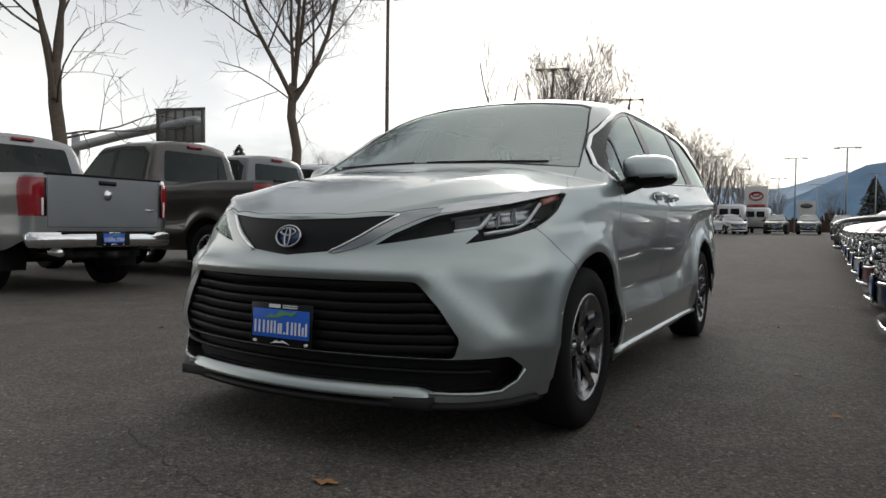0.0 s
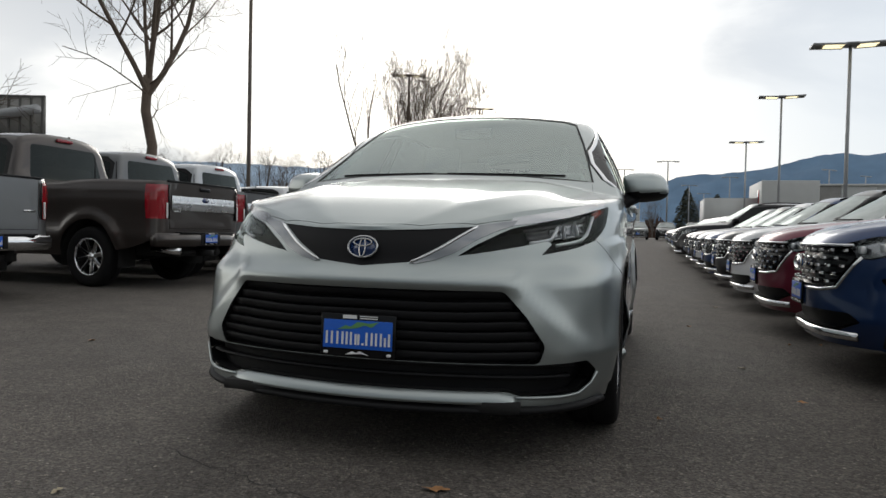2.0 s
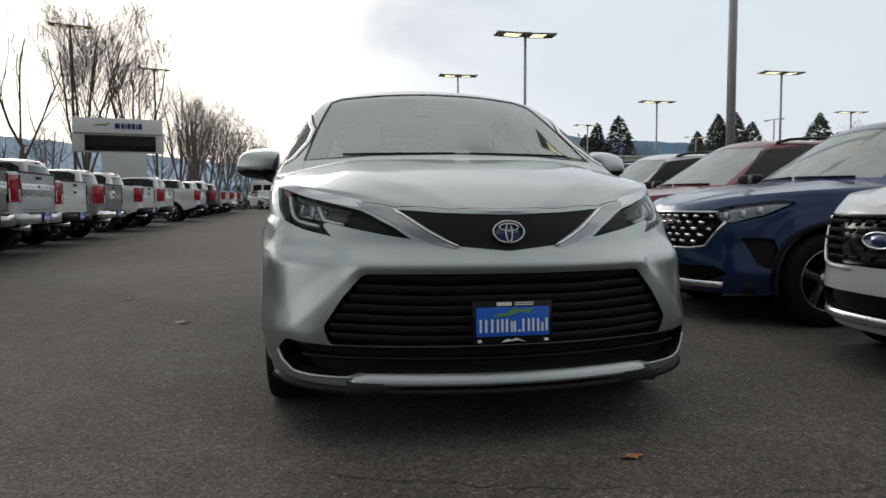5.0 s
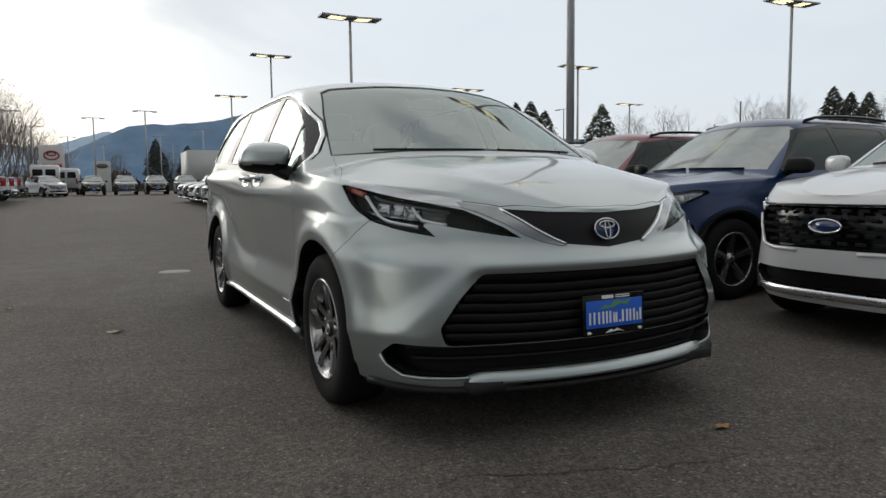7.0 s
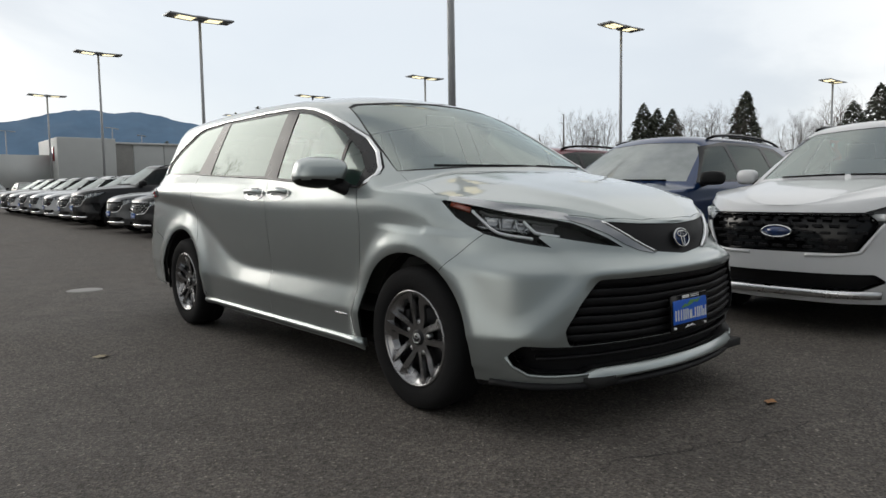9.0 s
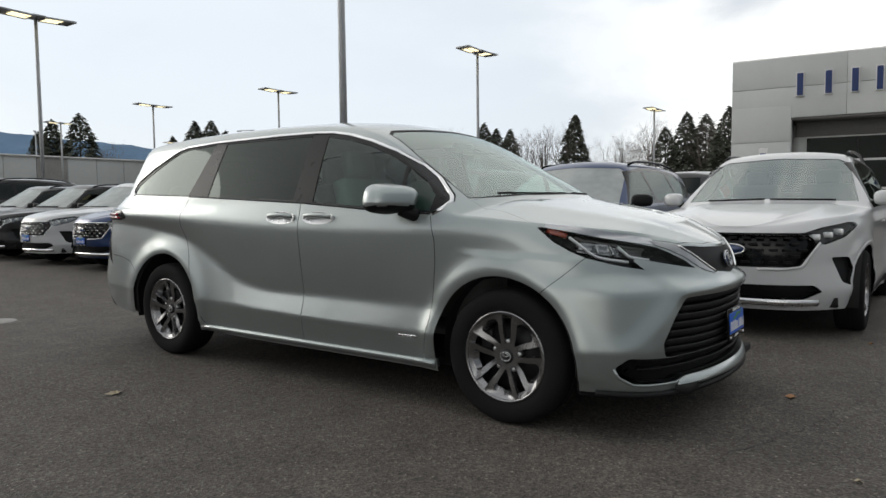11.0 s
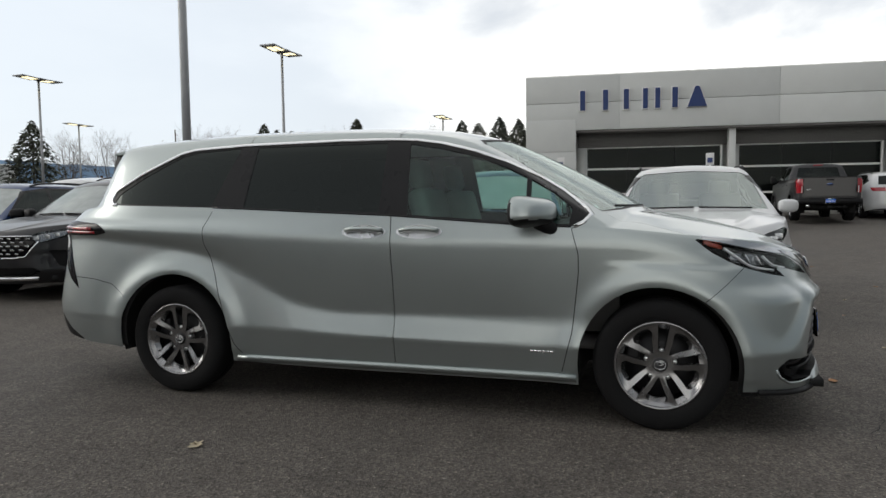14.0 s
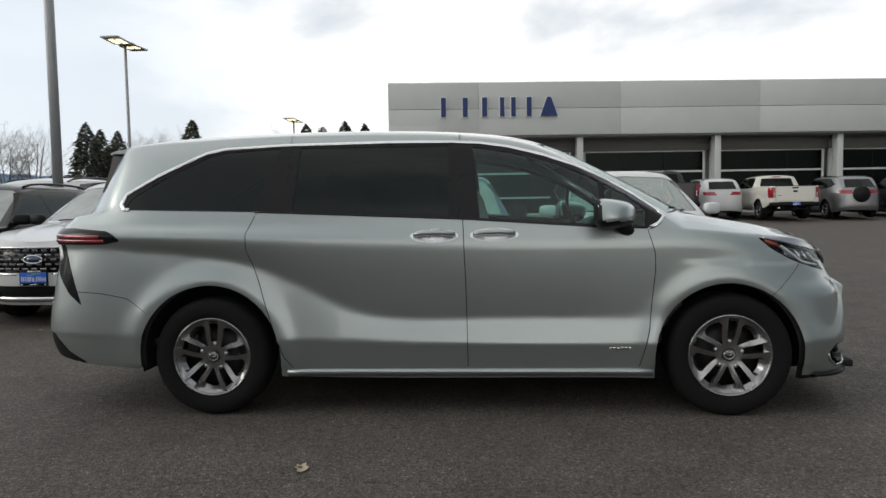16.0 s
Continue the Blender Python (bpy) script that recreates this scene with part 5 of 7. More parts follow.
def make_suv(colour, studs=True, plate=True, tall=1.0, group=""):
    """A crossover with its front towards -y."""
    car = empty("crossover_suv", "parked crossover", "car", group)
    zs = spline([-2.28, -2.2, -2.05, -1.7, -1.1, 0.0, 1.4, 2.0, 2.3], [0.90, 0.93, 0.975, 1.02, 1.055, 1.085, 1.135, 1.15, 1.12])
    crest = spline([-2.3, 2.3], [0.90, 0.985])
    axles = (-1.37, 1.34)

    def W(y, z):
        c = crest(y)
        x = float(np.interp(z, [0.2, 0.30, 0.40, 0.47, 0.62, c, c + 0.04, 1.2], [0.86, 0.895, 0.925, 0.915, 0.905, 0.928, 0.922, 0.865]))
        for yc in axles:
            r = math.hypot(y - yc, z - 0.36)
            x += 0.026 * math.exp(-((r - 0.44) / 0.06) ** 2) if r < 0.7 else 0.0
        return x - (0.03 * (y - 1.6) if y > 1.6 else 0.0)

    hoodc = spline([-2.3, -2.2, -2.05, -1.75, -1.4, -1.05, -0.8], [0.90, 0.94, 0.985, 1.045, 1.095, 1.13, 1.06])
    roofc = spline([-1.0, -0.3, 0.2, 0.8, 1.4, 1.9, 2.1], [1.62, 1.655, 1.675, 1.672, 1.645, 1.59, 1.55])

    def T(x, y, xs, zz):
        u = min(abs(x) / max(xs, 1e-4), 1.0)
        hood = zz + (hoodc(y) - zz) * (1 - u**3) + 0.014 * math.exp(-((u - 0.62) / 0.08) ** 2) * max(0.0, min(1.0, (-0.9 - y) / 0.3)) * max(0.0, min(1.0, (y + 2.25) / 0.25)) if y < -0.8 else zz
        d = xs - abs(x)
        flank = zz + 2.1 * d - 0.8 * d * d
        front = 1.60 + 0.60 * (y - 0.22 * (x / 0.75) ** 2 + 0.30)
        rear = 1.60 - 1.15 * (y - 1.85 + 0.12 * (x / 0.7) ** 2)
        roof = roofc(y) - 0.06 * (abs(x) / 0.62) ** 2.4
        return smax(hood, smin(smin(roof, flank, 0.09), smin(front, rear, 0.04), 0.05), 0.012) if d > 1e-6 else zz

    P = dict(W=W, T=T, zs=zs, y0=-0.9, y1=1.2,
             YF=spline([0.2, 0.35, 0.55, 0.80, 0.90, 1.0], [-2.18, -2.26, -2.285, -2.275, -2.235, -2.14]), NF=spline([0.2, 0.6, 1.0], [3.0, 2.75, 2.6]),
             YR=spline([0.2, 0.5, 0.9, 1.2], [2.20, 2.28, 2.26, 2.20]), NR=spline([0.2, 1.2], [3.6, 3.4]), zb=spline([-2.3, -1.9, 1.9, 2.3], [0.24, 0.24, 0.25, 0.34]))
    bm = shell(P, 34, 60, 22, 26, 28)
    bvh = tree_of(bm)

    def nose(c):
        return c.y < -1.6 and c.z < 1.02

    def up(s):
        return lambda c: c.x * s > 0.25 and c.z > 0.98 and c.y < 2.1
    dlo = [(-0.79, 1.118), (-0.29, 1.525), (0.2, 1.585), (0.8, 1.580), (1.35, 1.535), (1.80, 1.32), (1.55, 1.20), (0.5, 1.135)]
    wins = ([(-0.72, 1.14), (-0.27, 1.50), (0.15, 1.545), (0.17, 1.16)], [(0.24, 1.165), (0.22, 1.55), (0.80, 1.545), (0.98, 1.53), (1.02, 1.20)], [(1.09, 1.21), (1.06, 1.525), (1.34, 1.50), (1.68, 1.325), (1.52, 1.235)])
    for s in (-1, 1):
        for w in wins:
            part("side_window", take(bm, cut_region(bm, dense(rounded(w, 0.03), 0.3), AY, AZ, up(s)), -0.005), GLASS_DARK, car)
        part("window_surround", take(bm, cut_region(bm, dense(dlo, 0.3), AY, AZ, up(s)), -0.002), GLOSSBLACK, car)
        part("tail_lamp", take(bm, cut_region(bm, [(2.0, 1.08), (2.4, 1.08), (2.4, 0.93), (2.1, 0.95)], AY, AZ, lambda c: c.x * s > 0.3 and c.y > 1.7), 0.004), REDLENS, car)
    scr = [(-0.78, 1.135), (0.0, 1.165), (0.78, 1.135), (0.64, 1.52), (0.54, 1.565), (0.0, 1.59), (-0.54, 1.565), (-0.64, 1.52)]
    part("windshield", take(bm, cut_region(bm, dense(scr, 0.3), AX, AZ, lambda c: c.y < 0 and c.z > 1.08), -0.004), GLASS_PALE if studs else GLASS_FRONT, car, "windshield that mirrors the pale sky")
    part("rear_window", take(bm, cut_region(bm, [(-0.55, 1.18), (0.55, 1.18), (0.48, 1.5), (-0.48, 1.5)], AX, AZ, lambda c: c.y > 1.5 and c.z > 1.1), -0.004), GLASS_DARK, car)
    grille = rounded([(-0.56, 0.865), (0.56, 0.865), (0.62, 0.80), (0.50, 0.60), (-0.50, 0.60), (-0.62, 0.80)], 0.03)
    part("grille_backing", rimmed(take(bm, cut_region(bm, dense(grille, 0.3), AX, AZ, nose), -0.05), -0.05), GLOSSBLACK, car, "black grille opening")
    low = rounded([(-0.60, 0.455), (0.60, 0.455), (0.66, 0.40), (0.52, 0.33), (-0.52, 0.33), (-0.66, 0.40)], 0.02)
    part("intake_backing", rimmed(take(bm, cut_region(bm, dense(low, 0.3), AX, AZ, nose), -0.05), -0.05), BLACK, car)
    for r in range(5):
        z = 0.64 + r * 0.05
        half = 0.49 + (z - 0.60) * 0.55
        n = int(half / 0.052)
        for k in range(-n, n + 1):
            x = k * 0.104 + (0.052 if r % 2 else 0.0)
            hit = on_front(bvh, [(x, z)]) if abs(x) < half - 0.03 else None
            if hit:
                piece("grille_stud", ("stud", studs), lambda: boxes((0, 0, 0, 0.066, 0.02, 0.020), bevel=0.004), CHROME if studs else BLACK, car, pose(x, hit[0][0].y + 0.018, z))
    laid = on_front(bvh, dense([(-0.57, 0.873), (0.57, 0.873)], 0.08, False))
    part("grille_brow", strip(laid, flat(0.016, 0.008)), CHROME if studs else GLOSSBLACK, car)
    for s in (-1, 1):
        laid = on_front(bvh, dense([(s * 0.63, 0.80), (s * 0.52, 0.605), (s * 0.40, 0.585), (s * 0.2, 0.583)], 0.06, False))
        part("grille_wing", strip(laid, flat(0.022, 0.012)), CHROME if studs else colour, car)
        u = Vector((0.80 * s, 0.60, 0))
        lamp = [(-0.86, 0.80), (-0.68, 0.785), (-0.46, 0.845), (-0.26, 0.950), (-0.40, 0.965), (-0.70, 0.925), (-0.85, 0.885)]
        got = cut_region(bm, dense(lamp, 0.1), u, AZ, lambda c: nose(c) and c.x * s > 0.4)
        lens = take(bm, got, 0.0, remove=False)
        hl = part("headlamp", rimmed(take(bm, got, -0.04), -0.04), LAMPBOWL if studs else TRIM, car, "slim grey headlamp")
        part("lens", lens, LENS, hl).visible_shadow = False
        d = Vector((-0.60 * s, 0.80, 0))
        for a, z in ((-0.76, 0.845), (-0.64, 0.86), (-0.53, 0.885)):
            hit = bvh.ray_cast(u * a + AZ * z - d * 5, d)
            if hit[0]:
                part("projector", boxes((hit[0].x + d.x * 0.03, hit[0].y + d.y * 0.03, z, 0.085, 0.03, 0.05), bevel=0.012), LAMPIN, hl)
        vent = rounded([(s * 0.70, 0.68), (s * 0.81, 0.675), (s * 0.845, 0.55), (s * 0.835, 0.44), (s * 0.775, 0.47)], 0.02)
        part("side_vent", rimmed(take(bm, cut_region(bm, vent, AX, AZ, lambda c: nose(c) and c.x * s > 0.5), -0.03), -0.03), BLACK, car)
    laid = on_front(bvh, [(0.62 * (k / 12 - 1), 0.305) for k in range(25)])
    part("skid_plate", strip(laid, [(-0.03, -0.03), (-0.03, 0.008), (0.0, 0.022), (0.02, 0.016), (0.022, -0.03)]), CHROME if studs else SATIN, car, "bright skid strip under the bumper")
    (p, n), = on_front(bvh, [(0, 0.745)])
    bd = bmesh.new()
    oval_ring(bd, 0, 0, 0.105, 0.042, 0.007)
    bmesh.ops.translate(bd, vec=p + Vector((0, -0.012, 0)), verts=bd.verts)
    part("badge_ring", bd, CHROME, car)
    part("badge_disc", lathe(bmesh.new(), [(1.0, -0.01), (1.0, 0.006), (0.0005, 0.010)], 24, Matrix.Translation(p + Vector((0, -0.008, 0))) @ pose(0, 0, 0, 0, 0, -90) @ Matrix.Diagonal((1, 0.104, 0.041, 1))), BADGEBLUE, car)
    if plate:
        license_plate(car, Matrix.Translation((0.0, p.y - 0.012, 0.545)), True)
    for s in (-1, 1):
        for yc in axles:
            bmesh.ops.delete(bm, geom=cut_region(bm, arch(yc, 0.35, 0.415), AY, AZ, lambda c: c.x * s > 0.3 and c.z < 0.95), context="FACES")
    bm.normal_update()
    part("inner_shell", shrunk(bm), LINER, car)
    for s in (-1, 1):
        for line in ([(-1.0, 1.06), (-1.02, 0.8), (-0.95, 0.32)], [(0.20, 1.13), (0.22, 0.7), (0.20, 0.32)], [(1.06, 1.17), (1.10, 0.9), (0.95, 0.6), (0.90, 0.32)]):
            poly = [(a - 0.003, b) for a, b in line] + [(a + 0.003, b) for a, b in line[::-1]]
            bmesh.ops.delete(bm, geom=cut_region(bm, poly, AY, AZ, lambda c: c.x * s > 0.4), context="FACES")
        cl = [(y, 0.275) for y in np.linspace(-0.92, 0.90, 14)]
        part("sill_cladding", strip(on_side(bvh, cl, s), flat(0.09, 0.012)), BLACK, car)
        for yc in axles:
            ring = [(yc + 0.427 * math.cos(a), 0.35 + 0.427 * math.sin(a)) for a in (math.pi * (k / 20) for k in range(0, 21))]
            part("arch_cladding", strip(on_side(bvh, ring, s), flat(0.040, 0.006)), BLACK if studs else colour, car)
            wheel(car, s * 0.80, yc, 0.355, s, 0.355, 0.235, 0.22, 5, RIM, False, 32, disc=False)
        mir = new("door_mirror")
        mir.parent = car
        mm = bmesh.new()
        bmesh.ops.create_uvsphere(mm, u_segments=18, v_segments=12, radius=1.0)
        for w in mm.verts:
            q = [math.copysign(abs(c) ** 0.65, c) for c in w.co]
            w.co = Vector((s * (1.0 + 0.11 * q[0]), -0.70 + 0.075 * q[1] + 0.03 * q[0], 1.165 + 0.072 * q[2]))
        part("cap", mm, BLACK if studs else colour, mir)
        part("foot", tube(bmesh.new(), [(s * 0.86, -0.72, 1.09), (s * 0.97, -0.70, 1.14)], [0.03, 0.035], 8), BLACK, mir)
        part("door_handle", boxes((s * 0.925, 0.02, 0.93, 0.03, 0.16, 0.03), bevel=0.01), colour, car)
        part("door_handle", boxes((s * 0.925, 0.93, 0.95, 0.03, 0.16, 0.03), bevel=0.01), colour, car)
        rail = [(s * 0.60, y, roofc(y) - 0.055 + 0.05 * math.sin(math.pi * (y + 0.1) / 1.75) ** 0.4) for y in np.linspace(-0.1, 1.65, 12)]
        part("roof_rail", tube(bmesh.new(), rail, 0.016, 8), GLOSSBLACK, car)
    dip_wells(car, axles, 0.89, 0.355, 0.42)
    part("body", bm, colour, car)
    part("underside", boxes((0, 0.0, 0.30, 1.5, 3.9, 0.08)), LINER, car)
    part("dashboard", boxes((0, -0.72, 1.0, 1.45, 0.5, 0.22), bevel=0.05), TRIM, car)
    for x in (-0.37, 0.37):
        part("seat", boxes((x, 0.35, 0.98, 0.5, 0.18, 0.70), (x, 0.40, 1.40, 0.26, 0.1, 0.18), bevel=0.05), SEAT, car)
    part("rear_bench", boxes((0, 1.25, 0.95, 1.3, 0.2, 0.6), bevel=0.05), SEAT, car)
    for x0, x1 in ((0.6, 0.05), (0.0, -0.55)):
        laid = on_front(bvh, [(x0 + (x1 - x0) * k / 8, 1.158 - 0.02 * abs(x0 + (x1 - x0) * k / 8)) for k in range(9)])
        part("wiper", strip(laid, flat(0.014, 0.014)), BLACK, car)
    return car


def make_pickup(colour, chrome=True, round_tail=False, group="", lift=0.0):
    """A crew-cab pickup with its front towards -y and its tailgate at +y."""
    car = empty("pickup_truck", "parked pickup", "truck", group)
    axles, zc = (-1.90, 1.68), 0.40
    zs = spline([-2.95, -2.7, -1.4, -1.0, 1.0, 1.25, 2.95], [1.10, 1.20, 1.29, 1.32, 1.345, 1.40, 1.41])

    def W(y, z):
        x = float(np.interp(z, [0.45, 0.55, 0.70, 0.80, 0.95, 1.15, 1.30, 1.36, 1.42], [0.93, 0.965, 0.985, 0.975, 0.972, 0.992, 0.99, 0.965, 0.945]))
        for yc in axles:
            r = math.hypot(y - yc, z - zc)
            x += 0.045 * math.exp(-((r - 0.54) / 0.08) ** 2) if r < 0.85 else 0.0
        return x

    hoodc = spline([-2.95, -2.75, -2.2, -1.4, -1.1], [1.10, 1.24, 1.31, 1.34, 1.30])
    roofc = spline([-1.2, -0.5, 0.2, 0.9, 1.2], [1.88, 1.925, 1.955, 1.935, 1.90])

    def T(x, y, xs, zz):
        u = min(abs(x) / max(xs, 1e-4), 1.0)
        hood = zz + (hoodc(y) - zz) * (1 - u**4) if y < -1.1 else zz
        d = xs - abs(x)
        if d <= 1e-6:
            return zz
        flank = zz + 2.7 * d - 1.0 * d * d
        front = 1.86 + 0.72 * (y - 0.16 * (x / 0.75) ** 2 + 0.62)
        rear = 1.88 - 3.6 * (y - 1.02 + 0.03 * (x / 0.7) ** 2)
        roof = roofc(y) - 0.05 * (abs(x) / 0.66) ** 2.6
        return smax(hood, smin(smin(roof, flank, 0.07), smin(front, rear, 0.04), 0.04), 0.01)

    P = dict(W=W, T=T, zs=zs, y0=-1.6, y1=2.3, YF=spline([0.4, 0.7, 1.0, 1.2], [-2.88, -2.95, -2.95, -2.85]), NF=spline([0.4, 1.3], [5.0, 4.0]),
             YR=spline([0.4, 0.8, 1.45], [2.86, 2.90, 2.90]), NR=spline([0.4, 1.5], [9.0, 9.0]), zb=spline([-3, -2.4, 2.3, 3], [0.50, 0.50, 0.52, 0.74]))
    bm = shell(P, 24, 70, 20, 24, 24)
    bvh = tree_of(bm)

    def tail(c):
        return c.y > 2.4
    gate = [(-0.76, 0.80), (0.76, 0.80), (0.76, 1.405), (-0.76, 1.405)]
    # bed opening
    hole = [(-0.80, 1.25), (0.80, 1.25), (0.80, 2.83), (-0.80, 2.83)]
    bmesh.ops.delete(bm, geom=cut_region(bm, hole, AX, AY, lambda c: c.z > 1.2), context="FACES")
    bed = bmesh.new()
    for b in ((-0.78, 2.04, 1.13, 0.04, 1.58, 0.56), (0.78, 2.04, 1.13, 0.04, 1.58, 0.56), (0, 2.04, 0.84, 1.6, 1.58, 0.04), (0, 1.24, 1.13, 1.6, 0.04, 0.56), (0, 2.835, 1.12, 1.6, 0.03, 0.54)):
        box(bed, *b)
    part("bed_liner", bed, BLACK, car)
    for s in (-1, 1):
        for w in ([(-0.92, 1.40), (-0.50, 1.78), (-0.05, 1.82), (-0.03, 1.38)], [(0.06, 1.39), (0.05, 1.82), (0.55, 1.815), (0.80, 1.76), (0.86, 1.41)]):
            part("side_window", take(bm, cut_region(bm, dense(rounded(w, 0.03), 0.3), AY, AZ, lambda c: c.x * s > 0.3 and c.z > 1.33), -0.006), GLASS_DARK, car)
        dlo = [(-1.05, 1.375), (-0.53, 1.83), (0.2, 1.865), (0.70, 1.845), (0.90, 1.76), (0.93, 1.385)]
        part("window_surround", take(bm, cut_region(bm, dense(dlo, 0.3), AY, AZ, lambda c: c.x * s > 0.3 and c.z > 1.33), -0.002), BLACK, car)
        lamp = [(s * 0.80, 0.92), (s * 1.08, 0.92), (s * 1.08, 1.36), (s * 0.80, 1.36)]
        got = cut_region(bm, lamp, AX, AZ, lambda c: c.y > 2.70)
        tl = part("tail_lamp", rimmed(take(bm, got, 0.006), 0.02), REDLENS, car, "upright red tail lamp")
        part("reverse_lens", boxes((s * 0.835, 2.908, 1.03, 0.022, 0.02, 0.20), bevel=0.006), PLATEWHITE, tl)
        part("lamp_frame", boxes((s * 0.792, 2.905, 1.14, 0.012, 0.02, 0.44)), GLOSSBLACK, tl)
    part("windshield", take(bm, cut_region(bm, dense([(-0.74, 1.36), (0.74, 1.36), (0.60, 1.82), (-0.60, 1.82)], 0.3), AX, AZ, lambda c: c.y < -0.3 and c.z > 1.3), -0.004), GLASS_FRONT, car)
    rw = cut_region(bm, rounded([(-0.70, 1.44), (0.70, 1.44), (0.62, 1.80), (-0.62, 1.80)], 0.05), AX, AZ, lambda c: 0.6 < c.y < 1.35 and c.z > 1.38)
    back = part("rear_window", take(bm, rw, -0.002), GLASS_DARK, car, "dark rear window of the cab")
    part("slider_frame", boxes((0.22, 1.062, 1.62, 0.012, 0.012, 0.33), (-0.22, 1.062, 1.62, 0.012, 0.012, 0.33)), BLACK, back)
    tg = cut_region(bm, dense(gate, 0.4), AX, AZ, tail)
    door = part("tailgate", rimmed(take(bm, tg), 0.01), colour, car, "stamped tailgate")
    bmesh.ops.delete(bm, geom=cut_region(bm, dense(gate, 0.4), AX, AZ, tail, 0.006), context="FACES")
    part("gate_cap", boxes((0, 2.885, 1.412, 1.60, 0.05, 0.03), bevel=0.008), BLACK, door)
    part("gate_handle", boxes((0, 2.905, 1.335, 0.24, 0.03, 0.055), bevel=0.012), GLOSSBLACK, door)
    if chrome:
        part("gate_bar", boxes((0, 2.908, 1.13, 1.48, 0.02, 0.19), (0, 2.912, 1.13, 1.42, 0.02, 0.05), bevel=0.006), SATIN, door, "bright applique across the tailgate")
    bd = lathe(bmesh.new(), [(1.0, -0.004), (1.0, 0.012), (0.0005, 0.018)], 20, pose(0, 2.905, 1.19, 0, 0, 90) @ Matrix.Diagonal((1, 0.10 if not round_tail else 0.055, 0.042 if not round_tail else 0.065, 1)))
    part("badge", bd, BADGEBLUE if not round_tail else CHROME, door)
    part("badge_bar", boxes((-0.62 if round_tail else 0.62, 2.905, 1.02, 0.16, 0.008, 0.022)), SATIN, door)
    # step bumper
    bp = bmesh.new()
    prof = [(-0.97, 2.72), (-0.98, 2.88), (-0.86, 2.99), (-0.30, 3.02), (0.30, 3.02), (0.86, 2.99), (0.98, 2.88), (0.97, 2.72)]
    prism(bp, prof, "z", 0.56, 0.735)
    bmesh.ops.bevel(bp, geom=list(bp.edges), offset=0.02, segments=2, affect="EDGES")
    part("rear_bumper", bp, CHROME if round_tail else (colour if chrome else BLACK), car, "bright step bumper" if round_tail else "painted step bumper" if chrome else "black step bumper")
    part("bumper_pad", boxes((0, 2.93, 0.74, 1.3, 0.16, 0.02), (0, 3.005, 0.65, 0.46, 0.04, 0.15), bevel=0.006), BLACK, car)
    license_plate(car, pose(0, 3.03, 0.66, 0, 0, 180), True)
    part("tail_pipe", tube(bmesh.new(), [(0.62, 2.5, 0.52), (0.66, 2.98, 0.50)], [0.045, 0.05], 14), CHROME, car)
    part("tow_hitch", boxes((0, 2.9, 0.46, 0.08, 0.3, 0.08), (0, 2.75, 0.46, 1.1, 0.08, 0.08)), LINER, car)
    part("third_brake_light", boxes((0, 1.035, 1.875, 0.30, 0.04, 0.035), bevel=0.008), REDLENS, car)
    for x in (-0.3, 0.0, 0.3):
        part("roof_marker", boxes((x, -0.35, 1.945, 0.07, 0.11, 0.03), bevel=0.01), AMBER, car) if chrome and not round_tail else None
    for s in (-1, 1):
        for yc in axles:
            bmesh.ops.delete(bm, geom=cut_region(bm, arch(yc, zc, 0.50), AY, AZ, lambda c: c.x * s > 0.4 and c.z < 1.2), context="FACES")
    bm.normal_update()
    part("inner_shell", shrunk(bm), LINER, car)
    for s in (-1, 1):
        for line in ([(1.14, 1.39), (1.15, 0.9), (1.14, 0.55)], [(0.02, 1.37), (0.02, 0.9), (0.02, 0.58)], [(-1.12, 1.34), (-1.15, 0.9), (-1.05, 0.56)], [(1.02, 1.39), (1.0, 0.58)]):
            poly = [(a - 0.0035, b) for a, b in line] + [(a + 0.0035, b) for a, b in line[::-1]]
            bmesh.ops.delete(bm, geom=cut_region(bm, poly, AY, AZ, lambda c: c.x * s > 0.4), context="FACES")
        for yc in axles:
            wheel(car, s * 0.84, yc, zc, s, 0.40, 0.245, 0.27, 8 if chrome else 6, CHROME if chrome else RIM, False, 36, disc=False)
        part("side_step", boxes((s * 0.98, -0.1, 0.45, 0.13, 2.0, 0.05), bevel=0.015), BLACK, car)
        part("door_handle", boxes((s * 0.995, 0.0 + 0.16, 1.20, 0.03, 0.2, 0.04), bevel=0.012), colour, car)
        part("door_handle", boxes((s * 0.995, 0.95, 1.21, 0.03, 0.2, 0.04), bevel=0.012), colour, car)
        part("door_mirror", boxes((s * 1.14, -0.95, 1.44, 0.20, 0.12, 0.26), bevel=0.04), BLACK, car)
        part("mirror_arm", boxes((s * 1.02, -0.95, 1.38, 0.12, 0.06, 0.05)), BLACK, car)
    dip_wells(car, axles, 0.95, zc, 0.51, 0.34)
    part("body", bm, colour, car)
    part("front_grille", boxes((0, -2.93, 0.95, 1.2, 0.08, 0.4), (0, -2.9, 0.62, 1.8, 0.2, 0.18), bevel=0.02), CHROME if chrome else BLACK, car)
    part("chassis", boxes((-0.45, 0.2, 0.50, 0.12, 5.2, 0.16), (0.45, 0.2, 0.50, 0.12, 5.2, 0.16), (0, 1.68, 0.40, 1.5, 0.12, 0.12), (0, 2.2, 0.55, 0.7, 0.6, 0.2)), LINER, car)
    for x in (-0.4, 0.4):
        part("seat", boxes((x, -0.1, 1.30, 0.5, 0.2, 0.8), bevel=0.05), SEAT, car)
    part("rear_bench", boxes((0, 0.8, 1.25, 1.4, 0.2, 0.7), bevel=0.05), SEAT, car)
    return car


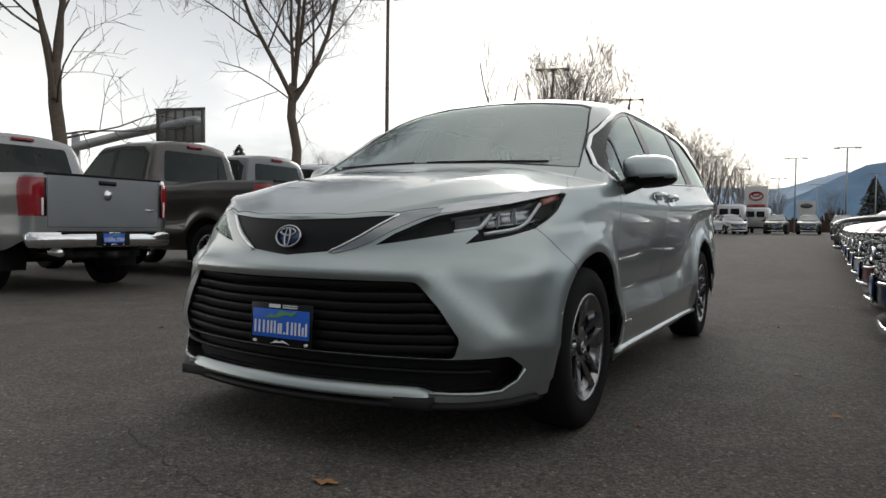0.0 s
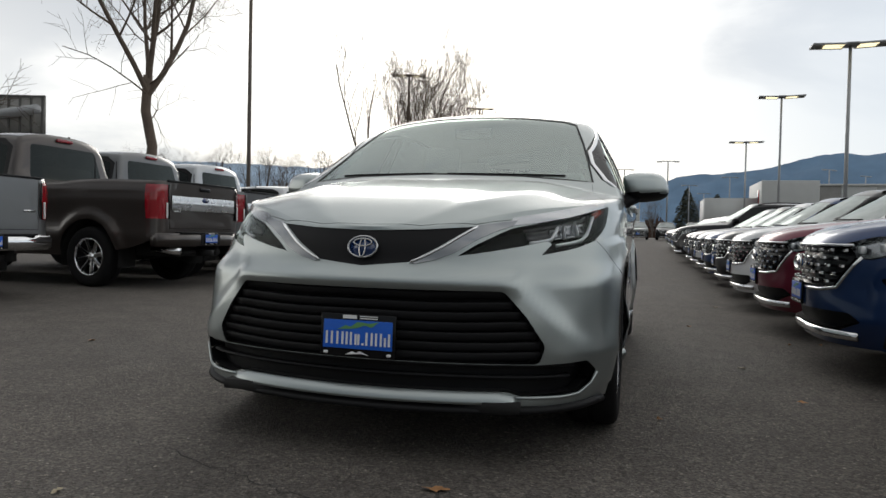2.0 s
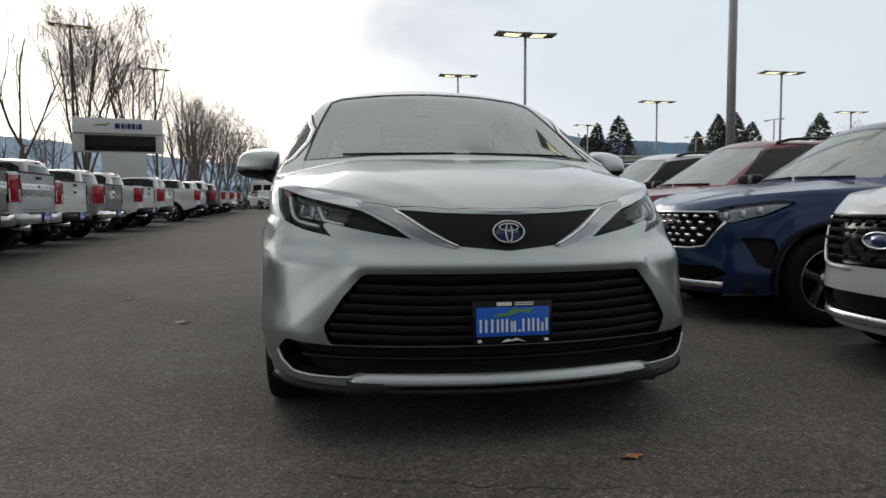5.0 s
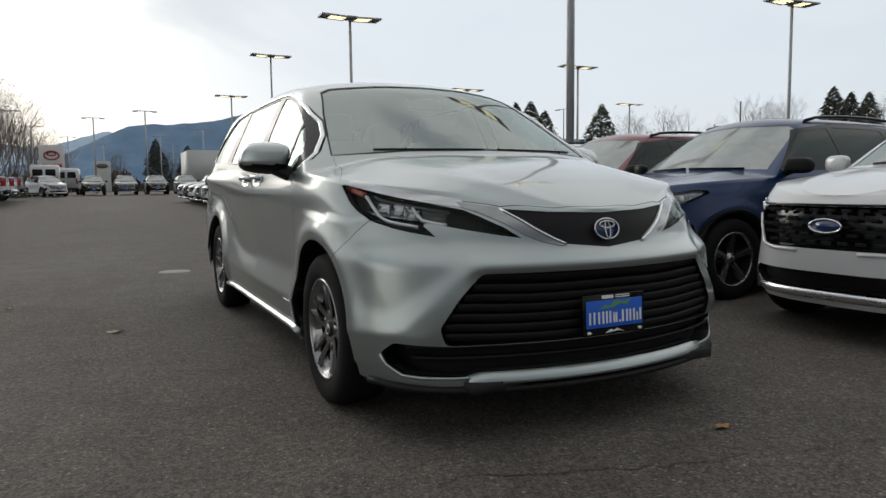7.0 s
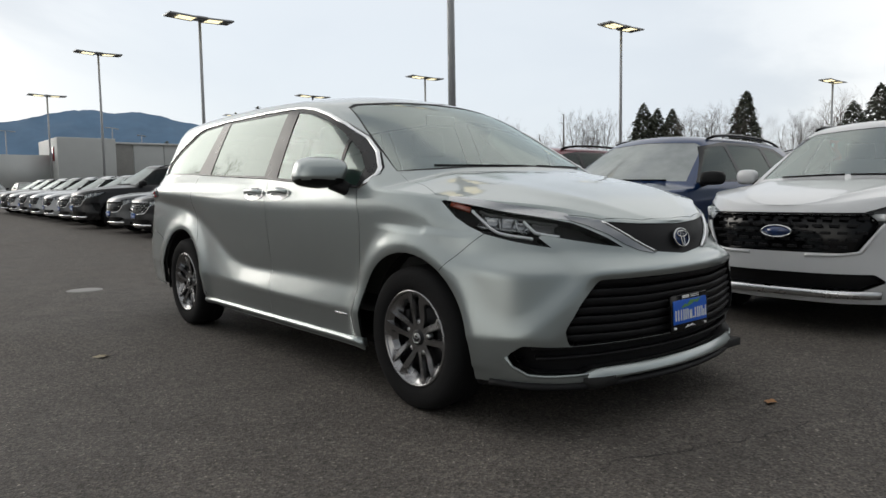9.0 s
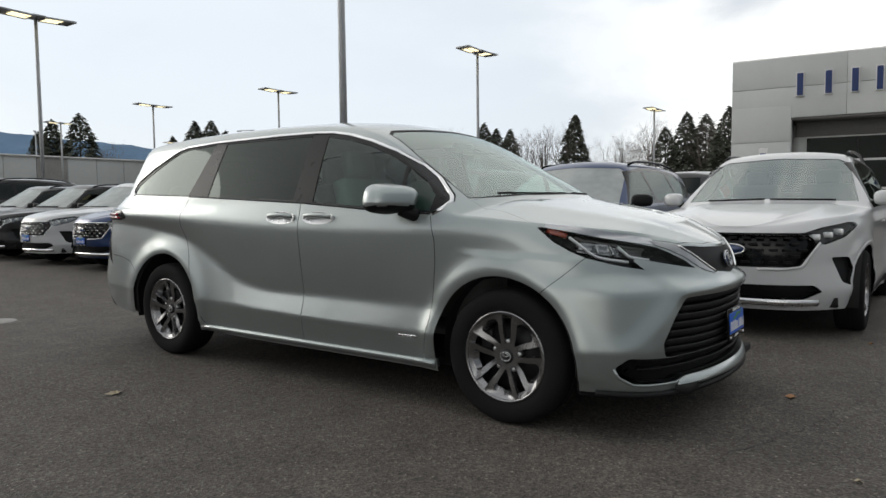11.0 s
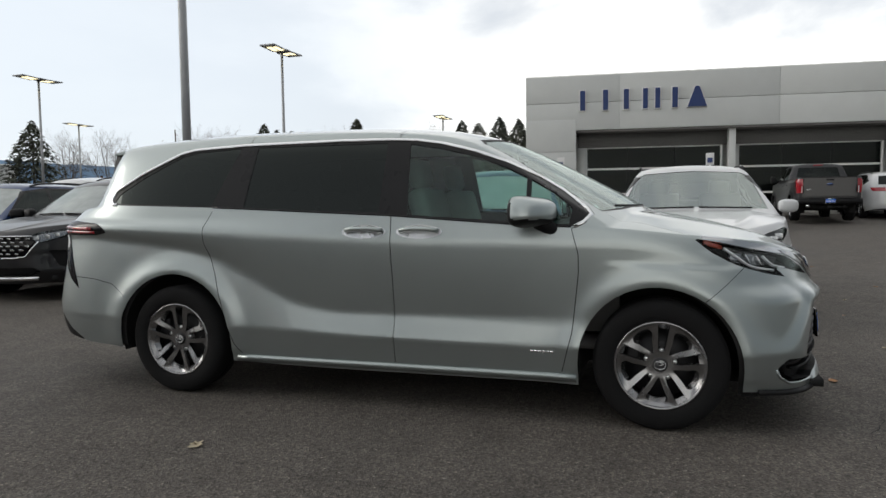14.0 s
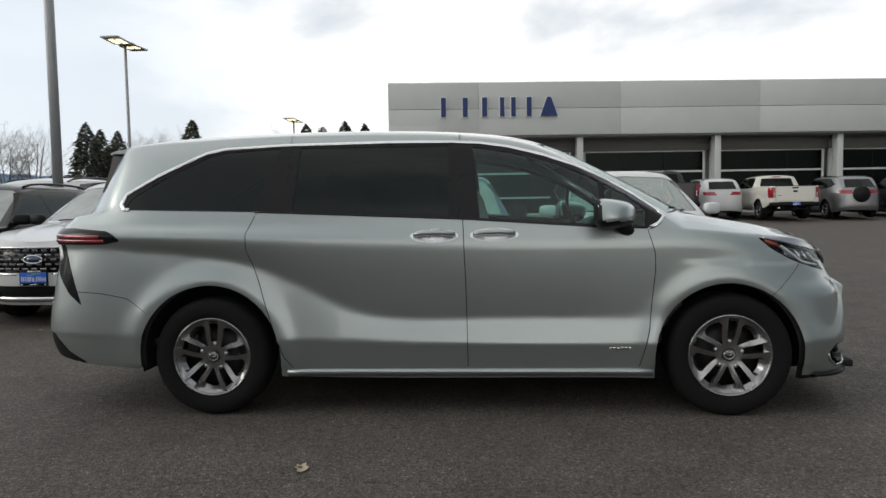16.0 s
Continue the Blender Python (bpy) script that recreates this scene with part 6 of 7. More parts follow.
def long_bed(car, d, tall):
    """Lengthens a pickup between the cab and the rear arch, and raises its cab."""
    for o in car.children:
        if o.type == "MESH":
            for w in o.data.vertices:
                if w.co.y < 1.16:
                    w.co.z += tall * max(0.0, w.co.z - 1.37)
                    w.co.y -= d
        elif o.matrix_basis.translation.y < 1.16:
            o.matrix_basis = Matrix.Translation((0, -d, 0)) @ o.matrix_basis


def build_lot():
    # --- crossovers nose to the lane
    row = "row of crossovers along the lane"
    nose_x = 2.13
    plain = make_suv(WHITE, False, False, group=row)
    tagged(plain, "white crossover with a plain black grille")
    plain.matrix_basis = facing(nose_x + 2.28, -1.90, -90)
    stud = make_suv(BLUE, True, True, group=row)
    tagged(stud, "deep blue crossover with a studded chrome grille")
    stud.matrix_basis = facing(nose_x + 2.28, 0.46, -90)
    rest = [(2.56, RED, "dark red crossover with a studded chrome grille"), (4.75, WHITE, "white crossover with a blue dealer plate"), (6.95, BLACKP, "black crossover with a chrome-lined grille"),
            (9.2, BLUE, "deep blue crossover in the front row"), (11.4, WHITE, "white crossover in the front row"), (13.6, BLACKP, "black crossover in the front row"), (15.8, GREY, "dark grey crossover in the front row")]
    for y, c, label in rest:
        repaint(copy_thing(stud, facing(nose_x + 2.28, y, -90)), c, label)
    big = copy_thing(stud, facing(nose_x + 2.35, 19.0, -90) @ Matrix.Diagonal((1.08, 1.12, 1.16, 1)))
    big.scale = (1.08, 1.12, 1.16)
    repaint(big, BLACKP, "large black sport utility vehicle")
    for k, (c, label) in enumerate(((GREY, "grey crossover farther up the lane"), (WHITE, "white crossover farther up the lane"), (LIGHTGREY, "light grey crossover in the front row"), (GREY, "grey crossover farther up the lane"), (WHITE, "white crossover farther up the lane"), (BLACKP, "black crossover in the front row"), (LIGHTGREY, "silver crossover farther up the lane"))):
        repaint(copy_thing(stud, facing(nose_x + 2.3, 21.9 + 2.5 * k, -90)), c, label)
    # --- back-to-back row behind them, tails away from the lane
    back = [(1.2, BLACKP, "black crossover behind the front row"), (3.9, MAROON, "maroon crossover behind the front row"), (6.4, GREY, "grey crossover behind the front row"), (9.0, WHITE, "white crossover behind the front row"), (11.9, WHITE, "white crossover behind the front row"), (16.5, LIGHTGREY, "silver crossover behind the front row"), (21.5, GREY, "grey crossover behind the front row")]
    for y, c, label in back:
        o = repaint(copy_thing(stud, facing(10.3 if c is WHITE else 12.3, y, 90)), c, label)
        if c is WHITE:
            o.scale = (1.06, 1.06, 1.14)
    # --- pickups, tailgates to the lane
    trow = "row of pickups along the lane"
    ram = make_pickup(SILVERT, False, True, group=trow)
    tagged(ram, "grey-silver pickup with a bright step bumper")
    ram.matrix_basis = facing(-6.0 - 3.03, 1.06, -90) @ Matrix.Diagonal((1, 1, 1.03, 1))
    heavy = make_pickup(BROWN, True, False, group=trow)
    tagged(heavy, "bronze-brown heavy pickup with a bright tailgate bar")
    heavy.matrix_basis = facing(-5.30 - 3.0, 4.12, -90) @ Matrix.Diagonal((1.03, 1, 1.09, 1))
    long_bed(heavy, 0.80, 0.36)
    long_bed(ram, 0.0, 0.20)
    plainp = make_pickup(WHITE, False, False, group=trow)
    tagged(plainp, "white pickup with a black bumper")
    plainp.matrix_basis = facing(-6.1 - 3.0, 12.0, -90) @ Matrix.Diagonal((1, 1, 1.04, 1))
    more = [(heavy, 6.6, -5.65, GREY, "dark grey pickup beside the bronze one"), (heavy, 9.1, -5.8, LIGHTGREY, "silver pickup with a bright tailgate bar"), (ram, 15.0, -6.1, SILVERT, "silver-grey pickup with a bright bumper"),
            (plainp, 19.4, -6.2, WHITE, "white pickup with a black bumper"), (plainp, 22.6, -6.2, WHITE, "white pickup with a black bumper"), (plainp, 28.5, -5.9, WHITE, "white pickup with its side in view"), (plainp, 34.0, -6.0, BLACKP, "black pickup farther up the lane"), (plainp, 38.0, -6.0, WHITE, "white pickup with a black bumper"), (ram, 42.0, -6.0, WHITE, "white pickup with a black bumper"), (plainp, 46.0, -6.0, GREY, "grey pickup farther up the lane")]
    for src, y, x, c, label in more:
        repaint(copy_thing(src, facing(x - 3.0, y, -90)), c, label)
    # --- before the showroom, tails to the lot
    repaint(copy_thing(plainp, facing(21.5 + 2.2, -6.95, 90)), BLACKP, "black heavy pickup before the showroom")
    cream = repaint(copy_thing(plainp, facing(21.6 + 3.0, -11.75, 90)), CREAM, "cream-white pickup before the showroom")
    cream.scale = (0.94, 0.94, 0.90)
    for y, x, c, label in ((-9.6, 25.6, WHITE, "white compact crossover before the showroom"), (-14.4, 24.6, SILVERT, "silver compact crossover with a spare wheel cover"), (-17.2, 24.6, BLACKP, "black crossover before the showroom")):
        o = repaint(copy_thing(plain, facing(x, y, 90)), c, label)
        if c is SILVERT:
            part("spare_wheel_cover", lathe(bmesh.new(), [(0.30, -0.02), (0.31, 0.10), (0.27, 0.16), (0.0005, 0.17)], 28, pose(0.0, 2.22, 0.92, 0, 0, 90)), BLACK, o)
    # --- across the far end of the lane
    for k, (x, c) in enumerate(((-2.2, BLACKP), (0.3, GREY), (2.8, BLACKP), (5.3, GREY), (7.8, BLACKP), (10.3, GREY))):
        repaint(copy_thing(stud, facing(x, 62, 0)), c, "crossover across the far end of the lane")
    repaint(copy_thing(stud, facing(-5.5, 58.0, 25)), WHITE, "white crossover far up the lane")


def make_convertible():
    """A low white convertible with its dark top up, tail towards +y."""
    car = empty("convertible", "white convertible with a black fabric top before the showroom", "car")
    zs = spline([-2.4, -2.2, -1.2, 0.0, 1.6, 2.4], [0.66, 0.76, 0.86, 0.90, 0.95, 0.90])

    def W(y, z):
        return float(np.interp(z, [0.2, 0.4, 0.65, 0.85, 1.0], [0.86, 0.93, 0.95, 0.945, 0.87]))

    def T(x, y, xs, zz):
        d = xs - abs(x)
        if d <= 1e-6:
            return zz
        u = abs(x) / xs
        deck = zz + 0.05 * (1 - u**2)
        cab = smin(smin(1.36 - 0.09 * (x / 0.6) ** 2, zz + 1.5 * d, 0.08), smin(1.36 + 0.55 * (y + 0.35), 1.36 - 0.55 * (y - 0.75), 0.06), 0.05)
        return smax(deck, cab, 0.02)
    P = dict(W=W, T=T, zs=zs, y0=-1.2, y1=1.3, YF=spline([0.2, 0.5, 0.8], [-2.35, -2.42, -2.30]), NF=spline([0.2, 1.0], [3.0, 2.6]), YR=spline([0.2, 0.55, 0.95], [2.36, 2.44, 2.36]), NR=spline([0.2, 1.0], [3.4, 3.4]), zb=spline([-2.5, 2.5], [0.22, 0.26]))
    bm = shell(P, 22, 40, 20, 16, 20)
    for s in (-1, 1):
        part("tail_lamp", take(bm, cut_region(bm, [(s * 0.42, 0.80), (s * 0.95, 0.82), (s * 0.95, 0.70), (s * 0.50, 0.68)], AX, AZ, lambda c: c.y > 1.9), 0.005), REDLENS, car)
        part("side_window", take(bm, cut_region(bm, [(-0.6, 0.98), (-0.25, 1.25), (0.6, 1.25), (0.9, 0.99)], AY, AZ, lambda c: c.x * s > 0.3 and c.z > 0.93), -0.003), GLASS_DARK, car)
    part("fabric_top", take(bm, cut_region(bm, [(-0.82, -0.40), (0.82, -0.40), (0.82, 1.42), (-0.82, 1.42)], AX, AY, lambda c: c.z > 0.975), 0.002), BLACK, car, "black fabric top")
    part("windshield", take(bm, cut_region(bm, [(-0.66, 1.0), (0.66, 1.0), (0.56, 1.30), (-0.56, 1.30)], AX, AZ, lambda c: c.y < -0.3 and c.z > 0.95), -0.003), GLASS_FRONT, car)
    part("rear_diffuser", rimmed(take(bm, cut_region(bm, rounded([(-0.80, 0.42), (0.80, 0.42), (0.62, 0.28), (-0.62, 0.28)], 0.04), AX, AZ, lambda c: c.y > 1.9), -0.02), -0.02), BLACK, car)
    part("plate", boxes((0, 2.42, 0.56, 0.36, 0.02, 0.13), bevel=0.004), PLATEWHITE, car)
    axles = (-1.42, 1.42)
    for s in (-1, 1):
        for yc in axles:
            bmesh.ops.delete(bm, geom=cut_region(bm, arch(yc, 0.33, 0.37), AY, AZ, lambda c: c.x * s > 0.4 and c.z < 0.85), context="FACES")
            wheel(car, s * 0.83, yc, 0.335, s, 0.335, 0.24, 0.22, 5, DARKRIM, True, 28, disc=False)
        part("door_mirror", boxes((s * 1.0, -0.62, 0.98, 0.16, 0.1, 0.11), bevel=0.03), WHITE, car)
    dip_wells(car, axles, 0.90, 0.335, 0.375)
    part("body", bm, WHITE, car)
    part("underside", boxes((0, 0, 0.26, 1.4, 4.2, 0.08)), LINER, car)
    car.matrix_basis = facing(17.6 + 2.4, -3.8, 90)
    return car

# ---------------------------------------------------------------- lamps, showroom, signs, trees, distance


def spot(az, d):
    """A place by bearing (degrees clockwise from +y) and distance from the lane's near end."""
    return d * math.sin(radians(az)), -4.5 + d * math.cos(radians(az))


def make_lamp(material=POLE, tall=8.1, r=0.075):
    lamp = empty("street_lamp", "grey lot lamp post with a wide flat lamp head", "lamp post", "lot lamp posts")
    part("pole", tube(bmesh.new(), [(0, 0, 0.0), (0, 0, tall * 0.5), (0, 0, tall)], [r, r * 0.95, r * 0.8], 14), material, lamp)
    part("footing", lathe(bmesh.new(), [(0.0005, 0.0), (0.28, 0.0), (0.28, 0.62), (0.25, 0.66), (0.0005, 0.66)], 20, pose(0, 0, 0, 0, -90, 0)), CONCRETE, lamp)
    part("cross_arm", boxes((0, 0, tall + 0.02, 0.7, 0.09, 0.07), (0, 0, tall + 0.04, 0.16, 0.16, 0.14), bevel=0.01), material, lamp)
    for s in (-1, 1):
        head = new("lamp_head")
        head.parent = lamp
        head.matrix_basis = pose(s * 0.77, 0, tall + 0.02, 0, -2 * s, 0)
        part("frame", boxes((0, 0.36, 0, 1.15, 0.05, 0.07), (0, -0.36, 0, 1.15, 0.05, 0.07), (0.55, 0, 0, 0.05, 0.74, 0.07), (-0.55, 0, 0, 0.05, 0.74, 0.07), (0, 0, 0.03, 1.1, 0.74, 0.02), bevel=0.008), material, head)
        part("glow_panel", boxes((-s * 0.20, 0.16, -0.012, 0.66, 0.22, 0.02), (-s * 0.20, -0.16, -0.012, 0.66, 0.22, 0.02)), LAMPGLOW, head)
    part("centre_plate", boxes((0, 0, tall + 0.03, 0.46, 0.74, 0.06), bevel=0.01), material, lamp)
    return lamp


def build_lamps():
    first = make_lamp()
    first.matrix_basis = facing(8.28, 24.57, 0)
    for x, y, top in ((9.05, 43.2, 9.93), (8.9, 58.0, 9.0), (25.3, 15.9, 8.72), (26.4, 32.2, 8.6), (24.0, 42.9, 8.39), (46.1, 14.2, 7.84), (25.5, 60.0, 8.6), (43.0, 46.0, 8.4), (43.0, 70.0, 8.6)):
        post = copy_thing(first, pose(x, y, ground_z(x, y)))
        post.scale = (1.0, 1.0, (top - ground_z(x, y)) / 8.12)
    near = make_lamp(POLE, 8.9, 0.092)
    near.matrix_basis = facing(7.57, 7.93, 0)
    old = make_lamp(BROWNPOLE, 12.9, 0.10)
    tagged(old, "weathered brown lot lamp post with a flat lamp head")
    old.matrix_basis = facing(-17.5, 47.4, 20)
    tall = make_lamp(BROWNPOLE, 10.5, 0.085)
    tagged(tall, "tall brown lamp mast behind the pickups")
    tall.matrix_basis = facing(-14.74, 20.08, 25)
    copy_thing(old, facing(-15.6, 63.7, 20))
    thin = empty("street_lamp", "slim pale road lamp with two arms", "lamp post", "road lamp posts")
    part("pole", tube(bmesh.new(), [(0, 0, 0), (0, 0, 9.2)], [0.11, 0.07], 10), POLE, thin)
    part("arm", boxes((0, 0, 9.2, 1.9, 0.08, 0.08), bevel=0.01), POLE, thin)
    for s in (-1, 1):
        part("lamp_head", boxes((s * 1.0, 0, 9.15, 0.55, 0.3, 0.12), bevel=0.03), POLE, thin)
    thin.matrix_basis = facing(*spot(-1.2, 95), 0)
    for az, d in ((2.2, 85), (-2.6, 130), (-5.0, 110), (3.6, 125), (-0.2, 150), (4.6, 150), (-3.6, 165), (13.3, 105), (15.5, 120), (21.0, 100), (31.5, 95), (35.5, 90), (9.3, 140), (6.6, 110), (-6.6, 90)):
        copy_thing(thin, facing(*spot(az, d), az * 3))

    pole = empty("utility_pole", "weathered wooden utility pole with cross-arms", "utility pole", "utility poles")
    part("pole", tube(bmesh.new(), [(0, 0, 0), (0, 0, 12.0)], [0.17, 0.11], 10), BROWNPOLE, pole)
    for z in (11.4, 10.5):
        part("cross_arm", boxes((0, 0, z, 2.4, 0.12, 0.14), bevel=0.01), BROWNPOLE, pole)
        for x in (-1.1, -0.5, 0.5, 1.1):
            piece("insulator", "insulator", lambda: lathe(bmesh.new(), [(0.05, 0.0), (0.06, 0.10), (0.03, 0.2), (0.0005, 0.21)], 8, pose(0, 0, 0, 0, -90, 0)), PANELWHITE, pole, pose(x, 0, z + 0.07))
    pole.matrix_basis = facing(87.8, 71.5, 40)
    copy_thing(pole, facing(116.0, 102.0, 40))


def build_showroom():
    X, base = 29.0, ground_z(29, -6)
    h = empty("showroom", "grey-panelled car showroom with dark glass front", "building")
    H = 7.30
    # fascia of panels with open joints
    ys = [4.66, 0.2, -6.9, -14.0, -21.1, -28.2, -35.3]
    part("wall", boxes((X + 8.4, -15.3, base + (4.6 - base) / 2 - 0.2, 13.0, 40.0, 4.6 - base + 0.3), (X + 0.75, 3.45, base + 2.0, 1.4, 2.40, 4.8 - base + 1.0)), PANEL, h)
    for a, b in zip(ys, ys[1:]):
        for z0, z1 in ((4.72, 6.02), (6.04, H)):
            part("fascia_panel", boxes((X + 0.09, (a + b) / 2, (z0 + z1) / 2, 0.16, abs(a - b) - 0.010, z1 - z0), bevel=0.004), PANEL, h)
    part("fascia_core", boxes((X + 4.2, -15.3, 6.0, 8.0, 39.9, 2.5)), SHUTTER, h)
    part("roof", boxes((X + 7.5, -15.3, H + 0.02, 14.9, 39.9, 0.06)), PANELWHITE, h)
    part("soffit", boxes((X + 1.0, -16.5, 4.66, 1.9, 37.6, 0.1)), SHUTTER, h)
    for z in (1.6, 3.2, 4.7):
        part("wall_panel", boxes((X + 0.03, 3.46, z - 0.30 + 0.05, 0.06, 2.40, 1.55), bevel=0.006), PANEL, h)
    # bays
    edge = [2.2, -4.92, -11.95, -18.3, -25.2, -32.2]
    for a, b in zip(edge, edge[1:]):
        win = new("window")
        win.parent = h
        wide, mid = abs(a - b) - 0.5, (a + b) / 2
        part("column", boxes((X + 0.45, b, base + (4.6 - base) / 2, 0.50, 0.30, 4.7 - base), bevel=0.01), PANEL, h)
        part("shutter_box", boxes((X + 1.3, mid, 4.30, 0.4, wide + 0.4, 0.72)), SHUTTER, h)
        sl = bmesh.new()
        for k in range(8):
            box(sl, X + 1.09, mid, 4.0 + 0.085 * k, 0.03, wide + 0.3, 0.06)
        part("shutter_slats", sl, SHUTTER, h, smooth=False)
        fr = bmesh.new()
        for z in (3.93, 2.87, 1.62, base + 0.1):
            box(fr, X + 1.25, mid, z, 0.12, wide, 0.09)
        for y in (mid - wide / 2 + 0.05, mid + wide / 2 - 0.05):
            box(fr, X + 1.25, y, (3.97 + base) / 2, 0.12, 0.09, 3.95 - base)
        part("window_frame", fr, PANELWHITE, win, smooth=False)
        for k in (1, 2):
            part("mullion", boxes((X + 1.27, mid - wide / 2 + wide * k / 3, (3.97 + base) / 2, 0.05, 0.04, 3.9 - base)), BLACK, win, smooth=False)
        for z0, z1 in ((base + 0.15, 1.57), (1.67, 2.82), (2.92, 3.88)):
            part("pane", boxes((X + 1.28, mid, (z0 + z1) / 2, 0.012, wide - 0.1, z1 - z0)), SHOPGLASS, win, smooth=False)
        part("jamb", boxes((X + 1.3, a - 0.25, base + 1.9, 0.3, 0.5, 4.4 - base)), PANEL, h)
    # near-black sheet and shelf stand in for the shaded interior
    part("room", boxes((X + 1.95, -15.3, base + 1.8, 0.05, 35, 4.4)), ROOM_SHADE, h)
    part("room_shelf", boxes((X + 1.75, -15.3, base + 0.5, 0.3, 33, 1.0)), ROOM_SHADE, h)
    blocks = []
    # blue strokes in white edging stand for the name over the door
    for y0, wide, strokes in ((2.06, 0.72, ((0.0, 0.24, 1.0),)), (1.02, 0.32, ((0.03, 0.24, 1.0),)), (0.30, 0.78, ((0.27, 0.24, 1.0),)), (-0.85, 0.80, ((0.0, 0.22, 1.0), (0.56, 0.22, 1.0))), (-2.15, 0.32, ((0.03, 0.24, 1.0),)), (-2.86, 0.86, None)):
        sign = empty("sign_stroke", "deep blue sign stroke edged in white on the showroom fascia", "sign", "showroom sign strokes")
        blocks.append(sign)
        if strokes:
            edge, face = bmesh.new(), bmesh.new()
            for off, w, tall in strokes:
                h1 = 1.02 * tall
                box(edge, X - 0.05, y0 - off - w / 2, 5.59 + h1 / 2, 0.10, w + 0.08, h1, bevel=0.01)
                box(face, X - 0.11, y0 - off - w / 2, 5.59 + h1 / 2, 0.04, w, h1 - 0.08, bevel=0.006)
        else:
            tri = [(y0, 5.63), (y0 - wide * 0.39, 6.57), (y0 - wide * 0.61, 6.57), (y0 - wide, 5.63)]
            edge = prism(bmesh.new(), grown(tri, 0.04), "x", X - 0.09, X)
            face = prism(bmesh.new(), tri, "x", X - 0.13, X - 0.09)
        part("edging", edge, PANELWHITE, sign, smooth=False)
        part("face", face, LETTER, sign, smooth=False)
    for y in (-3.45, 2.3):
        post = empty("sign_post", "white post with a small blue and white parking sign", "sign")
        z = ground_z(24, y)
        part("post", tube(bmesh.new(), [(24, y, z), (24, y, z + 2.45)], 0.035, 10), PANELWHITE, post)
        part("board", boxes((23.95, y, z + 2.35, 0.02, 0.30, 0.46), bevel=0.004), PANELWHITE, post)
        part("symbol", boxes((23.935, y, z + 2.30, 0.012, 0.19, 0.19), bevel=0.003), LETTER, post)
    walk_kerb = tagged(part("walkway", boxes((27.6, -15.0, base + 0.0, 3.0, 40.0, 0.16), bevel=0.02), CONCRETE), "raised concrete walk before the showroom", "kerb", kind="structure")
    turned = Matrix.Translation((X, 4.66, 0)) @ pose(0, 0, 0, 0, 0, 6.0) @ Matrix.Translation((-X, -4.66, 0))
    for o in [h, walk_kerb] + blocks:
        o.matrix_basis = turned



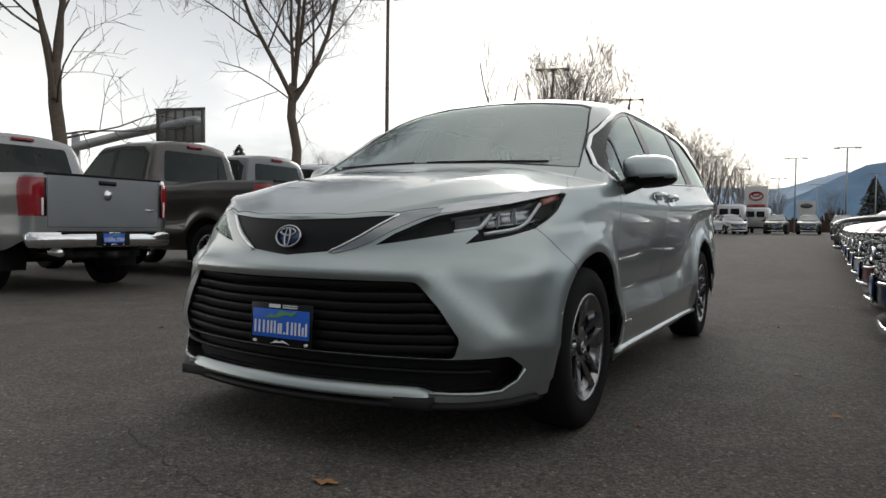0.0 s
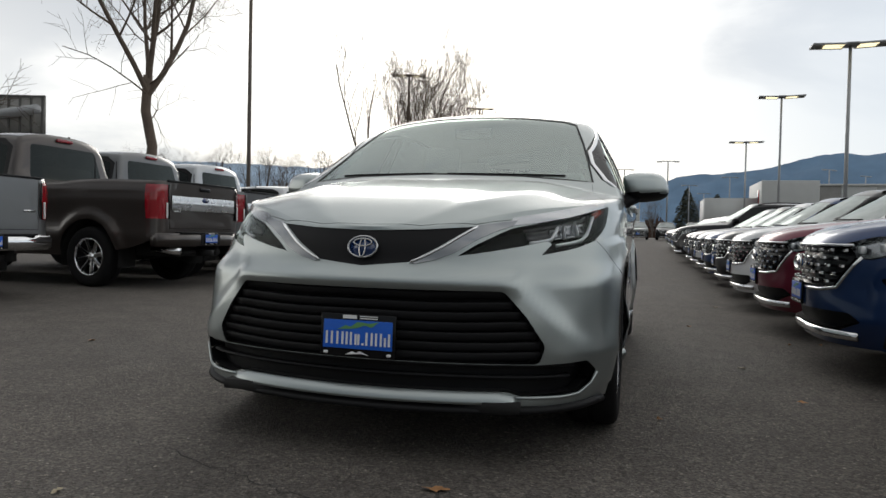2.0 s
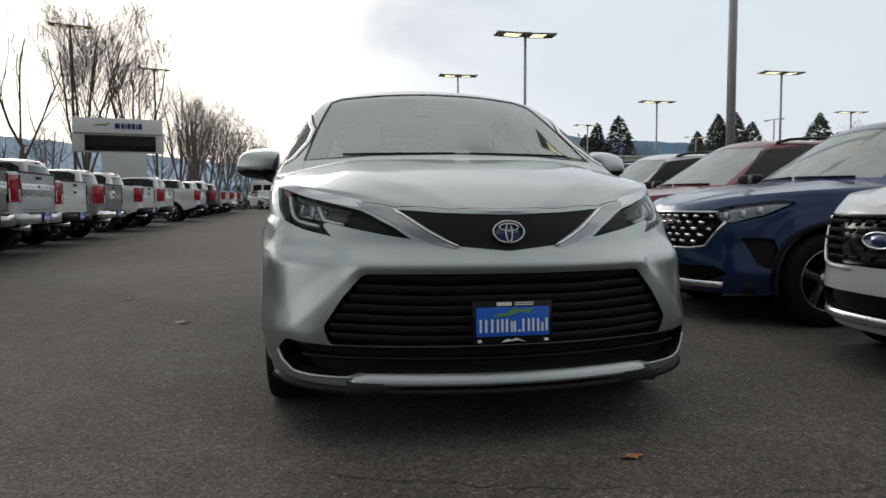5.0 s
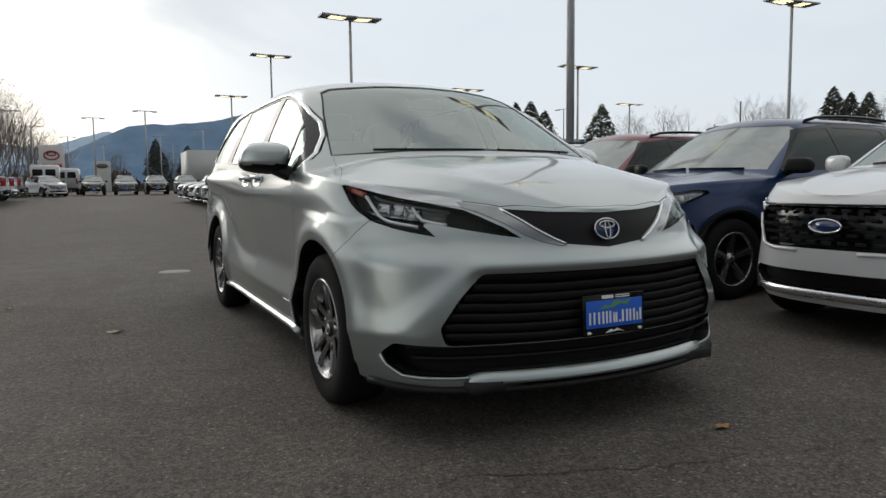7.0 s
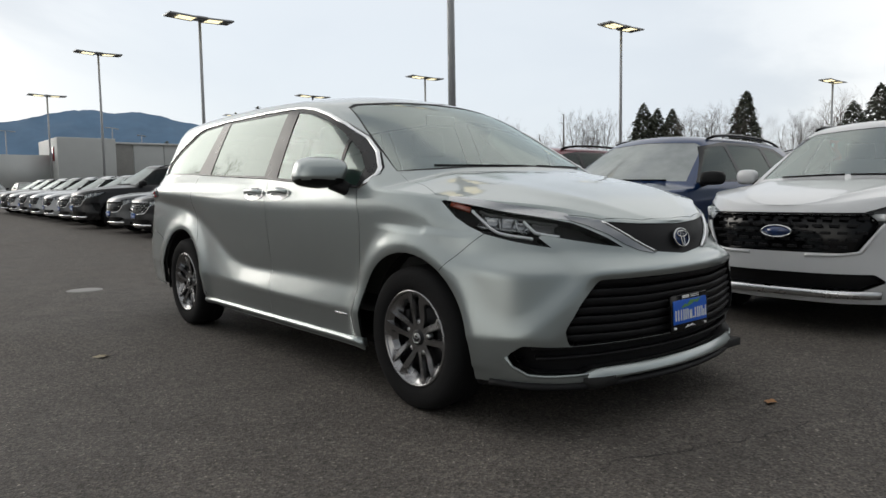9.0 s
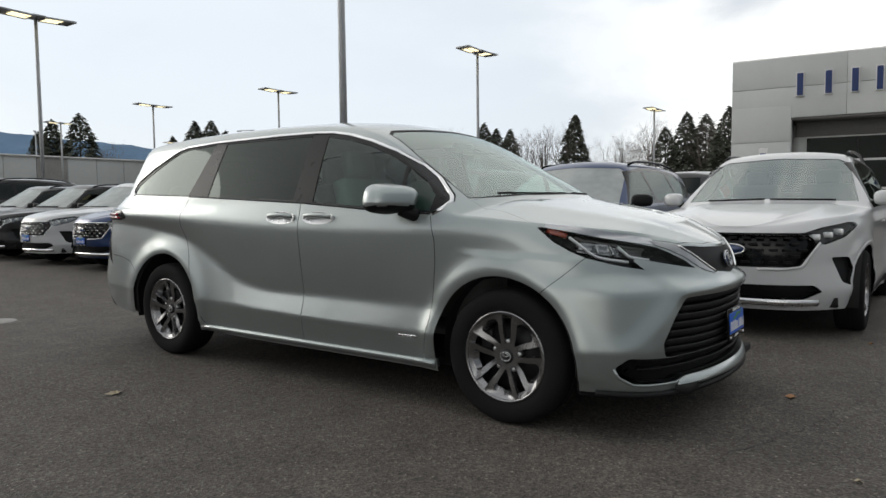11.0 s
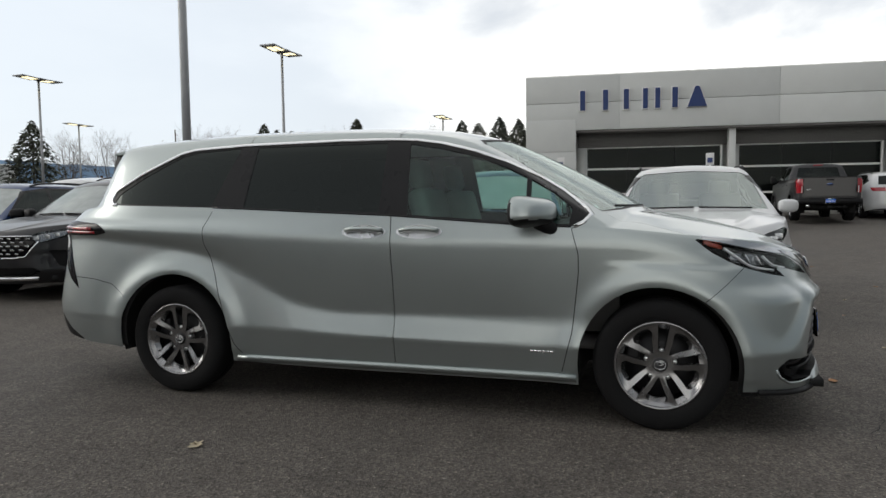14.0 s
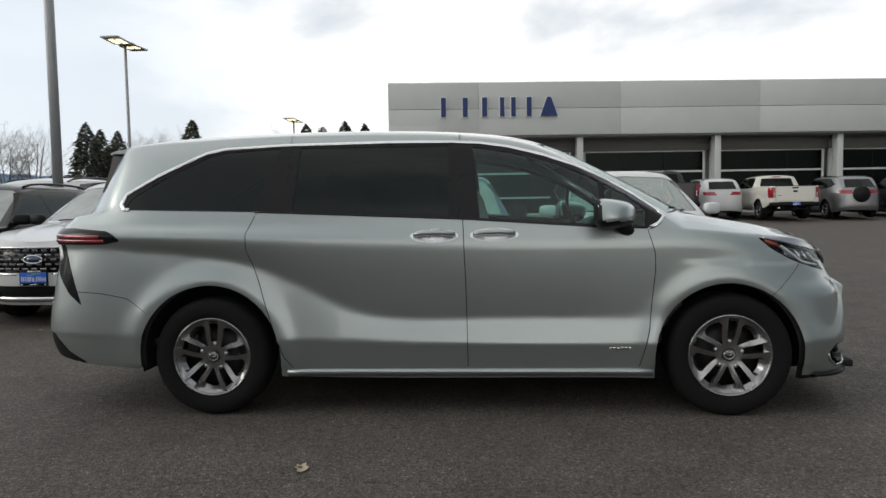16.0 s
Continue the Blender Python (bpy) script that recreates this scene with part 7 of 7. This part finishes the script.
def build_signs():
    # monument sign with a dark display
    x, y = -11.7, 36.5
    m = facing(x, y, 14)
    s = empty("monument_sign", "white roadside sign with a dark display panel", "sign")
    s.matrix_basis = m
    part("head_panel", boxes((0, 0, 5.05, 4.55, 0.55, 0.85), bevel=0.03), PANELWHITE, s)
    part("display_case", boxes((0, 0.05, 4.10, 4.65, 0.45, 1.02), bevel=0.02), PANEL, s)
    part("display", boxes((0.1, -0.20, 4.10, 3.6, 0.06, 0.86), bevel=0.01), GLOSSBLACK, s, "dark display panel")
    part("pedestal", boxes((0.25, 0.05, 1.80, 2.3, 0.5, 3.6), bevel=0.02), PANEL, s)
    part("mark", boxes((-0.05, -0.29, 5.05, 0.26, 0.03, 0.28), bevel=0.01), LETTER, s)
    part("mountain_mark", prism(bmesh.new(), [(-1.35, 5.02), (-0.95, 5.15), (-0.75, 5.12), (-0.35, 5.26), (-0.65, 5.02), (-0.9, 5.06)], "y", -0.30, -0.27), GREEN, s, smooth=False)
    bars = bmesh.new()
    xx = 0.15
    for wide in (0.15, 0.07, 0.17, 0.17, 0.07, 0.20):
        box(bars, xx + wide / 2, -0.285, 5.05, wide, 0.03, 0.30)
        xx += wide + 0.045
    part("name_bars", bars, LETTER, s, smooth=False)
    # road sign on a mast arm, seen from behind
    g = empty("mast_arm_sign", "grey mast arm with the back of a road sign", "sign")
    a, b = Vector((-25.9, 13.3, 0)), Vector((-17.7, 12.55, 0))
    part("mast", tube(bmesh.new(), [a, a + Vector((0, 0, 4.6))], [0.22, 0.17], 14), POLE, g)
    part("arm", tube(bmesh.new(), [a + Vector((0, 0, 4.05)), a.lerp(b, 0.4) + Vector((0, 0, 4.30)), b + Vector((0, 0, 4.55))], [0.20, 0.18, 0.16], 14), POLE, g)
    yaw = math.degrees(math.atan2((b - a).y, (b - a).x))
    c = a.lerp(b, 0.86) + Vector((0, 0, 4.45))
    mm = Matrix.Translation(c) @ pose(0, 0, 0, 0, 0, yaw + 22) @ Matrix.Scale(0.80, 4)
    bm = bmesh.new()
    box(bm, 0, 0.22, 0, 2.5, 0.04, 1.5, m=mm)
    part("sign_board", bm, CONCRETE, g, "bare metal back of the sign")
    for k in range(6):
        part("stiffener", box(bmesh.new(), -1.15 + 0.46 * k, 0.17, 0, 0.07, 0.07, 1.47, m=mm), SHUTTER, g, smooth=False)
    for zz in (0.765, -0.765):
        part("edge_rail", box(bmesh.new(), 0, 0.17, zz, 2.55, 0.06, 0.06, m=mm), SHUTTER, g, smooth=False)
    # far dealer pylon
    p = empty("pylon_sign", "white pylon sign with a red oval mark", "sign")
    p.matrix_basis = facing(*spot(-3.9, 104), 0)
    part("panel", boxes((0, 0, 4.4, 2.9, 0.4, 3.9), bevel=0.03), PANELWHITE, p)
    part("leg", boxes((0, 0, 1.3, 2.6, 0.35, 2.6)), PANELWHITE, p)
    bm = bmesh.new()
    oval_ring(bm, 0, 5.0, 0.85, 0.55, 0.10, -0.24)
    oval_ring(bm, 0, 5.2, 0.5, 0.22, 0.08, -0.24)
    part("oval_mark", bm, REDLENS, p)
    part("name_bar", boxes((0, -0.22, 3.7, 2.3, 0.04, 0.40)), REDLENS, p)
    q = empty("pylon_sign", "low grey dealer sign with a dark oval", "sign")
    q.matrix_basis = facing(*spot(-0.6, 112), 0)
    part("panel", boxes((0, 0, 2.4, 2.2, 0.4, 4.4), bevel=0.03), PANEL, q)
    part("oval_mark", lathe(bmesh.new(), [(1.0, 0.0), (1.0, 0.05), (0.0005, 0.06)], 24, pose(0, -0.2, 3.9, 0, 0, -90) @ Matrix.Diagonal((1, 0.8, 0.35, 1))), SHUTTER, q)


def build_far_buildings():
    b = empty("warehouse", "low pale grey panel building beyond the lot", "building")
    z = ground_z(25, 76)
    part("wall", boxes((40.0, 83.0, z + 2.75, 46.0, 14.0, 5.5)), PANEL, b)
    for k in range(14):
        part("wall_panel", boxes((18.8 + 3.25 * k, 75.96, z + 2.8, 3.17, 0.12, 5.5 - 0.2 * (k % 3 == 1)), bevel=0.02), PANEL if k % 4 else CONCRETE, b)
    part("roof", boxes((40.0, 83.0, z + 5.6, 46.6, 14.5, 0.2)), PANELWHITE, b)
    part("entrance_box", boxes((15.0, 77.0, z + 2.9, 5.4, 9.0, 5.8), bevel=0.05), PANEL, b)
    part("entrance_mark", boxes((12.27, 74.5, z + 4.2, 0.06, 1.2, 1.4)), REDLENS, b)
    part("side_wing", boxes((9.7, 79.0, z + 2.0, 5.2, 8.0, 4.2)), PANEL, b)
    v = empty("cargo_van", "white cargo van parked far up the lane", "van")
    prof = [(-2.7, 0.5), (2.7, 0.5), (2.75, 2.2), (2.6, 2.5), (-0.9, 2.55), (-1.5, 2.35), (-2.0, 1.5), (-2.7, 1.2)]
    bm = prism(bmesh.new(), prof, "x", -0.98, 0.98)
    bmesh.ops.bevel(bm, geom=list(bm.edges), offset=0.09, segments=3, affect="EDGES")
    part("body", bm, WHITE, v)
    part("windshield", boxes((0, -1.78, 1.92, 1.7, 0.05, 0.75), bevel=0.02), GLASS_DARK, v).matrix_basis = pose(0, 0, 0)
    for s in (-1, 1):
        part("side_window", boxes((s * 0.985, -1.05, 1.75, 0.02, 0.8, 0.6), bevel=0.008), GLASS_DARK, v)
        part("tail_lamp", boxes((s * 0.86, 2.76, 1.3, 0.14, 0.04, 0.5), bevel=0.01), REDLENS, v)
        for y in (-1.75, 1.75):
            wheel(v, s * 0.84, y, 0.36, s, 0.36, 0.23, 0.24, 6, RIM, False, 24, disc=False)
    part("rear_window", boxes((-0.45, 2.745, 1.85, 0.70, 0.03, 0.55), (0.45, 2.745, 1.85, 0.70, 0.03, 0.55), bevel=0.01), GLOSSBLACK, v)
    part("rear_bumper", boxes((0, 2.78, 0.55, 1.9, 0.14, 0.2), bevel=0.03), BLACK, v)
    v.matrix_basis = facing(*spot(-4.9, 66), 180)
    copy_thing(v, facing(*spot(-3.3, 76), 178))


def limb(bm, start, way, length, r, depth, rng, droop, spread, twigs, max_depth):
    """One bough that bends up towards the light and, from it, thinner ones."""
    n = 6 if depth < 2 else 4 if depth < max_depth else 3
    pts, p, d = [start.copy()], start.copy(), way.normalized()
    for i in range(n):
        lift = (0.10 if depth < 3 else 0.03) - droop * 0.5
        d = (d + Vector((rng.uniform(-1, 1), rng.uniform(-1, 1), rng.uniform(-0.8, 0.8))) * (0.10 + 0.025 * depth) + Vector((0, 0, lift))).normalized()
        p = p + d * (length / n)
        pts.append(p.copy())
    r1 = max(r * (0.42 if depth < max_depth else 0.5), 0.003)
    tube(bm if depth < 2 or twigs is None else twigs, pts, [r + (r1 - r) * i / n for i in range(n + 1)], 7 if depth < 2 else 4 if depth < 3 else 3, cap=False)
    if depth >= max_depth:
        return
    count = (5, 7, 6, 5, 4)[min(depth, 4)]
    for c in range(count):
        t = min(0.22 + 0.78 * (c + rng.random()) / count, 1.0)
        i = min(int(t * n), n - 1)
        q = pts[i].lerp(pts[i + 1], t * n - i)
        way = (pts[i + 1] - pts[i]).normalized()
        side = way.cross(Vector((rng.uniform(-1, 1), rng.uniform(-1, 1), rng.uniform(-0.3, 0.3))))
        side = side.normalized() if side.length > 0.01 else way.orthogonal()
        w = (way * (1 - spread) + side * spread + Vector((0, 0, 0.15))).normalized()
        here = r + (r1 - r) * t
        limb(bm, q, w, length * rng.uniform(0.40, 0.66) * (1.15 - 0.45 * t), max(here * rng.uniform(0.38, 0.62), 0.0075), depth + 1, rng, droop, spread, twigs, max_depth)


def bare_tree(seed, height, r, fork, label, bark=BARK, spread=0.55, droop=0.05, boughs=5, max_depth=4, group="bare trees"):
    rng = random.Random(seed)
    t = empty("bare_tree", label, "tree", group)
    wood, fine = bmesh.new(), bmesh.new()
    pts = [Vector((0, 0, -0.1))]
    for k in range(1, 6):
        pts.append(Vector((rng.uniform(-0.1, 0.1) * k * 0.4, rng.uniform(-0.1, 0.1) * k * 0.4, fork * k / 5)))
    tube(wood, pts, [r * 1.35, r * 1.08, r, r * 0.96, r * 0.92, r * 0.86], 12)
    top = pts[-1]
    for k in range(boughs):
        a = 2 * math.pi * (k + rng.uniform(-0.25, 0.25)) / boughs
        lean = rng.uniform(0.22, 0.70) if k else 0.06
        way = Vector((math.cos(a) * lean, math.sin(a) * lean, 1))
        limb(wood, top - Vector((0, 0, 0.15 + 0.9 * rng.random())), way, (height - fork) * rng.uniform(0.60, 0.85), r * rng.uniform(0.42, 0.66), 1, rng, droop, spread, fine, max_depth)
    for k in range(3):          # low boughs off the trunk
        a = rng.uniform(0, 2 * math.pi)
        limb(wood, pts[3].lerp(pts[5], rng.random()), Vector((math.cos(a), math.sin(a), 0.35)), (height - fork) * 0.38, r * 0.20, 3, rng, droop + 0.05, spread, fine, max_depth)
    part("trunk", wood, bark, t)
    part("crown", fine, bark, t, "fine bare twigs")
    return t


def conifer(seed, height, width, label):
    rng = random.Random(seed)
    t = empty("conifer", label, "tree", "conifers")
    part("trunk", tube(bmesh.new(), [(0, 0, 0), (0, 0, height * 0.95)], [height * 0.018, 0.02], 8), BARKDARK, t)
    bm = bmesh.new()
    lobes = [(rng.uniform(0, 2 * math.pi), rng.uniform(0.08, 0.95), rng.uniform(0.75, 1.25)) for _ in range(40)]
    for k in range(3600):
        h = 1 - rng.random() ** 0.62
        h = 0.08 + 0.92 * h
        a = rng.uniform(0, 2 * math.pi)
        near = min(lobes, key=lambda q: abs(math.sin((a - q[0]) / 2)) * 0.5 + abs(h - q[1]))
        reach = width * min(1.0, 1.18 * (1.0 - h) ** 0.72) * near[2]
        f = rng.uniform(0.25, 1.0) ** 0.5
        c = Vector((math.cos(a) * reach * f, math.sin(a) * reach * f, h * height - 0.22 * reach * f))
        s = height * 0.020 * rng.uniform(0.6, 1.4)
        b = a + rng.uniform(-0.9, 0.9)
        out, sd = Vector((math.cos(b), math.sin(b), rng.uniform(-0.7, 0.3))), Vector((-math.sin(b), math.cos(b), rng.uniform(-0.5, 0.5)))
        bm.faces.new([bm.verts.new(c + out * s * 1.6), bm.verts.new(c + sd * s * 0.7), bm.verts.new(c - out * s * 0.8 + Vector((0, 0, s * 0.4))), bm.verts.new(c - sd * s * 0.7)])
    part("crown", bm, NEEDLE, t, smooth=False)
    return t


def build_trees():
    def put(t, az, d, turn=0, dz=0.0):
        x, y = spot(az, d)
        t.matrix_basis = pose(x, y, ground_z(x, y) + dz, 0, 0, turn)
        return t
    bare_tree(3, 12.8, 0.175, 4.9, "tall bare tree with forked trunk behind the pickups", BARK, 0.60, 0.05, 4, 5).matrix_basis = pose(-15.3, 6.1, 0, 0, 0, 40)
    bare_tree(8, 14.8, 0.185, 6.3, "tall bare tree with spreading boughs behind the pickups", BARK, 0.58, 0.03, 5, 5).matrix_basis = pose(-16.2, 15.9, 0, 0, 0, 200)
    put(bare_tree(12, 17.0, 0.15, 4.6, "slim bare tree with few upright boughs", BARK, 0.42, -0.03, 3, 4), -21.9, 54.5, 70)
    put(bare_tree(21, 15.5, 0.17, 2.6, "tall bare tree with upright boughs", BARK, 0.44, -0.02, 6, 5), -18.0, 50.0, 10)
    put(bare_tree(22, 14.0, 0.16, 2.6, "tall bare tree with upright boughs", BARK, 0.44, -0.02, 6, 5), -14.9, 53.0, 130)
    far = bare_tree(31, 12.0, 0.2, 2.4, "bare roadside tree far off", TWIG, 0.62, 0.0, 6, 4, "far bare trees")
    put(far, -9.8, 76, 0)
    rng = random.Random(5)
    belt = bare_tree(36, 13.0, 0.17, 2.0, "dense bare tree along the lane's far end", TWIG, 0.5, 0.0, 6, 4, "bare trees along the lane")
    put(belt, -11.2, 70)
    for az, d, k in ((-10.2, 66, 1.0), (-9.2, 74, 1.05), (-8.4, 80, 1.05), (-7.6, 88, 1.1), (-6.8, 98, 1.1), (-6.0, 108, 1.1), (-5.2, 122, 1.1), (-4.4, 138, 1.05), (-3.6, 155, 1.0), (-2.8, 170, 0.9)):
        x, y = spot(az, d)
        o = copy_thing(belt, pose(x, y, ground_z(x, y) - 0.1, 0, 0, rng.uniform(0, 360)))
        o.scale = (k * 0.85,) * 3
    for az, d, k in ((-36, 78, 0.7), (-33.6, 75, 0.78), (-30.8, 80, 0.8), (-28.6, 78, 0.74), (-26.2, 82, 0.85), (-38.5, 76, 0.7), (-23.6, 80, 0.8), (-20, 82, 0.85), (-41, 78, 0.7), (-12.5, 90, 0.85), (-48, 70, 0.7),
                     (0.8, 165, 0.75), (4.3, 150, 0.7), (26, 120, 0.8), (50.0, 92, 0.82), (52.0, 96, 0.85), (58.5, 90, 0.78), (60.5, 95, 0.85), (62.3, 92, 0.86), (66.2, 90, 0.72), (67.8, 96, 0.72), (69.2, 92, 0.9), (73.0, 85, 0.85), (75.5, 88, 0.8), (41, 95, 0.75), (44, 98, 0.8), (47, 94, 0.6), (78, 80, 0.8)):
        x, y = spot(az, d)
        o = copy_thing(far, pose(x, y, ground_z(x, y) - 0.1, 0, 0, rng.uniform(0, 360)))
        o.scale = (k, k, k)
    pine = conifer(2, 10.5, 2.9, "dark green conifer beyond the lot")
    put(pine, 55.2, 90)
    broad = conifer(9, 9.5, 3.7, "broad dark conifer beyond the lot")
    put(broad, 34.0, 94)
    for src, az, d, k in ((pine, 56.3, 94, 0.98), (pine, 57.4, 92, 0.95), (pine, 62.8, 92, 1.12), (pine, 30.1, 96, 0.85), (pine, 31.6, 90, 0.98), (broad, 32.8, 89, 1.08), (broad, 38.5, 86, 0.98),
                          (broad, 70.0, 88, 1.0), (pine, 71.6, 86, 1.05), (broad, 73.1, 88, 1.15), (pine, 74.7, 82, 1.05), (pine, 76.3, 80, 1.0), (broad, 77.6, 82, 0.95),
                          (broad, 17.4, 130, 0.95), (broad, 5.6, 140, 0.9), (broad, 21.6, 122, 1.2), (pine, 22.5, 125, 1.3), (broad, 24.2, 120, 1.5), (pine, 3.4, 150, 1.0), (broad, 8.4, 135, 0.6), (pine, -63.3, 60, 0.92), (pine, -44.6, 62, 0.72), (pine, -10.0, 130, 0.8), (broad, -7.0, 60, 0.22)):
        x, y = spot(az, d)
        o = copy_thing(src, pose(x, y, ground_z(x, y) - 0.1, 0, 0, az * 7))
        o.scale = (k, k, k)
    # thicket along the edge of the lot
    bm = bmesh.new()
    rng = random.Random(77)
    for k in range(9000):
        az = rng.uniform(30, 80) if k % 2 else rng.uniform(-14, 28)
        d = rng.uniform(96, 112) if az > 28 else rng.uniform(165, 185)
        x, y = spot(az, d)
        h = (3.6 if az > 28 else 5.0) * (0.55 + 0.45 * math.sin(az * 1.7) * math.sin(az * 0.53 + 1)) * rng.random() ** 0.6 + 0.5
        z = ground_z(x, y)
        w = rng.uniform(0.05, 0.16)
        lean = Vector((rng.uniform(-0.7, 0.7), rng.uniform(-0.4, 0.4), h))
        p = Vector((x, y, z))
        s = Vector((math.cos(radians(az)), -math.sin(radians(az)), 0)) * w
        bm.faces.new([bm.verts.new(p - s * 2), bm.verts.new(p + s * 2), bm.verts.new(p + lean + s), bm.verts.new(p + lean - s)])
    tagged(part("thicket", bm, RUSSET, None, smooth=False), "russet leafless thicket along the edge of the lot", "shrubs", kind="stuff")


def build_hills():
    near = spline([-75, -60, -45, -35, -20, -10, -4, 0, 3, 6, 9, 11, 13.2, 15, 16.5, 18.5, 20.5, 25, 29, 36, 50, 80], [2.0, 2.6, 4.6, 5.2, 4.8, 3.6, 3.2, 4.2, 4.85, 5.0, 5.4, 5.95, 6.3, 6.1, 6.25, 5.9, 5.45, 5.0, 4.7, 3.8, 3.0, 2.0])
    # both ridges carry painted air haze, paler on the farther one
    for name, m, dist, scale, bump, az0, az1 in (("hill", HAZE_HILL, 2400, 1.0, 0.10, -14, 80), ("far_hill", HAZE_HILLFAR, 2800, 0.98, 0.12, -80, 6)):
        bm = bmesh.new()
        rows = []
        n = 320
        for k in range(n + 1):
            az = az0 + (az1 - az0) * k / n
            el = near(az) * scale + bump * noise.noise((az * 0.9, 0, 3)) + bump * 0.5 * noise.noise((az * 3.1, 5, 1))
            fade = min(1.0, (az - az0) / (16 if az0 > -50 else 5), (az1 - az) / 5)
            top = (dist + 500) * math.tan(radians(max(el * fade, 0.0)))
            col = []
            for j in range(9):
                t = j / 8
                x, y = spot(az, dist + 500 * t)
                col.append(bm.verts.new((x, y, top * t ** 0.8 + (25 * noise.noise((az * 0.7, t * 5, 9)) if 0 < j < 8 else 0))))
            rows.append(col)
        for a, b in zip(rows, rows[1:]):
            for j in range(8):
                bm.faces.new((a[j], b[j], b[j + 1], a[j + 1]))
        tagged(part(name, bm, m), "long wooded mountain ridge tinted blue with painted distance haze", "mountain", kind="structure")


def build_litter():
    rng = random.Random(4)

    def leaf(x, y, size, m, turn, label):
        bm = bmesh.new()
        n = 12
        rim = [(math.cos(2 * math.pi * k / n) * size * (0.55 + 0.45 * (k % 3 != 1)), math.sin(2 * math.pi * k / n) * size * 0.6 * (0.6 + 0.4 * (k % 2)), 0.004 + 0.012 * rng.random()) for k in range(n)]
        c = bm.verts.new((0, 0, 0.004))
        vs = [bm.verts.new(v) for v in rim]
        for k in range(n):
            bm.faces.new((c, vs[k], vs[(k + 1) % n]))
        ob = part("dry_leaf", bm, m)
        ob.matrix_basis = pose(x, y, ground_z(x, y) + 0.001, 0, 0, turn)
        tagged(ob, label, "leaf", "dry leaves")
        return ob
    leaf(0.403, -2.655, 0.052, LEAF, 20, "dry orange leaf on the asphalt before the bumper")
    leaf(-1.82, 0.755, 0.062, PALELEAF, 10, "pale dry leaf on the asphalt beside the van")
    for x, y in ((-1.84, 0.77), (1.93, -0.75), (-0.78, -3.1), (2.3, 1.49), (2.55, 1.6), (2.4, -2.9), (3.4, -3.4), (1.6, -3.3), (4.6, -3.7), (6.0, -4.4), (3.0, -4.0), (1.3, -3.8), (2.0, 4.6), (1.2, -1.4), (-2.6, 2.3), (-3.3, 4.2), (2.1, -4.4), (5.2, -5.0), (1.75, 0.2), (1.5, 2.4), (-3.0, -0.6), (-4.2, 7.2), (7.5, -5.2), (8.6, -4.1)):
        leaf(x + rng.uniform(-0.05, 0.05), y, rng.uniform(0.02, 0.045), LEAF if rng.random() < 0.6 else PALELEAF, rng.uniform(0, 360), "small dry leaf on the asphalt")
    tagged(part("utility_cover", lathe(bmesh.new(), [(0.0005, 0.006), (0.17, 0.006), (0.19, 0.002), (0.19, -0.02)], 28, pose(-1.08, 4.45, 0, 0, -90, 0)), CONCRETE), "pale round cover set in the asphalt", "cover")
    # cracks: thin dark furrows with ragged course
    for x0, y0, x1, y1, w in ((-1.0, -2.55, 0.35, -2.95, 0.006), (0.35, -2.95, 1.3, -3.1, 0.005), (-2.1, -0.9, -1.9, 0.9, 0.004), (-3.4, -3.0, -1.2, -3.1, 0.004), (-1.9, 0.9, -2.9, 4.0, 0.004), (1.4, 6.0, 2.0, 12.0, 0.01), (-2.5, 9.0, 1.0, 9.6, 0.012)):
        bm = bmesh.new()
        n = 40
        a = []
        for k in range(n + 1):
            t = k / n
            jx, jy = 0.05 * noise.noise((t * 9, x0, y0)) + 0.015 * rng.uniform(-1, 1), 0.05 * noise.noise((x1, t * 9, y1)) + 0.015 * rng.uniform(-1, 1)
            a.append(Vector((x0 + (x1 - x0) * t + jx, y0 + (y1 - y0) * t + jy, 0.0025)))
        d = Vector((-(y1 - y0), x1 - x0, 0)).normalized()
        prev = None
        for k, p in enumerate(a):
            ww = 0.55 * w * rng.uniform(0.3, 1.0) * min(1.0, k / 4 + 0.1, (n - k) / 4 + 0.1)
            pair = (bm.verts.new(p - d * ww), bm.verts.new(p + d * ww))
            if prev:
                bm.faces.new((prev[0], pair[0], pair[1], prev[1]))
            prev = pair
        tagged(part("asphalt_crack", bm, LINER, None, smooth=False), "thin dark ragged crack in the asphalt", "crack", "asphalt cracks", kind="structure")


build_lamps()
build_showroom()
build_signs()
build_far_buildings()
build_trees()
build_hills()
build_litter()

build_lot()
make_convertible()
